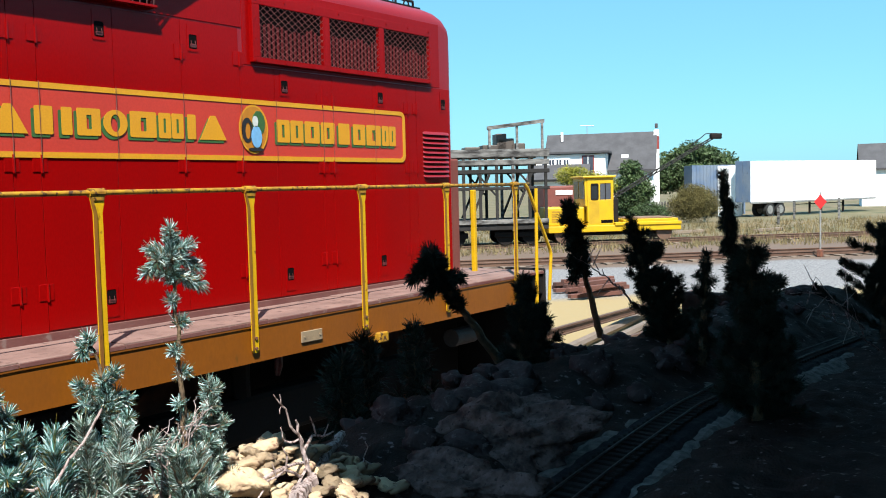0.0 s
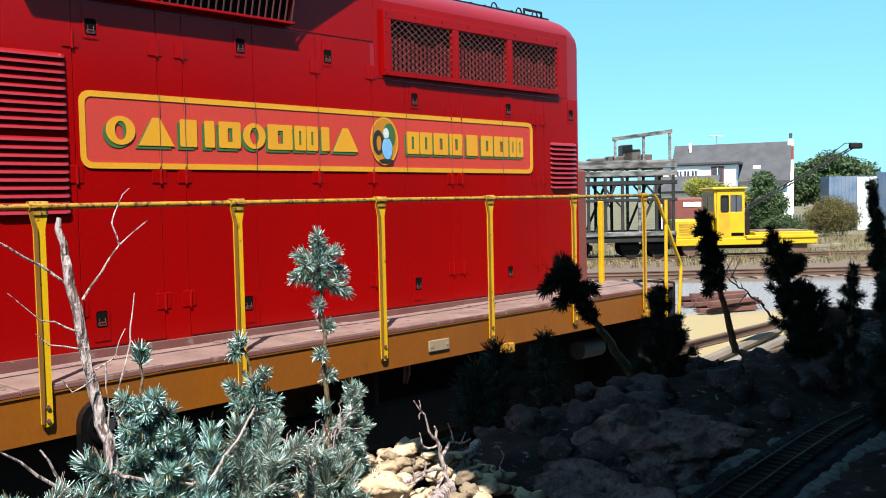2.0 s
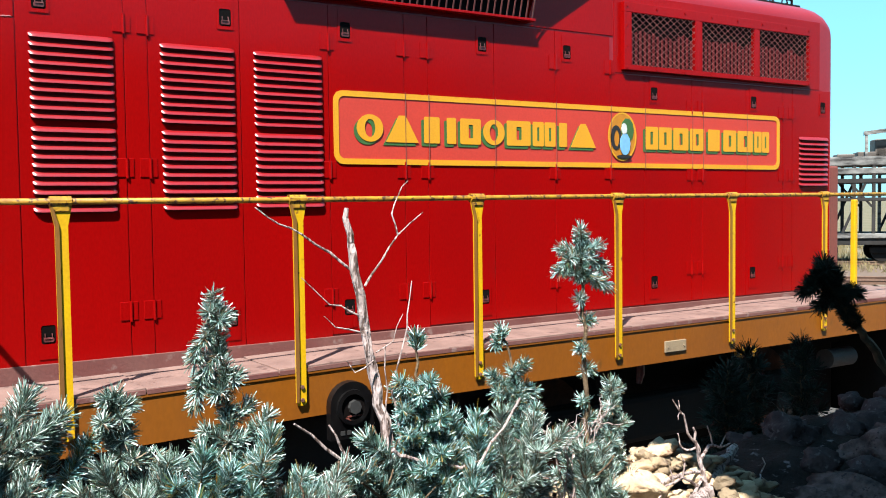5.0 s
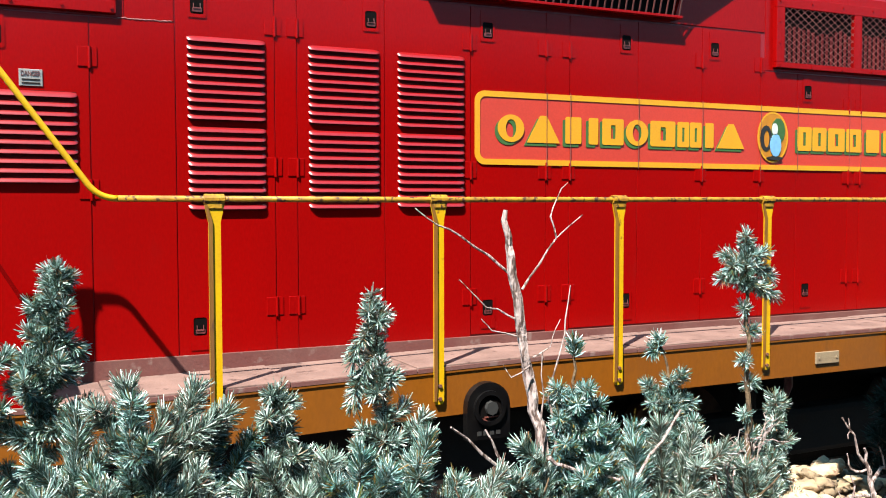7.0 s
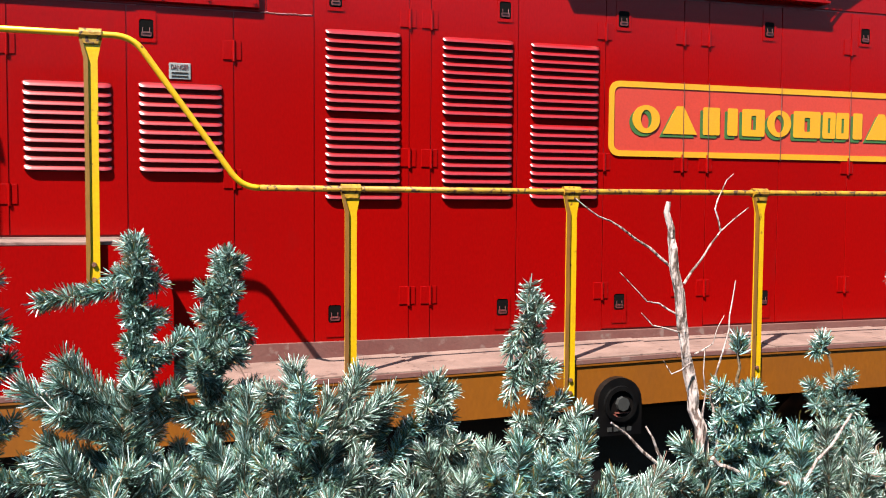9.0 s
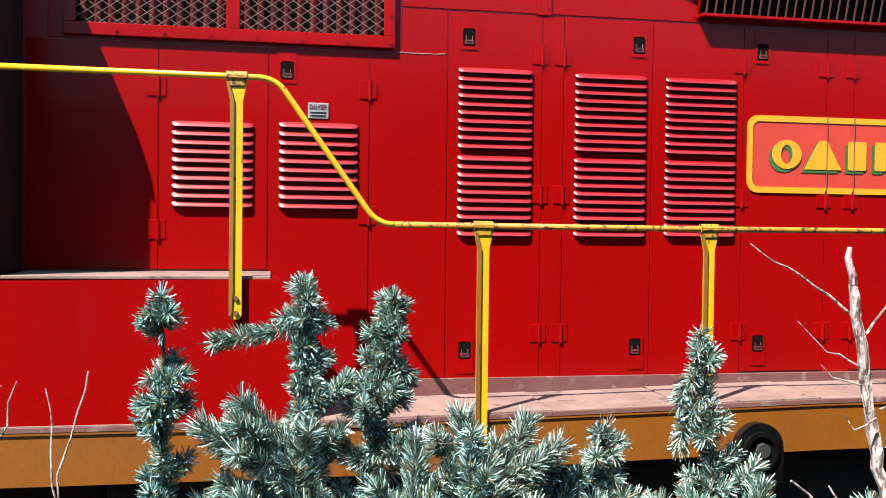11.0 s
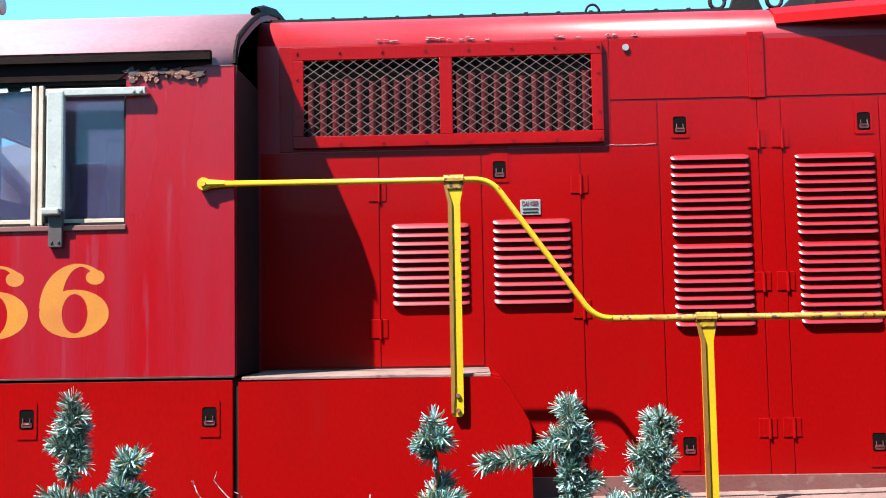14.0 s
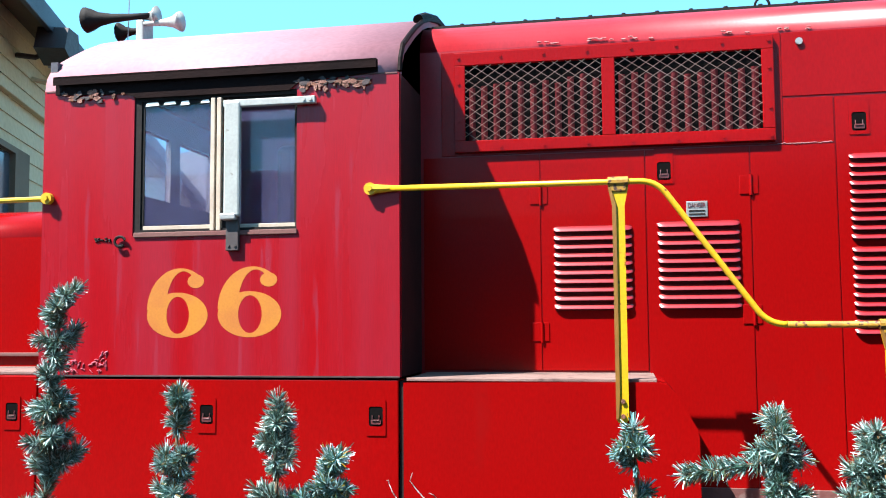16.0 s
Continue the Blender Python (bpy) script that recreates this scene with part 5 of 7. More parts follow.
# ---- red wagon and pale vehicle behind the cars ----
far_wagon = thing("red_wagon", (46, 19.5, 0), "small faded red wagon body behind the yellow car", "wagon")
WAG_M = Matrix.Translation((46.5, 19.3, 0)) @ Matrix.Rotation(math.atan2(TRACK_DIR.y, TRACK_DIR.x), 4, "Z")
bm = cube(-1.5, 0.35, -1.0, 1.0, 0.6, 2.75, 0.1)
bmesh.ops.transform(bm, matrix=WAG_M, verts=bm.verts[:])
part("body", bm, BROWN_RED, far_wagon)
bm = cube(-0.85, 0.1, -1.03, -1.0, 2.25, 2.5, 0.01)
bmesh.ops.transform(bm, matrix=WAG_M, verts=bm.verts[:])
part("sign_board", bm, WHITE, far_wagon)
bm = cube(-1.4, 0.25, -0.9, 0.9, 0.1, 0.6, 0.02)
bmesh.ops.transform(bm, matrix=WAG_M, verts=bm.verts[:])
part("underframe", bm, BLACK, far_wagon)

# ---- white house with grey gables ----
SIDING = mat("white_siding", (0.80, 0.81, 0.80), (0.74, 0.75, 0.74), rough=0.7, coarse=0.5, fine=8, bump=0.1)
SHINGLE = mat("grey_shingle", (0.055, 0.055, 0.06), (0.042, 0.042, 0.046), rough=0.9, coarse=1.0, fine=9, bump=0.5)
WINDOW_DARK = mat("dark_window", (0.05, 0.06, 0.08), rough=0.15, bump=0.0)
TRIM_RED = mat("red_trim", (0.2, 0.035, 0.03))
house = thing("house", (75, 31, 0), "white two-storey house with a steep grey shingle roof", "house")
# local frame: x along the ridge to the viewer's right, y away
HM = Matrix.Translation((75.0, 31.0, 0)) @ Matrix.Rotation(math.atan2(-0.93, 0.36), 4, "Z")


def hpart(name, bm, material, parent=None, m=None, label=""):
    bmesh.ops.transform(bm, matrix=m or HM, verts=bm.verts[:])
    return part(name, bm, material, parent or house, label)


def gable(bm, x0, x1, y0, y1, eave, ridge, over=0.3, t=0.18):
    """Two roof planes on a ridge along x."""
    ym = (y0 + y1) / 2
    for ya in (y0 - over, y1 + over):
        k = (ridge - eave) / (ym - y0)
        za = eave - over * k
        for dz in (0,):
            v = [bm.verts.new(p) for p in ((x0, ya, za), (x1, ya, za), (x1, ym, ridge), (x0, ym, ridge), (x0, ya, za + t), (x1, ya, za + t), (x1, ym, ridge + t), (x0, ym, ridge + t))]
            for f in ((0, 1, 2, 3), (4, 5, 6, 7), (0, 1, 5, 4), (1, 2, 6, 5), (2, 3, 7, 6), (3, 0, 4, 7)):
                bm.faces.new([v[i] for i in f])
    bmesh.ops.recalc_face_normals(bm, faces=bm.faces[:])
    return bm


def body(x0, x1, y0, y1, eave, ridge):
    bm = bmesh.new()
    ym = (y0 + y1) / 2
    a = [bm.verts.new((x0, y, z)) for y, z in ((y0, 0), (y1, 0), (y1, eave), (ym, ridge), (y0, eave))]
    b = [bm.verts.new((x1, y, z)) for y, z in ((y0, 0), (y1, 0), (y1, eave), (ym, ridge), (y0, eave))]
    bm.faces.new(a)
    bm.faces.new(b[::-1])
    for i in range(5):
        j = (i + 1) % 5
        bm.faces.new((a[i], b[i], b[j], a[j]))
    bmesh.ops.recalc_face_normals(bm, faces=bm.faces[:])
    return bm


hpart("wall", body(-4.4, 4.3, -3.0, 3.0, 4.2, 7.0), SIDING)
hpart("roof", gable(bmesh.new(), -4.9, 4.6, -3.0, 3.0, 4.25, 7.05, 0.5), SHINGLE)
hpart("wall", body(-5.2, 0.6, -5.2, -2.0, 5.3, 5.5), SIDING)
hpart("roof", cube(-5.5, 0.9, -5.5, -1.8, 5.35, 5.55, 0.03), SHINGLE)
hpart("lean_roof", slab(bmesh.new(), [(0, 0), (5.0, 0), (5.0, 0.2), (0, 0.2)], 0, 2.6, Matrix.Translation((-5.6, -7.6, 3.1)) @ Matrix.Rotation(radians(28), 4, "X")), SHINGLE)
hpart("wall", cube(-5.4, -0.9, -7.2, -5.2, 0, 3.2), SIDING)
chim = hpart("chimney", cube(4.3, 4.75, -0.35, 0.35, 0, 7.35, 0.03), SIDING)
hpart("chimney_panel", cube(4.28, 4.77, -0.37, -0.35, 5.7, 6.8), TRIM_RED, chim)
hpart("chimney_cap", cube(4.4, 4.65, -0.2, 0.2, 7.5, 7.9, 0.05), SHINGLE, chim)
for x0, x1, z0, z1, y in ((-4.6, -4.2, 3.9, 4.9, -5.22), (-4.0, -3.6, 3.9, 4.9, -5.22), (-3.4, -3.0, 3.9, 4.9, -5.22), (-2.8, -2.4, 3.9, 4.9, -5.22), (-1.2, -0.4, 3.6, 5.1, -5.22), (1.6, 2.4, 2.0, 3.4, -3.02), (2.9, 3.7, 2.0, 3.4, -3.02)):
    w = hpart("window", cube(x0 - 0.1, x1 + 0.1, y - 0.05, y + 0.02, z0 - 0.1, z1 + 0.1), TRIM_RED if x0 == -1.2 else SIDING)
    hpart("pane", cube(x0, x1, y - 0.07, y - 0.05, z0, z1), WINDOW_DARK, w)
    hpart("glazing_bar", cube((x0 + x1) / 2 - 0.03, (x0 + x1) / 2 + 0.03, y - 0.085, y - 0.07, z0, z1), SIDING, w)
hpart("roof_window", cube(1.7, 2.3, -2.40, -2.1, 4.95, 5.25, 0.03), SIDING)
bm = bmesh.new()
tube(bm, [(-1.4, 0, 7.1), (-1.4, 0, 8.0)], 0.03, 5)
tube(bm, [(-2.0, 0, 8.0), (-0.8, 0, 7.9)], 0.03, 5)
hpart("aerial", bm, STEEL)
hpart("vent_pipe", cube(-3.6, -3.4, -0.8, -0.6, 6.6, 7.4), SIDING)

house2 = thing("house", (104, 20, 0), "distant white house with a grey roof behind the trailer", "house")
H2M = Matrix.Translation((104, 12.6, -0.6)) @ Matrix.Rotation(math.atan2(-0.97, 0.25), 4, "Z")
hpart("wall", body(-3.5, 5, -3, 3, 4.4, 6.6), SIDING, house2, H2M)
hpart("roof", gable(bmesh.new(), -3.8, 5.3, -3, 3, 4.4, 6.7), SHINGLE, house2, H2M)
hpart("dormer", body(1.0, 2.6, -3.2, -1.0, 5.6, 6.2), SIDING, house2, H2M)
hpart("pane", cube(1.4, 2.2, -3.24, -3.2, 4.9, 5.5), WINDOW_DARK, house2, H2M)

# ---- trailer and containers ----
TRAILER_WHITE = mat("white_trailer_panel", (0.82, 0.83, 0.84), (0.78, 0.79, 0.80), rough=0.4, coarse=0.4, fine=10, bump=0.03)
BLUE_GREY = mat("faded_blue_steel", (0.085, 0.13, 0.205), (0.13, 0.165, 0.21), rough=0.6, coarse=1.0, fine=12, bump=0.15, stain=(0.05, 0.035, 0.028), stain_at=0.66)
trailer = thing("semi_trailer", (78, 15, 0), "long white box semi-trailer parked in dry grass", "trailer")
TM = Matrix.Translation((72.0, 17.2, 0)) @ Matrix.Rotation(math.atan2(-0.37, 0.93), 4, "Z")


def tpart(name, bm, material, parent=None):
    bmesh.ops.transform(bm, matrix=TM, verts=bm.verts[:])
    return part(name, bm, material, parent or trailer)


tbox = tpart("box_body", cube(0.03, 16.0, 0.0, 1.45, 1.12, 4.28, 0.03), TRAILER_WHITE)
for k in range(14):
    tpart("side_rib", cube(0.6 + k * 1.12, 0.64 + k * 1.12, -0.012, 0.0, 1.15, 4.05), TRAILER_WHITE, tbox)
tpart("rear_door", cube(-0.05, 0.03, 0.02, 0.72, 1.12, 4.30, 0.02), BLUE_GREY, tbox)
tpart("rear_door", cube(-0.05, 0.03, 0.75, 1.43, 1.12, 4.30, 0.02), BLUE_GREY, tbox)
tpart("bottom_rail", cube(0.0, 16.0, -0.02, 0.06, 1.0, 1.13, 0.01), STEEL, tbox)
for x in (2.3, 3.55):
    for y in (0.25, 1.25):
        bm = bmesh.new()
        tube(bm, [(x, y - 0.22, 0.50), (x, y + 0.12, 0.50)], 0.52, 22)
        w = tpart("wheel", bm, RUBBER)
        bm = bmesh.new()
        tube(bm, [(x, y - 0.235, 0.50), (x, y - 0.20, 0.50)], 0.33, 18)
        tpart("rim", bm, STEEL, w)
tpart("axle_frame", cube(1.5, 4.4, 0.4, 1.1, 0.6, 1.0, 0.05), BLACK)
for x in (11.3, 11.9, 7.5, 9.0, 5.6):
    tpart("landing_leg", cube(x, x + 0.12, 0.3, 0.42, 0.05, 1.0), BLACK)
tpart("cross_bar", cube(5.6, 12.0, 0.3, 0.4, 0.78, 0.84), BLACK)

for cx, cy, l in ((76.5, 23.6, 2.6), (78.3, 21.6, 1.9)):
    cont = thing("shipping_container", (cx, cy, 0), "faded blue corrugated shipping container", "container", "containers by the trailer")
    cm = Matrix.Translation((cx, cy, 0)) @ Matrix.Rotation(math.atan2(-0.8, 0.6), 4, "Z")
    bm = bmesh.new()
    n = int(l / 0.14)
    prev = None
    for k in range(n * 2 + 1):
        x, y = l * k / (2 * n), (-0.05 if (k // 2) % 2 else 0.0)
        v = (bm.verts.new((x, y, 0.9)), bm.verts.new((x, y, 4.15)))
        if prev:
            bm.faces.new((prev[0], v[0], v[1], prev[1]))
        prev = v
    box(bm, 0, l, 0.02, 2.4, 0.9, 4.18)
    bmesh.ops.transform(bm, matrix=cm, verts=bm.verts[:])
    part("body", bm, BLUE_GREY, cont)
    bm = bmesh.new()
    for x in (0, l - 0.15):
        box(bm, x, x + 0.15, -0.08, 2.4, 0.0, 0.9)
        box(bm, x, x + 0.15, -0.08, 0.05, 0.9, 4.2)
    bmesh.ops.transform(bm, matrix=cm, verts=bm.verts[:])
    part("corner_post", bm, BLUE_GREY, cont)
gapbox = thing("shipping_container", (73.9, 19.5, 0), "pale white box between the blue containers", "container", "containers by the trailer")
part("body", cube(73.2, 74.8, 18.75, 20.2, 0.0, 4.0, 0.05), TRAILER_WHITE, gapbox)

# ---- diamond sign ----
sign = thing("diamond_sign", (35.0, 2.79, 0), "red diamond marker on a thin steel post", "sign")
bm = bmesh.new()
tube(bm, [(35, 2.79, -0.05), (35, 2.79, 2.3)], 0.03, 8)
part("post", bm, STEEL, sign)
bm = slab(bmesh.new(), [(0, -0.27), (0.21, 0), (0, 0.27), (-0.21, 0)], -0.01, 0.01, Matrix.Translation((34.95, 2.78, 1.95)) @ Matrix.Rotation(radians(-70), 4, "Z"))
part("blade", bm, mat("sign_red", (0.6, 0.02, 0.02), rough=0.4), sign)
bm = cube(34.9, 35.1, 2.7, 2.9, -0.03, 0.25, 0.03)
part("foot", bm, RUST, sign)

# ---- planted trees and scrub far off ----
LEAF = mat("far_leaf", (0.042, 0.075, 0.018), (0.020, 0.042, 0.010), rough=0.7, coarse=0.6, fine=4, bump=0.0, island=0.45)
GORSE = mat("yellow_gorse", (0.22, 0.21, 0.012), (0.09, 0.11, 0.012), rough=0.8, coarse=0.9, fine=4, bump=0.0, island=0.4)
LEAF_OLIVE = mat("olive_leaf", (0.10, 0.082, 0.018), (0.06, 0.052, 0.013), rough=0.8, coarse=0.6, fine=4, bump=0.0, island=0.4)
BARK = mat("grey_bark", (0.14, 0.11, 0.08), rough=0.9, bump=0.5)


def leafy(name, base, lobes, count, leaf, material, label, category, seed, trunk=True):
    """A crown of single leaf blades scattered through uneven lobes, over a trunk with limbs."""
    rng = np.random.default_rng(seed)
    t = thing(name, base, label, category)
    verts, faces = [], []
    b = Vector(base)
    share = np.array([l[3] ** 2 for l in lobes])
    share = share / share.sum()
    for (lx, ly, lz, lr), s in zip(lobes, share):
        n = int(count * s)
        d = rng.normal(size=(n, 3))
        d /= np.linalg.norm(d, axis=1)[:, None]
        rad = lr * (0.55 + 0.5 * rng.random(n)) * (1 + 0.22 * np.sin(d[:, 0] * 7 + lx) * np.sin(d[:, 2] * 6 + ly))
        c = np.array([b.x + lx, b.y + ly, b.z + lz]) + d * rad[:, None] * np.array([1, 1, 0.85])
        for p in c:
            if p[2] < b.z:
                continue
            u = rng.normal(size=3)
            u /= np.linalg.norm(u)
            w = np.cross(u, rng.normal(size=3))
            w /= np.linalg.norm(w)
            s1 = leaf * (0.6 + 0.8 * rng.random())
            k = len(verts)
            verts += [p - u * s1, p + w * s1 * 0.45, p + u * s1, p - w * s1 * 0.45]
            faces += [(k, k + 1, k + 2, k + 3)]
    from_lists("crown", verts, faces, material, t)
    bm = bmesh.new()
    if trunk:
        top = max(l[2] for l in lobes)
        tube(bm, [b, b + Vector((0.1, 0, top * 0.4)), b + Vector((0, 0.1, top))], [0.18, 0.13, 0.05], 8)
    for lx, ly, lz, lr in lobes:
        tube(bm, [b + Vector((0, 0, lz * 0.3)), b + Vector((lx * 0.6, ly * 0.6, lz * 0.75)), b + Vector((lx, ly, lz))], [0.07, 0.05, 0.02], 6)
    part("trunk", bm, BARK, t)
    return t


leafy("tree", (82, 26.3, 1.0), [(0, 0, 2.6, 1.9), (-1.2, 1.6, 2.2, 1.6), (1.0, -1.6, 3.4, 1.9), (1.2, -2.9, 3.0, 1.6), (0, -0.6, 4.2, 1.4), (-0.6, 3.0, 2.0, 1.4), (1.4, -3.6, 1.8, 1.4), (0, 1.0, 3.4, 1.6), (-1.0, -2.4, 2.0, 1.7)], 36000, 0.14, LEAF, "dense green broadleaf tree behind the bushes", "tree", 11)
leafy("tree", (70, 25.9, 0), [(0, 0, 2.8, 1.2), (0.2, 0.9, 2.4, 1.1), (-0.1, -0.8, 2.1, 1.0), (0.1, 0.3, 3.9, 0.9), (0, 0.2, 1.3, 1.3)], 17000, 0.10, LEAF, "small green tree by the white house", "tree", 12)
leafy("bush", (57.2, 23.0, 0.1), [(0, 0, 2.7, 1.0), (-0.4, 1.0, 3.2, 0.9), (-0.5, 1.7, 3.3, 0.8), (0.2, -0.8, 2.6, 0.8), (0, 0.6, 1.4, 1.1), (0, -0.4, 0.9, 0.9)], 20000, 0.055, GORSE, "yellow-green flowering gorse bush behind the yellow car", "bush", 16, False)
leafy("bush", (62.5, 18.0, 0), [(0, 0, 1.2, 1.3), (0.2, -0.6, 1.3, 1.2), (-0.2, 0.7, 1.1, 1.1), (0, 0.1, 1.8, 1.0)], 30000, 0.05, LEAF_OLIVE, "rounded olive-brown bush in dry grass", "bush", 13, False)
leafy("bush", (64, 22.0, 0), [(0, 0, 0.7, 0.9), (0.2, 0.9, 0.5, 0.8), (-0.2, -0.9, 0.5, 0.8)], 9000, 0.06, LEAF, "low green scrub in dry grass", "bush", 14, False)
leafy("bush", (72, 29, 0), [(0, 0, 0.8, 1.2), (0.2, 1.6, 0.7, 1.1), (-0.2, -1.6, 0.6, 1.0), (0, 3.2, 0.6, 1.0)], 12000, 0.08, LEAF, "low green scrub in dry grass", "bush", 15, False)

# leaning fence posts, planks and timber stack
post_t = thing("fence_post", (62.8, 17.4, 0), "pale leaning fence post", "post")
bm = bmesh.new()
tube(bm, [(62.8, 17.4, -0.05), (62.9, 17.3, 2.2)], [0.09, 0.06], 8)
part("post", bm, WHITE, post_t)
for x, y, h in ((66, 9.4, 1.5), (68.5, 13.0, 1.3), (60.0, 11.6, 1.1)):
    f = thing("fence_post", (x, y, 0), "weathered fence post in the grass", "post")
    part("post", cube(x - 0.07, x + 0.07, y - 0.07, y + 0.07, -0.05, h, 0.02), GREY_WOOD, f)
fence = thing("board_fence", (76, 29, 0), "low grey board fence", "fence")
for k in range(26):
    p = Vector((74.5, 22.0, 0)).lerp(Vector((71.5, 26.8, 0)), k / 25)
    part("board", cube(p.x - 0.02, p.x + 0.02, p.y - 0.085, p.y + 0.085, 0, 1.25 + 0.06 * math.sin(k * 3.1), 0.005), GREY_WOOD, fence)

stack = thing("timber_stack", (21.8, 5.2, 0), "loose stack of weathered reddish timbers on gravel", "timber")
REDWOOD = mat("reddish_timber", (0.10, 0.038, 0.026), (0.075, 0.032, 0.024), rough=0.9, coarse=3, fine=30, bump=0.5, per_object=0.3)
rng = random.Random(3)
for k in range(11):
    z = 0.10 * (k // 4)
    m = Matrix.Translation((21.0 + (k % 4) * 0.55 + rng.uniform(-0.3, 0.3), 4.5 + (k % 4) * 0.42 + rng.uniform(-0.15, 0.15), z)) @ Matrix.Rotation(radians(-25 + rng.uniform(-14, 14)), 4, "Z")
    part("timber", cube(-0.8, 0.8, -0.08, 0.08, 0.0, 0.10, 0.01, m), REDWOOD, stack)
for k in range(3):
    p = thing("timber", (24 + k * 9, 9 - k, 0), "loose sleeper lying on the ground", "timber")
    part("timber", cube(-1.3, 1.3, -0.1, 0.1, 0, 0.16, 0.01, Matrix.Translation((46 + k * 3.0, 17 - k * 3.6, 0)) @ Matrix.Rotation(radians(-40 + 12 * k), 4, "Z")), mat("pale_timber", (0.22, 0.17, 0.125)), p)
# kerb logs at the edge of the sandy patch
for a, b in (((13.4, 1.3), (17.9, 1.95)), ((13.0, 0.8), (17.3, 1.4))):
    k = thing("edge_timber", (*a, 0), "pale edging timber by the sand", "timber")
    part("timber", tube(bmesh.new(), [(*a, 0.08), (*b, 0.08)], 0.09, 8), mat("pale_edging", (0.17, 0.13, 0.10)), k)

# ---- cream shop building beyond the cab ----
CREAM_WALL = mat("cream_board_wall", (0.50, 0.40, 0.25), (0.45, 0.36, 0.22), rough=0.8, coarse=0.6, fine=14, bump=0.1)
shop = thing("shop_building", (-8, 4, 0), "cream boarded gable-roofed railway building", "building")
WD = Vector((-0.33, 0.944, 0)).normalized()
WN = Vector((WD.y, -WD.x, 0))  # the wall faces the track
SM = Matrix.Translation((-7.95, 4.0, 0)) @ Matrix(((WD.x, WN.x, 0, 0), (WD.y, WN.y, 0, 0), (0, 0, 1, 0), (0, 0, 0, 1)))


def spart(name, bm, material, parent=None):
    bmesh.ops.transform(bm, matrix=SM, verts=bm.verts[:])
    bmesh.ops.recalc_face_normals(bm, faces=bm.faces[:])
    return part(name, bm, material, parent or shop)


spart("wall", cube(-3.0, 22.0, -9.0, 0.0, 0.0, 6.9), CREAM_WALL)
for k in range(29):
    z = 0.1 + k * 0.235
    bm = bmesh.new()
    v = [bm.verts.new(p) for p in ((-3.0, 0.002, z), (22.0, 0.002, z), (22.0, 0.022, z), (-3.0, 0.022, z), (-3.0, 0.002, z + 0.232), (22.0, 0.002, z + 0.232))]
    for f in ((3, 2, 5, 4), (0, 1, 2, 3), (0, 3, 4), (1, 5, 2)):
        bm.faces.new([v[i] for i in f])
    spart("siding_board", bm, CREAM_WALL)
EAVE = mat("dark_blue_eave_edge", (0.02, 0.025, 0.04), rough=0.5)
SOFFIT = mat("brown_soffit", (0.13, 0.09, 0.055), rough=0.8)
bm = bmesh.new()
v = [bm.verts.new(p) for p in ((-3.4, 0.55, 6.62), (22.4, 0.55, 6.62), (22.4, -4.5, 8.8), (-3.4, -4.5, 8.8), (-3.4, 0.55, 6.74), (22.4, 0.55, 6.74), (22.4, -4.5, 8.95), (-3.4, -4.5, 8.95))]
for f in ((0, 1, 2, 3), (4, 5, 6, 7), (0, 1, 5, 4), (1, 2, 6, 5), (2, 3, 7, 6), (3, 0, 4, 7)):
    bm.faces.new([v[i] for i in f])
roof_s = spart("roof", bm, SOFFIT)
spart("eave_edge", cube(-3.4, 22.4, 0.55, 0.62, 6.52, 6.80, 0.01), EAVE, roof_s)
w = spart("window", band(bmesh.new(), [(-1.75, 3.0), (1.65, 3.0), (1.65, 5.08), (-1.75, 5.08)], [(-1.5, 3.2), (1.02, 3.2), (1.02, 5.0), (-1.5, 5.0)], 0.025, 0.11), SOFFIT)
spart("pane", cube(-1.5, 1.02, 0.025, 0.035, 3.2, 5.0), WINDOW_DARK, w)
for x in (-0.7, 0.1):
    spart("glazing_bar", cube(x - 0.03, x + 0.03, 0.036, 0.06, 3.2, 5.0), SOFFIT, w)
spart("wall_ledge", cube(-3.0, 22.0, 0.024, 0.10, 5.74, 5.86, 0.01), CREAM_WALL)
lamp = spart("flood_lamp", slab(bmesh.new(), [(0.55, 6.28), (1.05, 6.18), (1.35, 6.42), (1.25, 6.66), (0.72, 6.60)], 0.42, 0.80), DARK_BROWN)
spart("lamp_glass", slab(bmesh.new(), [(1.06, 6.20), (1.34, 6.42), (1.38, 6.40), (1.10, 6.16)], 0.46, 0.76), STEEL, lamp)
spart("lamp_arm", tube(bmesh.new(), [(1.2, 0.03, 6.35), (1.1, 0.3, 6.30), (1.0, 0.5, 6.36)], 0.035, 6), DARK_BROWN, lamp)
spart("pipe_bracket", tube(bmesh.new(), [(1.95, 0.02, 6.22), (2.0, 0.22, 6.18), (2.3, 0.26, 6.22), (2.4, 0.24, 6.40)], 0.035, 6), CREAM_WALL)
low = thing("low_shed", (-9, 26, 0), "pale shed with a shallow roof seen through the cab", "building")
part("wall", cube(-24, -4, 24, 32, 0, 6.2), mat("weathered_shed_wall", (0.24, 0.23, 0.23), (0.19, 0.18, 0.18), coarse=0.8, fine=10), low)
part("roof", slab(bmesh.new(), [(-25, 6.0), (-3, 6.0), (-13, 9.0)], 23.5, 32.5), mat("pale_roof", (0.17, 0.17, 0.19)), low)
SETTLE[0] = 0.0


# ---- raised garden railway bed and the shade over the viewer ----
# Soil colour is lowered to deepen the shade over the bed
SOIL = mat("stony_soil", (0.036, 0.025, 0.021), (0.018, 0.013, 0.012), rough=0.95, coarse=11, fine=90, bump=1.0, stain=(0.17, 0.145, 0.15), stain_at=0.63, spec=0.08)


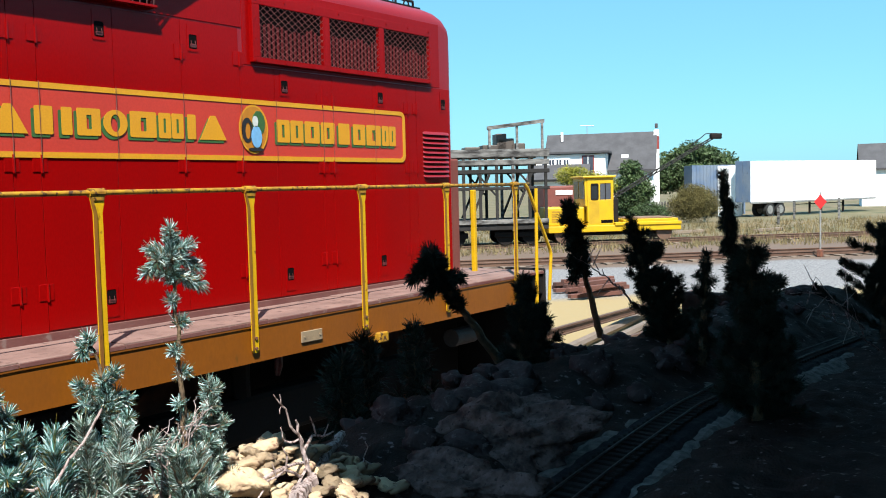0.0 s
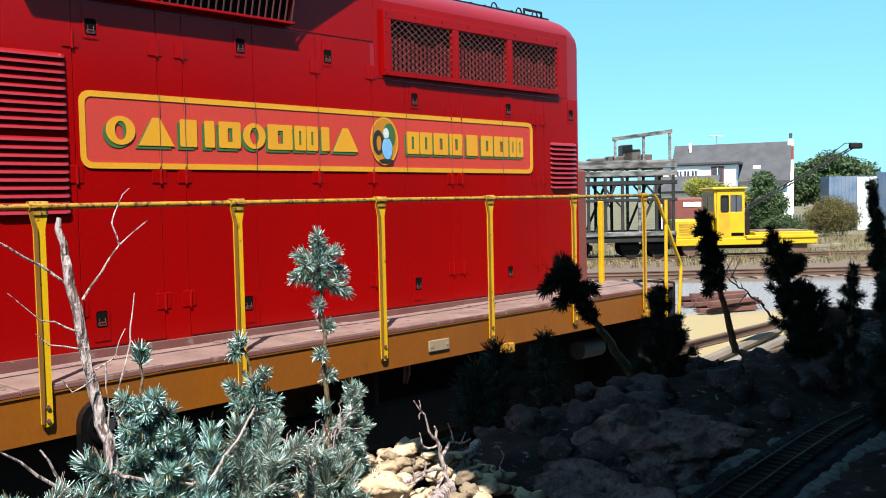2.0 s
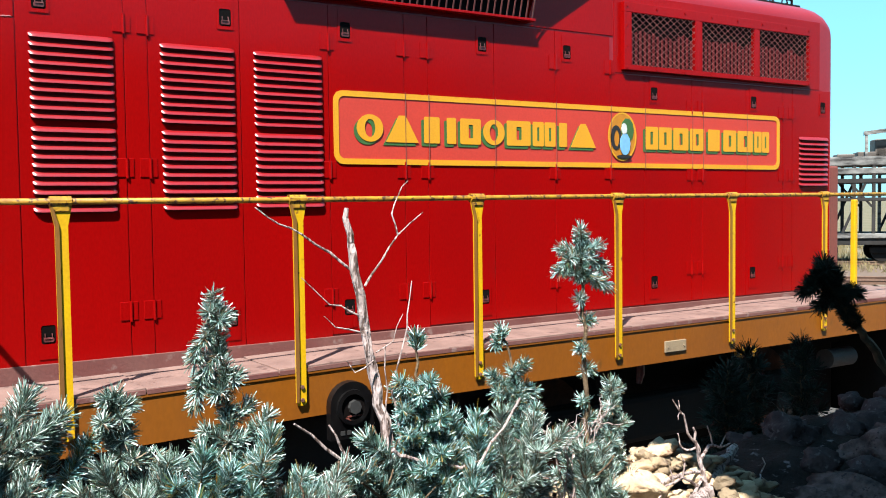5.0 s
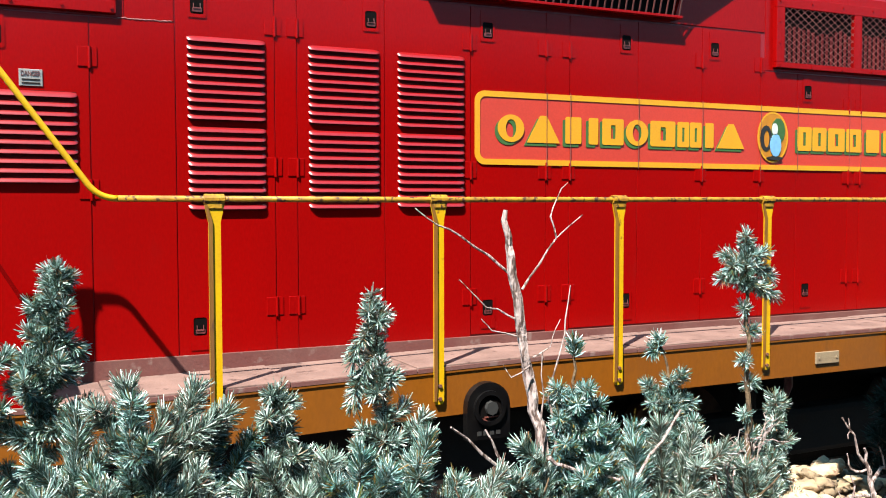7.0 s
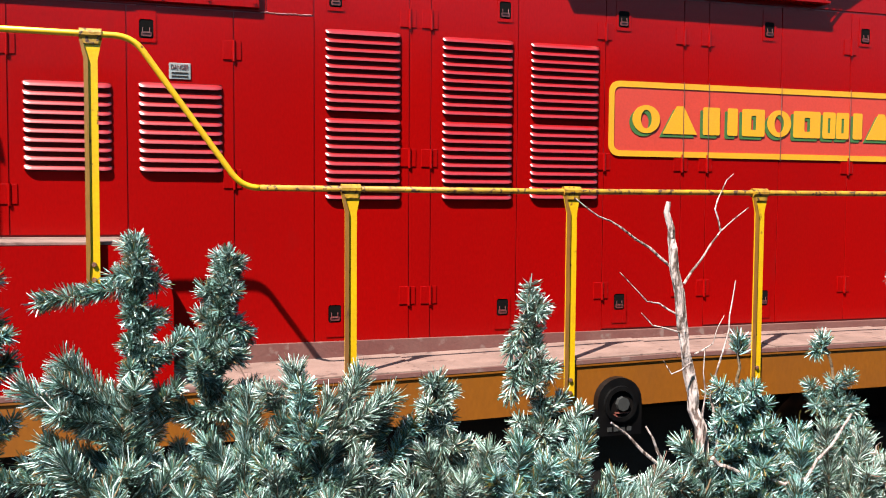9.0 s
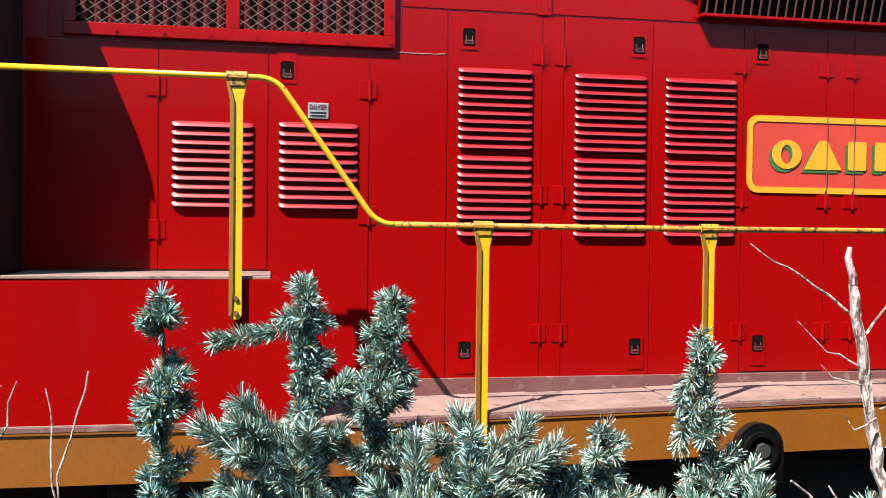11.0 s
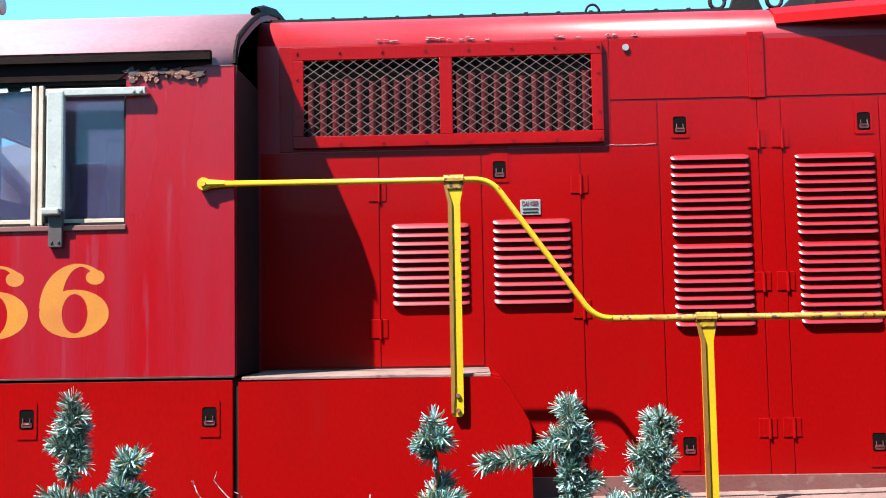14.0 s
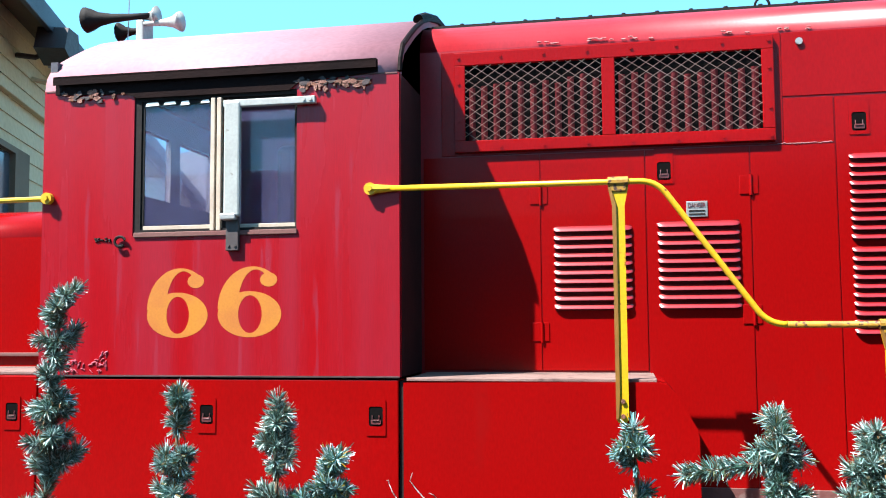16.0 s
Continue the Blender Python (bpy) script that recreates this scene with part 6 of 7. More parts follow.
def bed_height(x, y):
    n = noise.noise(Vector((x * 1.3, y * 1.3, 0.3)))
    f = noise.noise(Vector((x * 5, y * 5, 2.1)))
    g = noise.noise(Vector((x * 14, y * 14, 5.1)))
    z = 1.70 + 0.05 * n + 0.03 * f + 0.012 * g
    z -= 0.045 * max(0.0, x - 3.2) + 0.55 * max(0.0, y + 4.0)
    z += 0.035 * abs(noise.noise(Vector((x * 9, y * 9, 7.7)))) * min(1.0, max(0.0, (x - 1.9) / 0.6))
    ridge = math.exp(-((y + 4.15) / 0.32) ** 2) * 0.10 * min(1.0, max(0.0, (x - 1.6) / 0.8))
    cutting = math.exp(-((y + 4.78) / 0.20) ** 2) * 0.06 * min(1.0, max(0.0, (x - 1.2) / 0.6))
    hill = 0.14 * math.exp(-(((x - 6.4) / 1.4) ** 2 + ((y + 4.3) / 0.5) ** 2))
    return z + ridge - cutting + hill


nx, ny = 300, 90
bx0, bx1, by0, by1 = -2.6, 7.4, -5.55, -3.15
verts, faces = [], []
for j in range(ny + 1):
    for i in range(nx + 1):
        x, y = bx0 + (bx1 - bx0) * i / nx, by0 + (by1 - by0) * j / ny
        edge = min(1.0, (by1 - y) / 0.12)
        verts.append((x, y, bed_height(x, y) - 0.12 * (1 - edge) ** 2))
for j in range(ny):
    for i in range(nx):
        k = j * (nx + 1) + i
        faces.append((k, k + 1, k + nx + 2, k + nx + 1))
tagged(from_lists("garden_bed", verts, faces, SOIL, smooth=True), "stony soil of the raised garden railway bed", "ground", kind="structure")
wall_t = thing("bed_wall", (2.4, -4.3, 0), "dry stone wall holding up the garden bed", "wall", kind="structure")
part("bed_core", cube(bx0, bx1, by0, by1 - 0.1, -0.05, 1.1), SOIL, wall_t)
for y in (by0 - 0.03, by1 + 0.03):
    for row in range(7):
        x = bx0
        rng = random.Random(row * 7 + int(y * 10))
        while x < bx1:
            w = rng.uniform(0.25, 0.55)
            x1 = min(bx1, x + w)
            if row > 4 and y > -4:
                x += w
                continue
            part("stone", cube(x + 0.008, x1 - 0.008, y - 0.07, y + 0.07, row * 0.235 - 0.02, row * 0.235 + 0.205, 0.03), SOIL, wall_t)
            x += w
for x in (bx0 - 0.03, bx1 + 0.03):
    part("end_wall", cube(x - 0.06, x + 0.06, by0 - 0.1, by1 + 0.1, -0.05, 1.62, 0.03), SOIL, wall_t)

# viewing deck, with an unseen depot and canopy added to shape the light
PLANK = mat("deck_plank", (0.06, 0.045, 0.033), (0.045, 0.033, 0.024), rough=0.85, coarse=2, fine=30, bump=0.4, per_object=0.25)
deck = thing("viewing_deck", (1, -6.8, 0.9), "weathered plank viewing deck", "deck", kind="structure")
for k in range(18):
    y = -8.4 + k * 0.152
    part("plank", cube(-7, 9, y + 0.004, y + 0.148, 0.86, 0.90, 0.004), PLANK, deck)
for x in (-6.5, -2.5, 1.5, 5.5, 8.5):
    part("joist", cube(x - 0.08, x + 0.08, -8.4, -5.7, -0.05, 0.86), PLANK, deck)
DEPOT = mat("depot_siding", (0.05, 0.028, 0.02), (0.04, 0.022, 0.016), rough=0.8, coarse=1, fine=20, bump=0.2)
# Out of view; gives the red paint and glass something dark to reflect
depot = thing("unseen_depot", (1, -12, 0), "unseen brown depot building added to darken reflections in the paint", "building", kind="structure")
part("wall", cube(0.6, 9.5, -14, -8.5, 0, 4.8), DEPOT, depot)
part("roof", slab(bmesh.new(), [(0.2, 4.8), (9.9, 4.8), (9.9, 5.0), (0.2, 5.0)], -14.5, -8.4), SHINGLE, depot)
part("wall", cube(9.52, 24, -16, -10.5, 0, 5.2), DEPOT, depot)
part("roof", slab(bmesh.new(), [(9.6, 5.2), (24.4, 5.2), (24.4, 5.4), (9.6, 5.4)], -16.5, -10.2), SHINGLE, depot)
part("wall", cube(-22, 0.58, -20, -13.5, 0, 5.4), DEPOT, depot)
part("roof", slab(bmesh.new(), [(-22.4, 5.4), (0.9, 5.4), (0.9, 5.6), (-22.4, 5.6)], -20.5, -13.2), SHINGLE, depot)
# Canopy is never in view; its edges are set by where shade falls
CANOPY_X0, CANOPY_X1, CANOPY_Y0, CANOPY_Y1, CANOPY_Z = 0.43, 6.5, -8.45, -3.45, 4.2
canopy = thing("canopy", (3.5, -6, 4.45), "dark boarded canopy, unseen and added to shade the bed", "canopy", kind="structure")
for k in range(24):
    w = (CANOPY_Y1 - CANOPY_Y0) / 24
    y = CANOPY_Y0 + k * w
    part("board", cube(CANOPY_X0, CANOPY_X1, y, y + w, CANOPY_Z, CANOPY_Z + 0.03), DEPOT, canopy)
for k in range(6):
    x = CANOPY_X0 + 0.1 + k * (CANOPY_X1 - CANOPY_X0 - 0.2) / 5
    part("rafter", cube(x - 0.04, x + 0.04, CANOPY_Y0, CANOPY_Y1 - 0.05, CANOPY_Z - 0.14, CANOPY_Z - 0.002), DEPOT, canopy)

# unseen boarded end, added under the canopy to keep skylight off the bed
screen = thing("skylight_screen", (6.6, -6.8, 0.9), "unseen dark boarded wall added to block skylight", "wall", kind="structure")
for k in range(16):
    y = -8.45 + k * 0.19
    part("board", cube(6.5, 6.53, y, y + 0.186, 0.9, 4.2), DEPOT, screen)

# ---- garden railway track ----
# Ties, rails and ballast are toned down to sink into the shade
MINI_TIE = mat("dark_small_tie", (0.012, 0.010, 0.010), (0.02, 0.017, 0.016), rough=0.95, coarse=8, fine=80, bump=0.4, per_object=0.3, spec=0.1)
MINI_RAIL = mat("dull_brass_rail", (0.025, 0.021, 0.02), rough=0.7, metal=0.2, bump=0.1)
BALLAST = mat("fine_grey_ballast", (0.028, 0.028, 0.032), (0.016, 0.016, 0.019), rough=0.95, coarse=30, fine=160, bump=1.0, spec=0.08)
PALE_GRAVEL = mat("pale_grit", (0.16, 0.148, 0.14), (0.06, 0.055, 0.052), rough=0.95, coarse=30, fine=150, bump=1.0)
mini = thing("garden_railway_track", (3, -4.8, 1.7), "small-gauge garden railway track on grey ballast", "track")


def mini_line(s):
    return Vector((1.2 + s * 5.4, -4.96 + 0.30 * s + 0.10 * math.sin(s * 4), 1.70 - 0.045 * max(0.0, 1.2 + s * 5.4 - 3.2)))


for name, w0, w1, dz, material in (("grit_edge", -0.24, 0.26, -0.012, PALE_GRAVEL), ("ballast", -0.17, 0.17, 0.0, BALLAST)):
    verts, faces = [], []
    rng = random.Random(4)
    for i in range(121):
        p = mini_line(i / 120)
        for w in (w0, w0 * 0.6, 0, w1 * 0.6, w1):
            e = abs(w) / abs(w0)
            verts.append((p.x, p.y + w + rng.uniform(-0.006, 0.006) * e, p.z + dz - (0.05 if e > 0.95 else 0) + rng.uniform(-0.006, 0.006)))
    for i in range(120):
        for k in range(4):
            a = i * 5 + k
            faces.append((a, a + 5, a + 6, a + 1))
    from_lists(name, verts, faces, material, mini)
for off in (-0.0225, 0.0225):
    part("rail", tube(bmesh.new(), [mini_line(i / 60) + Vector((0, off * 1.6, 0.020)) for i in range(61)], 0.004, 5), MINI_RAIL, mini)
me = bpy.data.meshes.new("tie")
bm = cube(-0.012, 0.012, -0.065, 0.065, 0.0, 0.014, 0.002)
bm.to_mesh(me)
bm.free()
me.materials.append(MINI_TIE)
for i in range(120):
    p = mini_line(i / 120)
    piece("tie", me, mini, Matrix.Translation(p))

# ---- stones ----
STONE = mat("tan_river_stone", (0.38, 0.29, 0.18), (0.20, 0.14, 0.09), rough=0.85, coarse=12, fine=80, bump=0.6, per_object=0.55, stain=(0.10, 0.055, 0.035), stain_at=0.57)
# Boulder colour carries part of the shade they lie in
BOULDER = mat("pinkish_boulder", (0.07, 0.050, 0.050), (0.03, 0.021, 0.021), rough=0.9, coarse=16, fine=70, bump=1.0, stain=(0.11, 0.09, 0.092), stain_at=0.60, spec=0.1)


def stone(base, size, seed, material, label, sharp=0.35, detail=3):
    """A rounded, uneven stone."""
    bm = bmesh.new()
    bmesh.ops.create_icosphere(bm, subdivisions=detail, radius=1.0)
    rng = random.Random(seed)
    turn = Euler((rng.uniform(-0.4, 0.4), rng.uniform(-0.4, 0.4), rng.uniform(0, 6))).to_matrix()
    for v in bm.verts:
        d = v.co.normalized()
        n = noise.noise(d * 1.3 + Vector((seed, 0, 0))) * sharp + noise.noise(d * 4 + Vector((0, seed, 0))) * sharp * 0.35 + noise.noise(d * 11 + Vector((0, 0, seed))) * sharp * 0.12
        if detail > 3:
            n += noise.noise(d * 26 + Vector((seed, 0, 3))) * sharp * 0.07 + abs(noise.noise(d * 7 + Vector((2, 0, seed)))) * sharp * 0.2
        v.co = turn @ Vector((d.x * size[0], d.y * size[1], d.z * size[2])) * (1 + n)
    low = min(v.co.z for v in bm.verts)
    bmesh.ops.translate(bm, vec=(0, 0, -low * 0.55), verts=bm.verts[:])
    for f in bm.faces:
        f.smooth = True
    me = bpy.data.meshes.new("stone")
    bm.to_mesh(me)
    bm.free()
    me.materials.append(material)
    ob = new("stone", me)
    ob.matrix_basis = Matrix.Translation(base)
    return tagged(ob, label, "stone", "stones in the garden bed")


ROCK = mat("pale_pinkish_rock", (0.152, 0.100, 0.092), (0.040, 0.026, 0.024), rough=0.9, coarse=24, fine=90, bump=1.0, stain=(0.045, 0.03, 0.03), stain_at=0.60, spec=0.15)
for k, (x, y, z, sx, sy, sz) in enumerate(((2.42, -4.40, 1.62, 0.26, 0.15, 0.10), (2.05, -4.56, 1.64, 0.22, 0.10, 0.07), (2.75, -4.20, 1.62, 0.16, 0.12, 0.10))):
    stone((x, y, z), (sx, sy, sz), 400 + k, ROCK, "broad pale pinkish rock in the shaded bed", 0.75, 5)
rng = random.Random(21)
for k in range(210):
    x = rng.uniform(1.28, 1.90)
    y = -4.28 + rng.uniform(-0.20, 0.28)
    s = rng.uniform(0.011, 0.028)
    mound = 0.15 * math.exp(-((x - 1.58) / 0.26) ** 2 - ((y + 4.22) / 0.22) ** 2)
    stone((x, y, bed_height(x, y) + mound * rng.uniform(0.7, 1.0)), (s * rng.uniform(1.0, 1.7), s * rng.uniform(0.8, 1.2), s * rng.uniform(0.45, 0.7)), k, STONE, "rounded tan river stone on the garden bed", 0.55)
stone((1.47, -4.30, bed_height(1.47, -4.30) + 0.085), (0.11, 0.08, 0.035), 200, STONE, "flat pale stone slab among river stones", 0.3, 4)
stone((1.60, -4.22, bed_height(1.60, -4.22) + 0.10), (0.07, 0.05, 0.028), 201, STONE, "flat pale stone slab among river stones", 0.6)
stone((1.38, -4.28, bed_height(1.38, -4.28) + 0.03), (0.08, 0.06, 0.03), 202, STONE, "flat pale stone slab among river stones", 0.6)
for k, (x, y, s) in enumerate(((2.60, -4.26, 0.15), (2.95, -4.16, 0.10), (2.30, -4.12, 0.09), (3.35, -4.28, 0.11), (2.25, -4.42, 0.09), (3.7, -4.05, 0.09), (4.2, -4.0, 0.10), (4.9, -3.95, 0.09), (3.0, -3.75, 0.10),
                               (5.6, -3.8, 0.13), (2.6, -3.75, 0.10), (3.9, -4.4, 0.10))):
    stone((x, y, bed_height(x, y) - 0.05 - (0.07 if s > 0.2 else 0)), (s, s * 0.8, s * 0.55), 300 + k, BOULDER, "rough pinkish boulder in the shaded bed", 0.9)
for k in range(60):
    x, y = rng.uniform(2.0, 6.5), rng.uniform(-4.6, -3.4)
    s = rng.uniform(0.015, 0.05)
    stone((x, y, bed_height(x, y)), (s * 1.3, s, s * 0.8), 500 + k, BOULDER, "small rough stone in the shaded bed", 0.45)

# ---- small artificial firs ----


def needle_material(name, shades, rough):
    """Each needle takes its own shade."""
    m = bpy.data.materials.new(name)
    m.use_nodes = True
    nt = m.node_tree
    b = nt.nodes["Principled BSDF"]
    ramp = nt.nodes.new("ShaderNodeValToRGB")
    ramp.color_ramp.interpolation = "LINEAR"
    while len(ramp.color_ramp.elements) < len(shades):
        ramp.color_ramp.elements.new(0.5)
    for e, (at, col) in zip(ramp.color_ramp.elements, shades):
        e.position, e.color = at, (*col, 1)
    nt.links.new(nt.nodes.new("ShaderNodeNewGeometry").outputs["Random Per Island"], ramp.inputs[0])
    info = nt.nodes.new("ShaderNodeObjectInfo")
    hsv = nt.nodes.new("ShaderNodeHueSaturation")
    for socket, low, high in (("Hue", 0.46, 0.525), ("Saturation", 0.75, 1.3)):
        span = nt.nodes.new("ShaderNodeMapRange")
        span.inputs["To Min"].default_value, span.inputs["To Max"].default_value = low, high
        nt.links.new(info.outputs["Random"], span.inputs["Value"])
        nt.links.new(span.outputs[0], hsv.inputs[socket])
    nt.links.new(ramp.outputs[0], hsv.inputs["Color"])
    nt.links.new(hsv.outputs[0], b.inputs["Base Color"])
    b.inputs["Roughness"].default_value = rough
    b.inputs["Specular IOR Level"].default_value = 0.6
    return m


NEEDLE = needle_material("frosted_fir_needle", ((0.0, (0.24, 0.13, 0.055)), (0.07, (0.14, 0.12, 0.045)), (0.18, (0.022, 0.055, 0.028)), (0.50, (0.060, 0.130, 0.110)), (0.76, (0.22, 0.38, 0.375)), (1.0, (0.66, 0.76, 0.76))), 0.32)
# Darker copy of the needle colour, standing in for shade under the canopy
NEEDLE_SHADED = mat("shade_toned_needle", (0.009, 0.019, 0.013), (0.013, 0.027, 0.021), rough=0.6, spec=0.2, coarse=9, fine=90, bump=0.0, island=0.5)
FIR_BARK = mat("wrapped_fir_stem", (0.13, 0.085, 0.045), (0.08, 0.053, 0.032), rough=0.9, coarse=30, fine=120, bump=0.6)
BLEACHED = mat("bleached_twig", (0.43, 0.355, 0.34), (0.24, 0.185, 0.175), rough=0.85, coarse=34, fine=140, bump=1.0, stain=(0.10, 0.065, 0.055), stain_at=0.53, stretch=(1, 1, 0.3))


def needles(stems, length, per_m, seed, thick=0.0010, tuft=True, sweep=(35, 105)):
    """Blunt flat needles round each stem, leaning forward, with a tuft at the tip; as vertices and faces."""
    rng = np.random.default_rng(seed)
    blocks = []
    for pts, scale in stems:
        p = np.array([tuple(q) for q in pts], float)
        seg = np.linalg.norm(np.diff(p, axis=0), axis=1)
        total = seg.sum()
        n = max(6, int(per_m * total))
        s = np.sort(rng.random(n)) * total
        if tuft:
            s = np.concatenate([s, total * (1 - 0.10 * rng.random(int(22 * scale + 6)))])
        cum = np.concatenate([[0], np.cumsum(seg)])
        idx = np.clip(np.searchsorted(cum, s) - 1, 0, len(seg) - 1)
        f = ((s - cum[idx]) / seg[idx])[:, None]
        base = p[idx] * (1 - f) + p[idx + 1] * f
        way = (p[idx + 1] - p[idx]) / seg[idx][:, None]
        rnd = rng.normal(size=(len(s), 3))
        perp = rnd - way * (rnd * way).sum(1)[:, None]
        perp /= np.linalg.norm(perp, axis=1)[:, None]
        # whorls: the lean changes in slow waves along the stem
        wave = np.sin(s * 95 + rng.uniform(0, 6)) * 0.5 + 0.5
        a = np.radians(sweep[0] + (sweep[1] - sweep[0]) * np.clip(0.55 * wave + 0.45 * rng.random(len(s)), 0, 1))
        if tuft:
            a[n:] = np.radians(rng.uniform(6, 72, len(s) - n))
        d = way * np.cos(a)[:, None] + perp * np.sin(a)[:, None]
        ln = (length * scale * (0.72 + 0.45 * rng.random(len(s))))[:, None]
        mid = base + d * ln * 0.55
        tip = base + d * ln + way * ln * rng.uniform(0.0, 0.22, (len(s), 1)) + np.array([0, 0, 0.08]) * ln * rng.normal(size=(len(s), 1))
        side = np.cross(d, rng.normal(size=(len(s), 3)))
        side /= np.linalg.norm(side, axis=1)[:, None]
        flat = np.cross(d, side) * thick * 0.28
        wide = side * thick
        blocks.append(np.stack([base + wide * 0.7, base - wide * 0.7, base + flat,
                                mid + wide, mid - wide, mid + flat * 1.4,
                                tip + wide * 0.72, tip - wide * 0.72, tip + flat], axis=1))
    v = np.concatenate(blocks)
    k = np.arange(len(v))[:, None] * 9
    quads = np.array([(0, 1, 4, 3), (1, 2, 5, 4), (2, 0, 3, 5), (3, 4, 7, 6), (4, 5, 8, 7), (5, 3, 6, 8)])
    return v.reshape(-1, 3), (k[:, :, None] + quads[None]).reshape(-1, 4)


def bent(a, b, sag, n=6, wobble=0.0, rng=None):
    a, b, sag = Vector(a), Vector(b), Vector(sag)
    out = []
    for i in range(n + 1):
        f = i / n
        p = a.lerp(b, f) + sag * (4 * f * (1 - f))
        if wobble and 0 < i < n:
            p += Vector((rng.uniform(-1, 1), rng.uniform(-1, 1), rng.uniform(-1, 1))) * wobble
        out.append(p)
    return out


def model_fir(tip, base, seed, branches=(), twigs=10, reach=0.10, per_m=5900, length=0.022, bare=(), dark=None, label="", sag=(0.0, 0.0, 0.0), trunk_r=0.007, up=0.55, low=0.05, sweep=(35, 105), high=0.92, tufts=()):
    """A little fir: a wrapped stem with needles save on the bare stretches, given branches, then random twigs."""
    rng = random.Random(seed)
    t = thing("model_fir", base, label or "small frosted blue-green artificial fir in the garden bed", "model tree", "model firs")
    stem = bent(base, tip, sag, 24, 0.004, rng)
    bm = bmesh.new()
    tube(bm, stem, [trunk_r * (1 - 0.65 * i / 24) for i in range(25)], 7)
    stems = []
    clothed = [True] * 25
    for a, b in bare:
        for i in range(25):
            if a < i / 24 < b:
                clothed[i] = False
    run = []
    for p, ok in zip(stem, clothed):
        if ok:
            run.append(p)
        elif len(run) > 1:
            stems.append((run, 1.0))
            run = []
        else:
            run = []
    if len(run) > 1:
        stems.append((run, 1.0))
    for f, off, droop in branches:
        i = min(23, int(f * 24))
        a = stem[i].lerp(stem[i + 1], f * 24 - i)
        b = a + Vector(off)
        br = bent(a, b, (0, 0, droop), 5, 0.003, rng)
        tube(bm, br, [0.004, 0.0035, 0.003, 0.003, 0.0025, 0.002], 5)
        stems.append((br, 1.0))
    for k in range(twigs):
        f = low + (high - low) * k / max(1, twigs - 1)
        i = min(23, int(f * 24))
        a = stem[i].lerp(stem[i + 1], f * 24 - i)
        ang = k * 2.4 + rng.uniform(-0.5, 0.5)
        r = reach * (1.15 - 0.85 * f) * rng.uniform(0.75, 1.25)
        b = a + Vector((math.cos(ang) * r, math.sin(ang) * r, r * up * rng.uniform(0.3, 1.4)))
        br = bent(a, b, (0, 0, -0.01), 4, 0.004, rng)
        tube(bm, br, [0.0035, 0.003, 0.0025, 0.002, 0.0015], 5)
        stems.append((br, 0.95))
    # whorls of short twigs: where on the stem, how far out, how much they rise
    for f, r, rise in tufts:
        for k in range(6):
            g = min(0.99, f + rng.uniform(-0.035, 0.02))
            i = min(23, int(g * 24))
            a = stem[i].lerp(stem[i + 1], g * 24 - i)
            ang = k * math.tau / 6 + rng.uniform(-0.5, 0.5)
            q = r * rng.uniform(0.45, 1.3)
            stems.append((bent(a, a + Vector((math.cos(ang) * q, math.sin(ang) * q, q * (rise + rng.uniform(-0.4, 0.5)))), (0, 0, 0.003), 3, 0.001, rng), 0.92))
    part("trunk", bm, FIR_BARK, t)
    v, f = needles(stems, length, per_m, seed, 0.00092 if length < 0.04 else 0.0018, True, sweep)
    from_lists("needles", v, f, dark or NEEDLE, t)
    return t


def ground_at(x, y):
    """The foot of a stem, a little way into the soil."""
    return (x, y, bed_height(x, y) - 0.02)


# sunlit row, from the cab end to the stones
model_fir((-1.509, -4.250, 2.642), ground_at(-1.56, -4.25), 1, [(0.55, (-0.12, 0, -0.04), 0.0), (0.80, (0.025, 0, 0.01), 0), (0.66, (-0.03, 0.0, 0.03), 0), (0.72, (0.03, 0, 0.02), 0)], 12, 0.075, bare=((0.84, 0.88), (0.91, 0.955)), tufts=((0.97, 0.024, 0.5), (0.90, 0.026, -0.3), (0.80, 0.03, 0.2), (0.72, 0.035, 0.0)))
model_fir((-1.289, -4.213, 2.467), ground_at(-1.31, -4.24), 2, [(0.74, (-0.085, 0, -0.02), 0.0), (0.68, (0.045, 0, 0.02), 0), (0.82, (-0.02, 0.0, 0.03), 0), (0.62, (-0.07, 0, 0.0), 0)], 12, 0.075, bare=((0.86, 0.91),), tufts=((0.955, 0.018, 0.6), (0.83, 0.03, 0.1), (0.76, 0.04, -0.3)))
model_fir((-1.099, -4.216, 2.451), ground_at(-1.10, -4.23), 3, [(0.68, (-0.035, 0, 0.03), 0), (0.66, (0.035, 0, 0.03), 0), (0.87, (0.02, 0, 0.02), 0)], 12, 0.07, bare=((0.79, 0.86),), tufts=((0.95, 0.018, 0.6), (0.90, 0.028, 0.0), (0.76, 0.03, 0.2), (0.70, 0.035, 0.0)))
model_fir((-0.973, -4.289, 2.361), ground_at(-1.04, -4.29), 4, [(0.8, (-0.05, 0.0, 0.01), 0), (0.85, (0.035, 0, 0.0), 0), (0.7, (0.05, 0, 0.03), 0)], 11, 0.09, tufts=((0.95, 0.025, 0.5), (0.89, 0.038, 0.2), (0.82, 0.045, 0.0)))
model_fir((-0.474, -4.246, 2.415), ground_at(-0.46, -4.22), 5, [(0.74, (-0.03, 0, 0.02), 0), (0.74, (0.035, 0, 0.025), 0), (0.58, (-0.03, 0.0, 0.02), 0)], 13, 0.065, bare=((0.82, 0.92),), tufts=((0.96, 0.026, 0.3), (0.80, 0.034, 0.2), (0.75, 0.036, 0.0)))
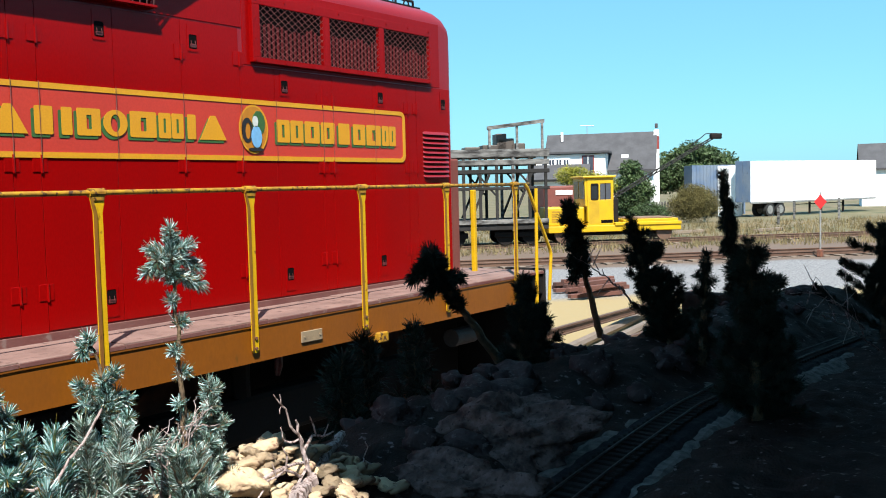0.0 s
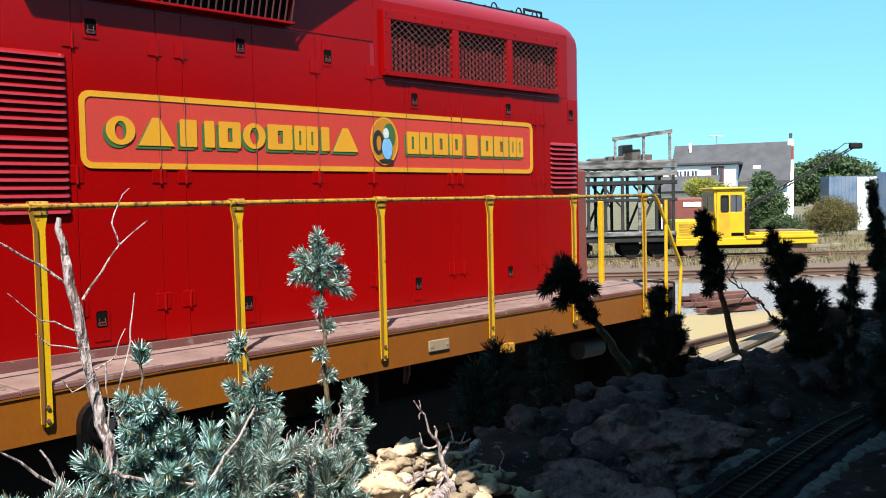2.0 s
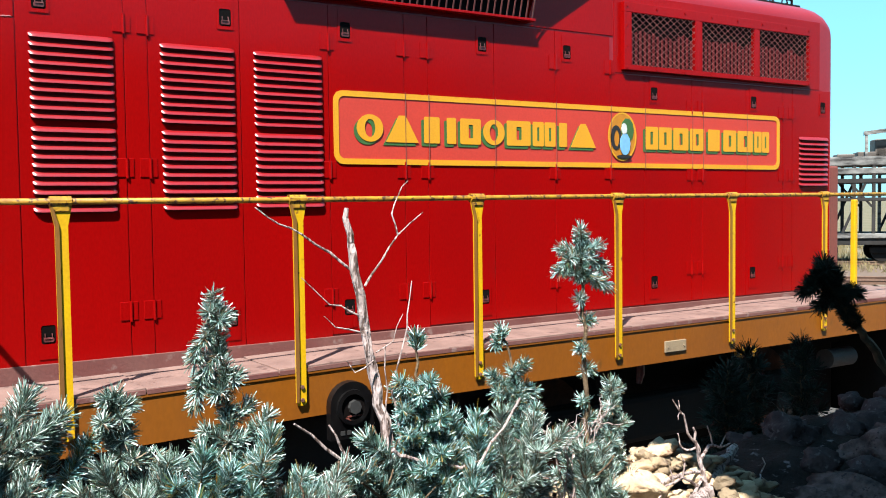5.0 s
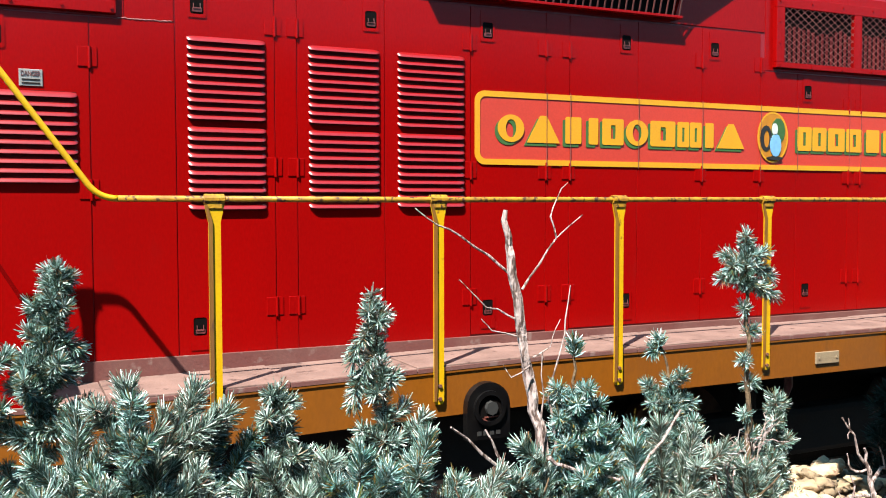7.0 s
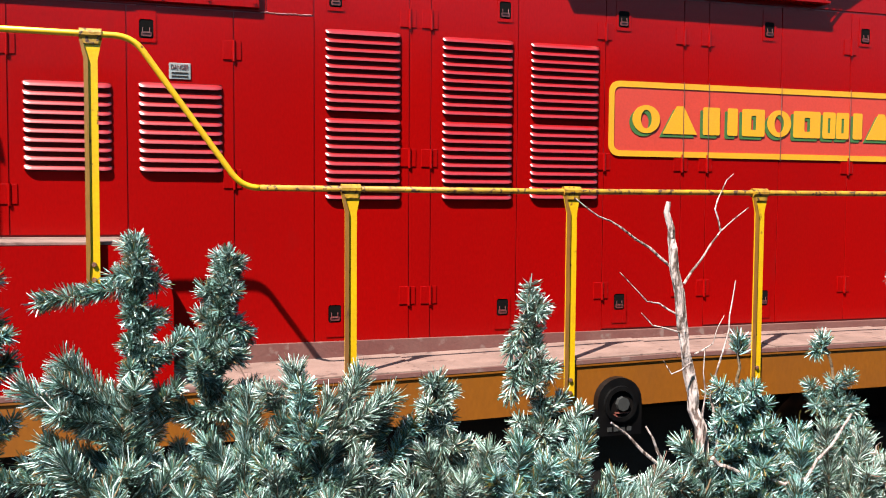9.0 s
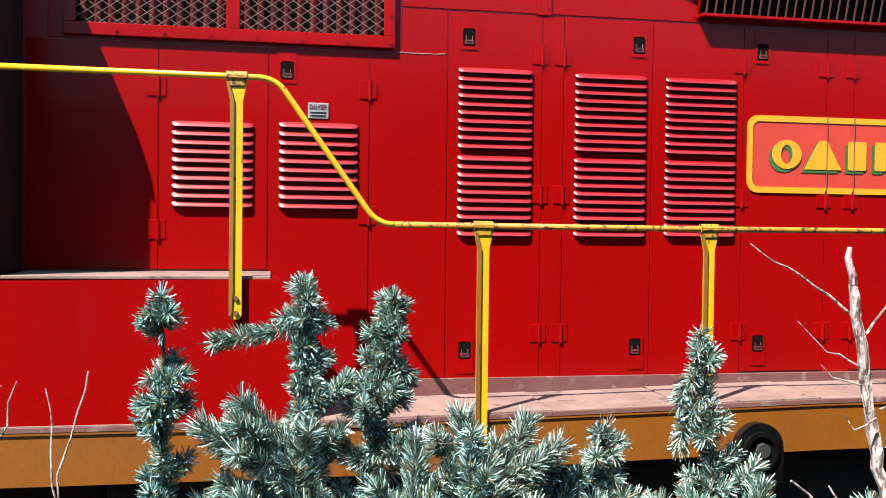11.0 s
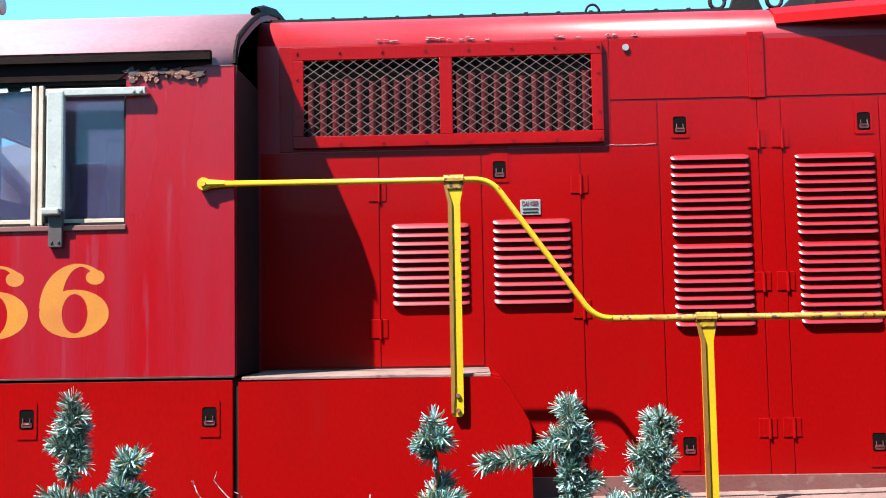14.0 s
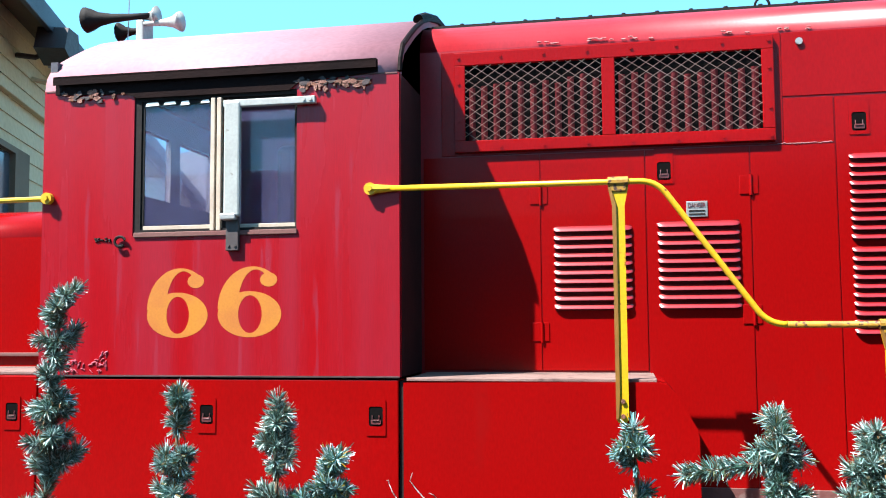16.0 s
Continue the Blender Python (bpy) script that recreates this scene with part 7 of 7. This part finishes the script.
model_fir((-0.243, -4.199, 2.439), ground_at(-0.22, -4.25), 6, [(0.885, (-0.155, 0.0, -0.020), 0.004), (0.92, (-0.035, 0, -0.005), 0), (0.90, (0.035, 0.0, 0.0), 0), (0.80, (0.035, 0.01, 0.02), 0), (0.72, (0.035, -0.01, 0.02), 0),
          (0.62, (-0.09, 0.0, 0.03), 0), (0.45, (-0.24, -0.04, 0.05), 0.0), (0.52, (-0.14, 0.05, 0.07), 0), (0.50, (-0.19, 0.0, 0.02), 0), (0.30, (-0.2, -0.05, 0.0), 0)], 22, 0.12, per_m=6000, high=0.72, tufts=[(0.965 - 0.04 * k, 0.016 + 0.003 * (k % 3), 0.7) for k in range(7)])
model_fir((-0.088, -4.194, 2.410), ground_at(-0.13, -4.26), 7, [(0.90, (-0.03, 0, 0.01), 0), (0.84, (0.045, 0, -0.02), 0), (0.78, (-0.05, 0.01, 0.02), 0), (0.74, (0.05, 0.0, 0.01), 0), (0.64, (0.085, 0.02, 0.03), 0), (0.62, (-0.07, 0.02, 0.03), 0), (0.52, (0.09, 0, 0.02), 0)], 22, 0.12, per_m=6000, sag=(-0.03, 0, 0), high=0.74, tufts=[(0.97 - 0.04 * k, 0.014 + 0.004 * k, 0.7) for k in range(8)])
model_fir((-0.005, -4.46, 2.228), ground_at(-0.03, -4.50), 8, [(0.7, (-0.05, 0, 0.04), 0)], 12, 0.10)
model_fir((0.105, -4.34, 2.19), ground_at(0.06, -4.38), 9, [(0.55, (0.11, 0.0, 0.17), 0.0), (0.5, (0.06, 0.0, 0.22), 0.0), (0.5, (-0.10, 0.0, 0.17), 0)], 12, 0.12)
model_fir((0.239, -4.351, 2.204), ground_at(0.27, -4.36), 10, [(0.8, (0.06, 0, -0.01), 0), (0.75, (-0.03, 0, 0.02), 0)], 13, 0.11, tufts=((0.95, 0.022, 0.4), (0.86, 0.036, 0.1)))
model_fir((0.425, -4.310, 2.358), ground_at(0.44, -4.37), 11, [(0.90, (-0.045, 0, -0.055), 0.02), (0.84, (-0.05, 0.0, -0.09), 0.02), (0.66, (0.045, 0.01, 0.02), 0.0), (0.60, (-0.05, 0, 0.03), 0), (0.55, (0.06, 0, 0.0), 0)], 14, 0.10, sag=(0.012, 0, 0), high=0.60, tufts=((0.93, 0.022, 0.2), (0.76, 0.03, 0.0)))
model_fir((0.787, -4.415, 2.258), ground_at(0.80, -4.42), 12, [(0.74, (0.03, 0, 0.02), 0), (0.72, (-0.03, 0, 0.02), 0), (0.58, (0.06, 0, 0.01), 0), (0.56, (-0.05, 0, 0.01), 0), (0.46, (0.08, 0, 0.0), 0)], 32, 0.095, bare=((0.865, 0.93),), low=0.36, up=0.25, high=0.855)
model_fir((1.154, -4.188, 2.215), ground_at(1.14, -4.24), 13, [(0.97, (-0.022, 0, -0.015), 0), (0.72, (-0.06, 0, 0.01), 0), (0.72, (0.055, 0, 0.0), 0), (0.66, (0.02, 0, 0.05), 0)], 11, 0.09, sag=(0.045, 0, 0), bare=((0.86, 0.94),), high=0.82)
model_fir((1.276, -4.330, 2.449), ground_at(1.31, -4.32), 14, [(0.92, (-0.065, 0, -0.030), 0.012), (0.92, (0.070, 0, -0.030), 0.012), (0.87, (0.075, 0.0, -0.035), 0), (0.93, (-0.03, 0.03, 0.01), 0), (0.94, (0.03, -0.02, 0.01), 0), (0.86, (-0.03, 0.0, 0.01), 0),
          (0.78, (-0.012, 0, 0.012), 0), (0.72, (0.014, 0, 0.008), 0), (0.64, (-0.014, 0, 0.006), 0), (0.57, (0.016, 0, 0.006), 0), (0.48, (-0.016, 0, 0.006), 0), (0.42, (0.016, 0, 0.006), 0)], 0, 0.05, bare=((0.0, 0.83),), trunk_r=0.0085)
model_fir((1.33, -4.30, 2.01), ground_at(1.30, -4.31), 16, [(0.7, (-0.07, 0, 0.04), 0), (0.7, (0.05, 0, 0.05), 0)], 14, 0.10)
model_fir((1.372, -4.321, 2.090), ground_at(1.42, -4.30), 15, [], 14, 0.05, length=0.024)
# lower boughs: single brushes that rise and lean out of one foot
def fir_boughs(x, y, tips, seed, length=0.029):
    rng = random.Random(seed)
    t = thing("model_fir", ground_at(x, y), "low frosted artificial fir boughs filling the bed", "model tree", "model firs")
    bm = bmesh.new()
    stems = []
    for tx, ty, tz, rx, rz in tips:
        foot, root, tip = Vector(ground_at(x, y)), Vector((rx, (y + ty) / 2, rz)), Vector((tx, ty, tz))
        line = bent(foot, root, ((rx - x) * 0.2, 0, 0.02), 5, 0.004, rng)[:-1] + bent(root, tip, (0, 0, -0.006), 5, 0.002, rng)
        tube(bm, line, [0.005 - 0.0003 * i for i in range(len(line))], 5)
        stems.append((line[2:], 1.0))
        for k in range(4):
            i = 3 + k
            ang = rng.uniform(0, 6.28)
            r = rng.uniform(0.045, 0.08)
            grow = (tip - root).normalized()
            end = line[i] + Vector((math.cos(ang) * r, math.sin(ang) * r, 0.01)) + grow * r * 0.9
            twig = bent(line[i], end, (0, 0, -0.005), 4, 0.002, rng)
            tube(bm, twig, [0.003, 0.0028, 0.0024, 0.002, 0.0015], 5)
            if end.z < tz - 0.015:
                stems.append((twig, 0.9))
    part("trunk", bm, FIR_BARK, t)
    v, f = needles(stems, length, 7000, seed, 0.00075, True, (30, 80))
    from_lists("needles", v, f, NEEDLE, t)


for k, (x, y, tips) in enumerate((
        (-1.75, -4.35, ((-1.75, -4.35, 2.22, -1.75, 2.10), (-1.70, -4.38, 2.15, -1.73, 2.02))),
        (-0.25, -4.40, ((-0.394, -4.42, 2.235, -0.262, 2.17), (-0.345, -4.37, 2.265, -0.25, 2.18))),
        (-0.30, -4.46, ((-0.339, -4.48, 2.145, -0.275, 2.05), (-0.25, -4.50, 2.13, -0.25, 2.03))),
        (-0.15, -4.42, ((-0.195, -4.46, 2.115, -0.17, 2.0), (-0.076, -4.38, 2.20, -0.085, 2.07), (-0.13, -4.48, 2.10, -0.14, 1.99))),
        (0.02, -4.38, ((-0.006, -4.38, 2.238, 0.003, 2.12), (0.104, -4.36, 2.218, 0.035, 2.10), (0.152, -4.38, 2.184, 0.05, 2.09))),
        (0.04, -4.46, ((0.03, -4.45, 2.139, 0.012, 2.03), (-0.05, -4.48, 2.10, -0.03, 2.0), (0.10, -4.48, 2.085, 0.07, 1.99))),
        (0.12, -4.52, ((0.02, -4.54, 2.07, 0.05, 1.98), (0.155, -4.50, 2.055, 0.11, 1.97), (-0.08, -4.54, 2.075, -0.04, 1.97))),
        (0.26, -4.42, ((0.199, -4.43, 2.10, 0.249, 2.0), (0.30, -4.44, 2.10, 0.275, 2.0), (0.245, -4.48, 2.06, 0.255, 1.97))),
        (0.35, -4.40, ((0.36, -4.44, 2.10, 0.35, 2.0), (0.40, -4.46, 2.075, 0.37, 1.97), (0.33, -4.48, 2.04, 0.34, 1.95))),
        (0.46, -4.40, ((0.502, -4.38, 2.105, 0.475, 1.98), (0.455, -4.42, 2.07, 0.455, 1.96), (0.545, -4.42, 2.03, 0.49, 1.96))),
        (0.53, -4.46, ((0.61, -4.46, 2.045, 0.54, 1.985), (0.57, -4.50, 2.01, 0.54, 1.94))),
        (0.73, -4.42, ((0.672, -4.42, 2.08, 0.725, 2.03), (0.648, -4.46, 2.03, 0.70, 1.97), (0.76, -4.46, 2.0, 0.74, 1.93))),
        (0.83, -4.46, ((0.817, -4.46, 2.045, 0.828, 1.95), (0.87, -4.48, 2.0, 0.85, 1.92))),
        (0.92, -4.40, ((0.885, -4.38, 2.085, 0.90, 1.95), (0.963, -4.36, 2.07, 0.925, 1.95), (0.922, -4.42, 2.05, 0.93, 1.93))),
        (1.04, -4.38, ((1.012, -4.38, 2.075, 1.02, 1.96), (1.10, -4.38, 2.05, 1.062, 1.93), (1.06, -4.44, 2.0, 1.05, 1.90))),
        (1.22, -4.42, ((1.20, -4.42, 1.98, 1.21, 1.90), (1.27, -4.40, 1.96, 1.25, 1.88))))):
    fir_boughs(x, y, tips, 100 + k)


def dead_tree(name, label, runs, seed):
    """Bleached bare wood: each run is (points, first radius, last radius)."""
    t = thing(name, runs[0][0][0], label, "dead tree", "bleached twigs")
    rng = random.Random(seed)
    for i, (pts, r0, r1) in enumerate(runs):
        if i and name == "dead_snag":
            r0, r1 = r0 * 0.72, r1 * 0.72
        fine = []
        for a, b in zip(pts, pts[1:]):
            a, b = Vector(a), Vector(b)
            steps = max(2, int((b - a).length / 0.03))
            for s in range(steps):
                w = (0.003 if i == 0 else 0.0015) if s else 0
                fine.append(a.lerp(b, s / steps) + Vector((rng.uniform(-w, w), rng.uniform(-w, w), rng.uniform(-w, w))) * 2)
        fine.append(Vector(pts[-1]))
        n = len(fine) - 1
        part("trunk" if i == 0 else "branch", tube(bmesh.new(), fine, [r0 + (r1 - r0) * k / n + (rng.uniform(-0.09, 0.10) * r0 if i == 0 else 0) for k in range(n + 1)], 7), BLEACHED, t)
    return t


dead_tree("dead_snag", "bleached bare snag standing among the firs", [
    ([(0.755, -4.40, 1.70), (0.750, -4.38, 1.96), (0.745, -4.37, 2.06), (0.731, -4.36, 2.15), (0.712, -4.36, 2.234), (0.698, -4.36, 2.338), (0.682, -4.36, 2.421), (0.678, -4.36, 2.455), (0.671, -4.36, 2.505)], 0.0175, 0.0056),
    ([(0.687, -4.352, 2.384), (0.640, -4.35, 2.422), (0.583, -4.35, 2.458), (0.538, -4.35, 2.478), (0.493, -4.35, 2.509)], 0.0040, 0.0015),
    ([(0.712, -4.35, 2.355), (0.748, -4.35, 2.400), (0.787, -4.35, 2.451), (0.846, -4.35, 2.495)], 0.0036, 0.0012),
    ([(0.787, -4.35, 2.451), (0.774, -4.35, 2.492), (0.790, -4.35, 2.530), (0.812, -4.35, 2.557)], 0.0026, 0.0010),
    ([(0.697, -4.36, 2.299), (0.655, -4.36, 2.322), (0.631, -4.36, 2.326), (0.576, -4.36, 2.379)], 0.0028, 0.0010),
    ([(0.698, -4.36, 2.268), (0.643, -4.36, 2.282), (0.620, -4.36, 2.305)], 0.0026, 0.0009),
    ([(0.712, -4.38, 2.215), (0.672, -4.38, 2.196), (0.655, -4.38, 2.221)], 0.0024, 0.0009),
    ([(0.758, -4.41, 1.97), (0.746, -4.40, 2.136), (0.741, -4.40, 2.168), (0.768, -4.40, 2.249), (0.776, -4.40, 2.30), (0.787, -4.40, 2.364)], 0.0042, 0.0013),
    ([(0.722, -4.41, 1.99), (0.723, -4.40, 2.06), (0.730, -4.40, 2.16), (0.727, -4.40, 2.244)], 0.0036, 0.0014),
    ([(0.712, -4.39, 2.232), (0.750, -4.39, 2.25), (0.772, -4.39, 2.30)], 0.0024, 0.0009)], 1)
dead_tree("dead_branch", "pale dry branch leaning through the firs", [
    ([(0.66, -4.455, 2.01), (0.629, -4.45, 2.044), (0.575, -4.45, 2.082), (0.516, -4.45, 2.134)], 0.0048, 0.0018),
    ([(0.632, -4.45, 2.04), (0.605, -4.45, 2.078), (0.582, -4.45, 2.123)], 0.0036, 0.0015)], 2)
dead_tree("dead_branch", "long pale dry branch arching over the boughs", [
    ([(0.70, -4.47, 2.065), (0.725, -4.47, 2.049), (0.80, -4.47, 2.02), (0.849, -4.47, 2.006), (0.903, -4.46, 2.009), (0.963, -4.45, 2.061), (1.007, -4.45, 2.118)], 0.0040, 0.0022)], 3)


def twig_bush(base, height, seed, count, label, spread=0.6, thick=0.0022):
    rng = random.Random(seed)
    b = Vector(base)
    runs = [([Vector((b.x, b.y, bed_height(b.x, b.y) - 0.03)), b], thick * 1.3, thick)]
    for k in range(count):
        a = b + Vector((rng.uniform(-0.02, 0.02), rng.uniform(-0.02, 0.02), 0))
        ang = rng.uniform(0, 6.28)
        out = Vector((math.cos(ang), math.sin(ang) * 0.5, 0)) * spread * height * rng.uniform(0.4, 1)
        m = a + out * 0.5 + Vector((0, 0, height * 0.55))
        e = a + out + Vector((0, 0, height * rng.uniform(0.75, 1.05)))
        jit = lambda: Vector((rng.uniform(-1, 1), rng.uniform(-0.6, 0.6), rng.uniform(-0.5, 0.5))) * height * 0.09
        runs.append(([a, a.lerp(m, 0.5) + jit(), m, m.lerp(e, 0.35) + jit(), m.lerp(e, 0.7) + jit(), e], thick, thick * 0.4))
        for q in range(6):
            s = m.lerp(e, rng.random())
            d = Vector((rng.uniform(-1, 1), rng.uniform(-0.5, 0.5), rng.uniform(-0.1, 0.9))) * height * 0.26
            runs.append(([s, s + d * 0.5 + jit() * 0.5, s + d, s + d * 1.15 + jit() * 0.6], thick * 0.6, thick * 0.3))
    dead_tree("twig_bush", label, runs, seed)


twig_bush((-0.95, -4.12, 2.01), 0.275, 31, 4, "pale branching dry twigs", 0.62, 0.0025)
for k, (foot, tip) in enumerate((((-0.735, -4.3, 2.01), (-0.678, -4.3, 2.289)), ((-0.60, -4.3, 2.01), (-0.637, -4.3, 2.278)), ((-0.635, -4.3, 2.01), (-0.575, -4.3, 2.303)))):
    mid = Vector(foot).lerp(Vector(tip), 0.55) + Vector((-0.008, 0, 0.0))
    dead_tree("dry_stalk", "thin pale dry stalk rising from the bed", [([Vector((foot[0] - 0.02, foot[1], 1.62)), Vector(foot), mid, Vector(tip)], 0.0026 + 0.0007 * (k == 2), 0.0012)], 320 + k)
dead_tree("dead_twig", "bleached forked twig standing on the stones", [
    ([(1.652, -4.38, 1.72), (1.645, -4.37, 1.78), (1.628, -4.36, 1.877), (1.612, -4.36, 1.925), (1.608, -4.36, 1.955)], 0.0085, 0.0028),
    ([(1.612, -4.36, 1.92), (1.588, -4.36, 1.945), (1.575, -4.36, 1.99), (1.536, -4.36, 2.033)], 0.0038, 0.0016),
    ([(1.630, -4.36, 1.87), (1.675, -4.35, 1.90), (1.715, -4.35, 1.888), (1.755, -4.35, 1.893)], 0.0046, 0.0018),
    ([(1.690, -4.35, 1.898), (1.680, -4.35, 1.925), (1.668, -4.35, 1.95)], 0.0028, 0.0014),
    ([(1.575, -4.36, 1.99), (1.56, -4.36, 2.0), (1.545, -4.37, 1.985)], 0.0018, 0.001),
    ([(1.560, -4.36, 2.008), (1.556, -4.36, 2.03)], 0.0016, 0.001),
    ([(1.715, -4.35, 1.888), (1.735, -4.35, 1.915)], 0.0022, 0.0012),
    ([(1.618, -4.36, 1.905), (1.595, -4.35, 1.90), (1.57, -4.35, 1.92), (1.565, -4.35, 1.945)], 0.0030, 0.0014),
    ([(1.50, -4.395, 1.848), (1.49, -4.395, 1.88)], 0.0022, 0.0012),
    ([(1.640, -4.36, 1.83), (1.60, -4.38, 1.815), (1.537, -4.39, 1.851), (1.47, -4.40, 1.845), (1.42, -4.41, 1.81)], 0.0046, 0.002),
    ([(1.537, -4.39, 1.851), (1.545, -4.39, 1.885), (1.53, -4.39, 1.91)], 0.0028, 0.0013),
    ([(1.60, -4.38, 1.815), (1.54, -4.41, 1.79), (1.45, -4.42, 1.80), (1.369, -4.42, 1.829), (1.33, -4.42, 1.822)], 0.0040, 0.0016),
    ([(1.45, -4.42, 1.80), (1.44, -4.43, 1.77), (1.40, -4.43, 1.745)], 0.0030, 0.0015)], 33)
dead_tree("dead_twig", "small pale forked twig lying on the stones", [
    ([(1.80, -4.36, 1.765), (1.835, -4.36, 1.782), (1.860, -4.36, 1.79), (1.872, -4.36, 1.815), (1.866, -4.36, 1.84)], 0.0036, 0.0015),
    ([(1.860, -4.36, 1.79), (1.888, -4.36, 1.772), (1.914, -4.36, 1.757)], 0.0028, 0.0013)], 35)
twig_bush((1.19, -4.38, 1.80), 0.25, 34, 6, "grey dry twigs between the firs", 0.5)
dead_tree("driftwood", "weathered driftwood branch lying on the stones", [
    ([(1.50, -4.46, 1.80), (1.62, -4.38, 1.79), (1.78, -4.28, 1.80), (1.95, -4.2, 1.82)], 0.022, 0.012),
    ([(1.45, -4.36, 1.83), (1.56, -4.37, 1.85), (1.66, -4.35, 1.84)], 0.006, 0.003)], 5)

# firs beyond the stones, the shade on them put into their needle colour
SHADE = "dark green artificial fir with shade put into its needle colour"


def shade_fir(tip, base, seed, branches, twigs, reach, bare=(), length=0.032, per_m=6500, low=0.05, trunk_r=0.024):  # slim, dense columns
    return model_fir(tip, base, seed, branches, twigs, reach, per_m, length, bare, NEEDLE_SHADED, SHADE, (0, 0, 0), trunk_r, 0.55, low)


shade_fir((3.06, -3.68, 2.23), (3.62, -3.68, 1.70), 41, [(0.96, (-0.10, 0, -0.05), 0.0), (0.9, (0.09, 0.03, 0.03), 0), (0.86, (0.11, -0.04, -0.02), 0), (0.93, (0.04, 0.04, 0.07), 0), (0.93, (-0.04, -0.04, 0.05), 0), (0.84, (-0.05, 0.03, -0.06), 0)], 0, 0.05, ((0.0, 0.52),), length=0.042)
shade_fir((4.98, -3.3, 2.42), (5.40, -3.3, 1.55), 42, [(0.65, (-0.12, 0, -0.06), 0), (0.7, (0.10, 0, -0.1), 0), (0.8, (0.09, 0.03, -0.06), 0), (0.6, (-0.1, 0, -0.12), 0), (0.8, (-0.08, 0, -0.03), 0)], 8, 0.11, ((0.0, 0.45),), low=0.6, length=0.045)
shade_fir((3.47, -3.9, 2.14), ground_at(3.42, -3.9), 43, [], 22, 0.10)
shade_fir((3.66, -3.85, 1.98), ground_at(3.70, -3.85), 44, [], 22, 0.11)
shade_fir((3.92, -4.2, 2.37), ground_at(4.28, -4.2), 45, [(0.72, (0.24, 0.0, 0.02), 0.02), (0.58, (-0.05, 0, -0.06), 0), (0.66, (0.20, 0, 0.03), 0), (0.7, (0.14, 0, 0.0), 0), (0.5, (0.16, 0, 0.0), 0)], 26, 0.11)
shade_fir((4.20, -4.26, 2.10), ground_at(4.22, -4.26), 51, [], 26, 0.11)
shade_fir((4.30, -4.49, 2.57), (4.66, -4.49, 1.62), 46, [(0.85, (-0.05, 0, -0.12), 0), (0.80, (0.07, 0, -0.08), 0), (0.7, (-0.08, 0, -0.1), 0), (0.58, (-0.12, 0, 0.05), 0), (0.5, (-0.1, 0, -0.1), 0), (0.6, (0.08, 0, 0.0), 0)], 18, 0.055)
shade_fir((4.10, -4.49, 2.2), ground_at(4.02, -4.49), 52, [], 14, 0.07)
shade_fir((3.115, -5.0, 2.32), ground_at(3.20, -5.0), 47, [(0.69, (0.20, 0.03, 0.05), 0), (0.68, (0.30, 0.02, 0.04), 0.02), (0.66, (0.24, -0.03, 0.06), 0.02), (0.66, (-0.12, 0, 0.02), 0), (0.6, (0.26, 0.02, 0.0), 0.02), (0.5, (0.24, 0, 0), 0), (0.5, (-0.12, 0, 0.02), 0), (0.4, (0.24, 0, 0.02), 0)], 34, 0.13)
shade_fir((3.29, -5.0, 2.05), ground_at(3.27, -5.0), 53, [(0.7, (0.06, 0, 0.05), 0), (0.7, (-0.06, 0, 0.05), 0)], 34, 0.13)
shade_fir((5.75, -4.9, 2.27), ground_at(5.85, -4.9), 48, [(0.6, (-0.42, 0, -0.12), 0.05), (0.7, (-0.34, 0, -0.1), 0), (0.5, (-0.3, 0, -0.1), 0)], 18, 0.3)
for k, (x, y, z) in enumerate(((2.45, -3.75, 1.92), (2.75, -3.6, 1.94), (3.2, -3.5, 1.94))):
    model_fir((x, y, z), ground_at(x, y), 60 + k, [], 18, 0.09, dark=NEEDLE_SHADED, length=0.05, per_m=1100, label="small cone-shaped artificial fir, its needles darkened for shade", trunk_r=0.012)


def dry_spray(base, tip, seed, label):
    rng = random.Random(seed)
    a, b = Vector(base), Vector(tip)
    runs = [([a, a.lerp(b, 0.5) + Vector((0, 0, 0.03)), b], 0.006, 0.0015)]
    for k in range(9):
        s = a.lerp(b, 0.25 + 0.08 * k) + Vector((0, 0, 0.03))
        d = (b - a).length * 0.3
        runs.append(([s, s + Vector((rng.uniform(-1, 1), rng.uniform(-0.5, 0.5), rng.uniform(-0.6, 0.9))) * d * 0.7], 0.003, 0.001))
    dead_tree("dry_spray", label, runs, seed)


dry_spray((5.1, -4.95, 1.75), (4.05, -4.95, 2.05), 71, "bare grey branch in the shaded bed")
dry_spray((5.3, -5.0, 1.6), (4.4, -4.8, 1.95), 72, "bare grey branch in the shaded bed")
dry_spray((4.25, -4.1, 1.9), (3.75, -4.0, 2.2), 73, "fine bare twigs against the yard")
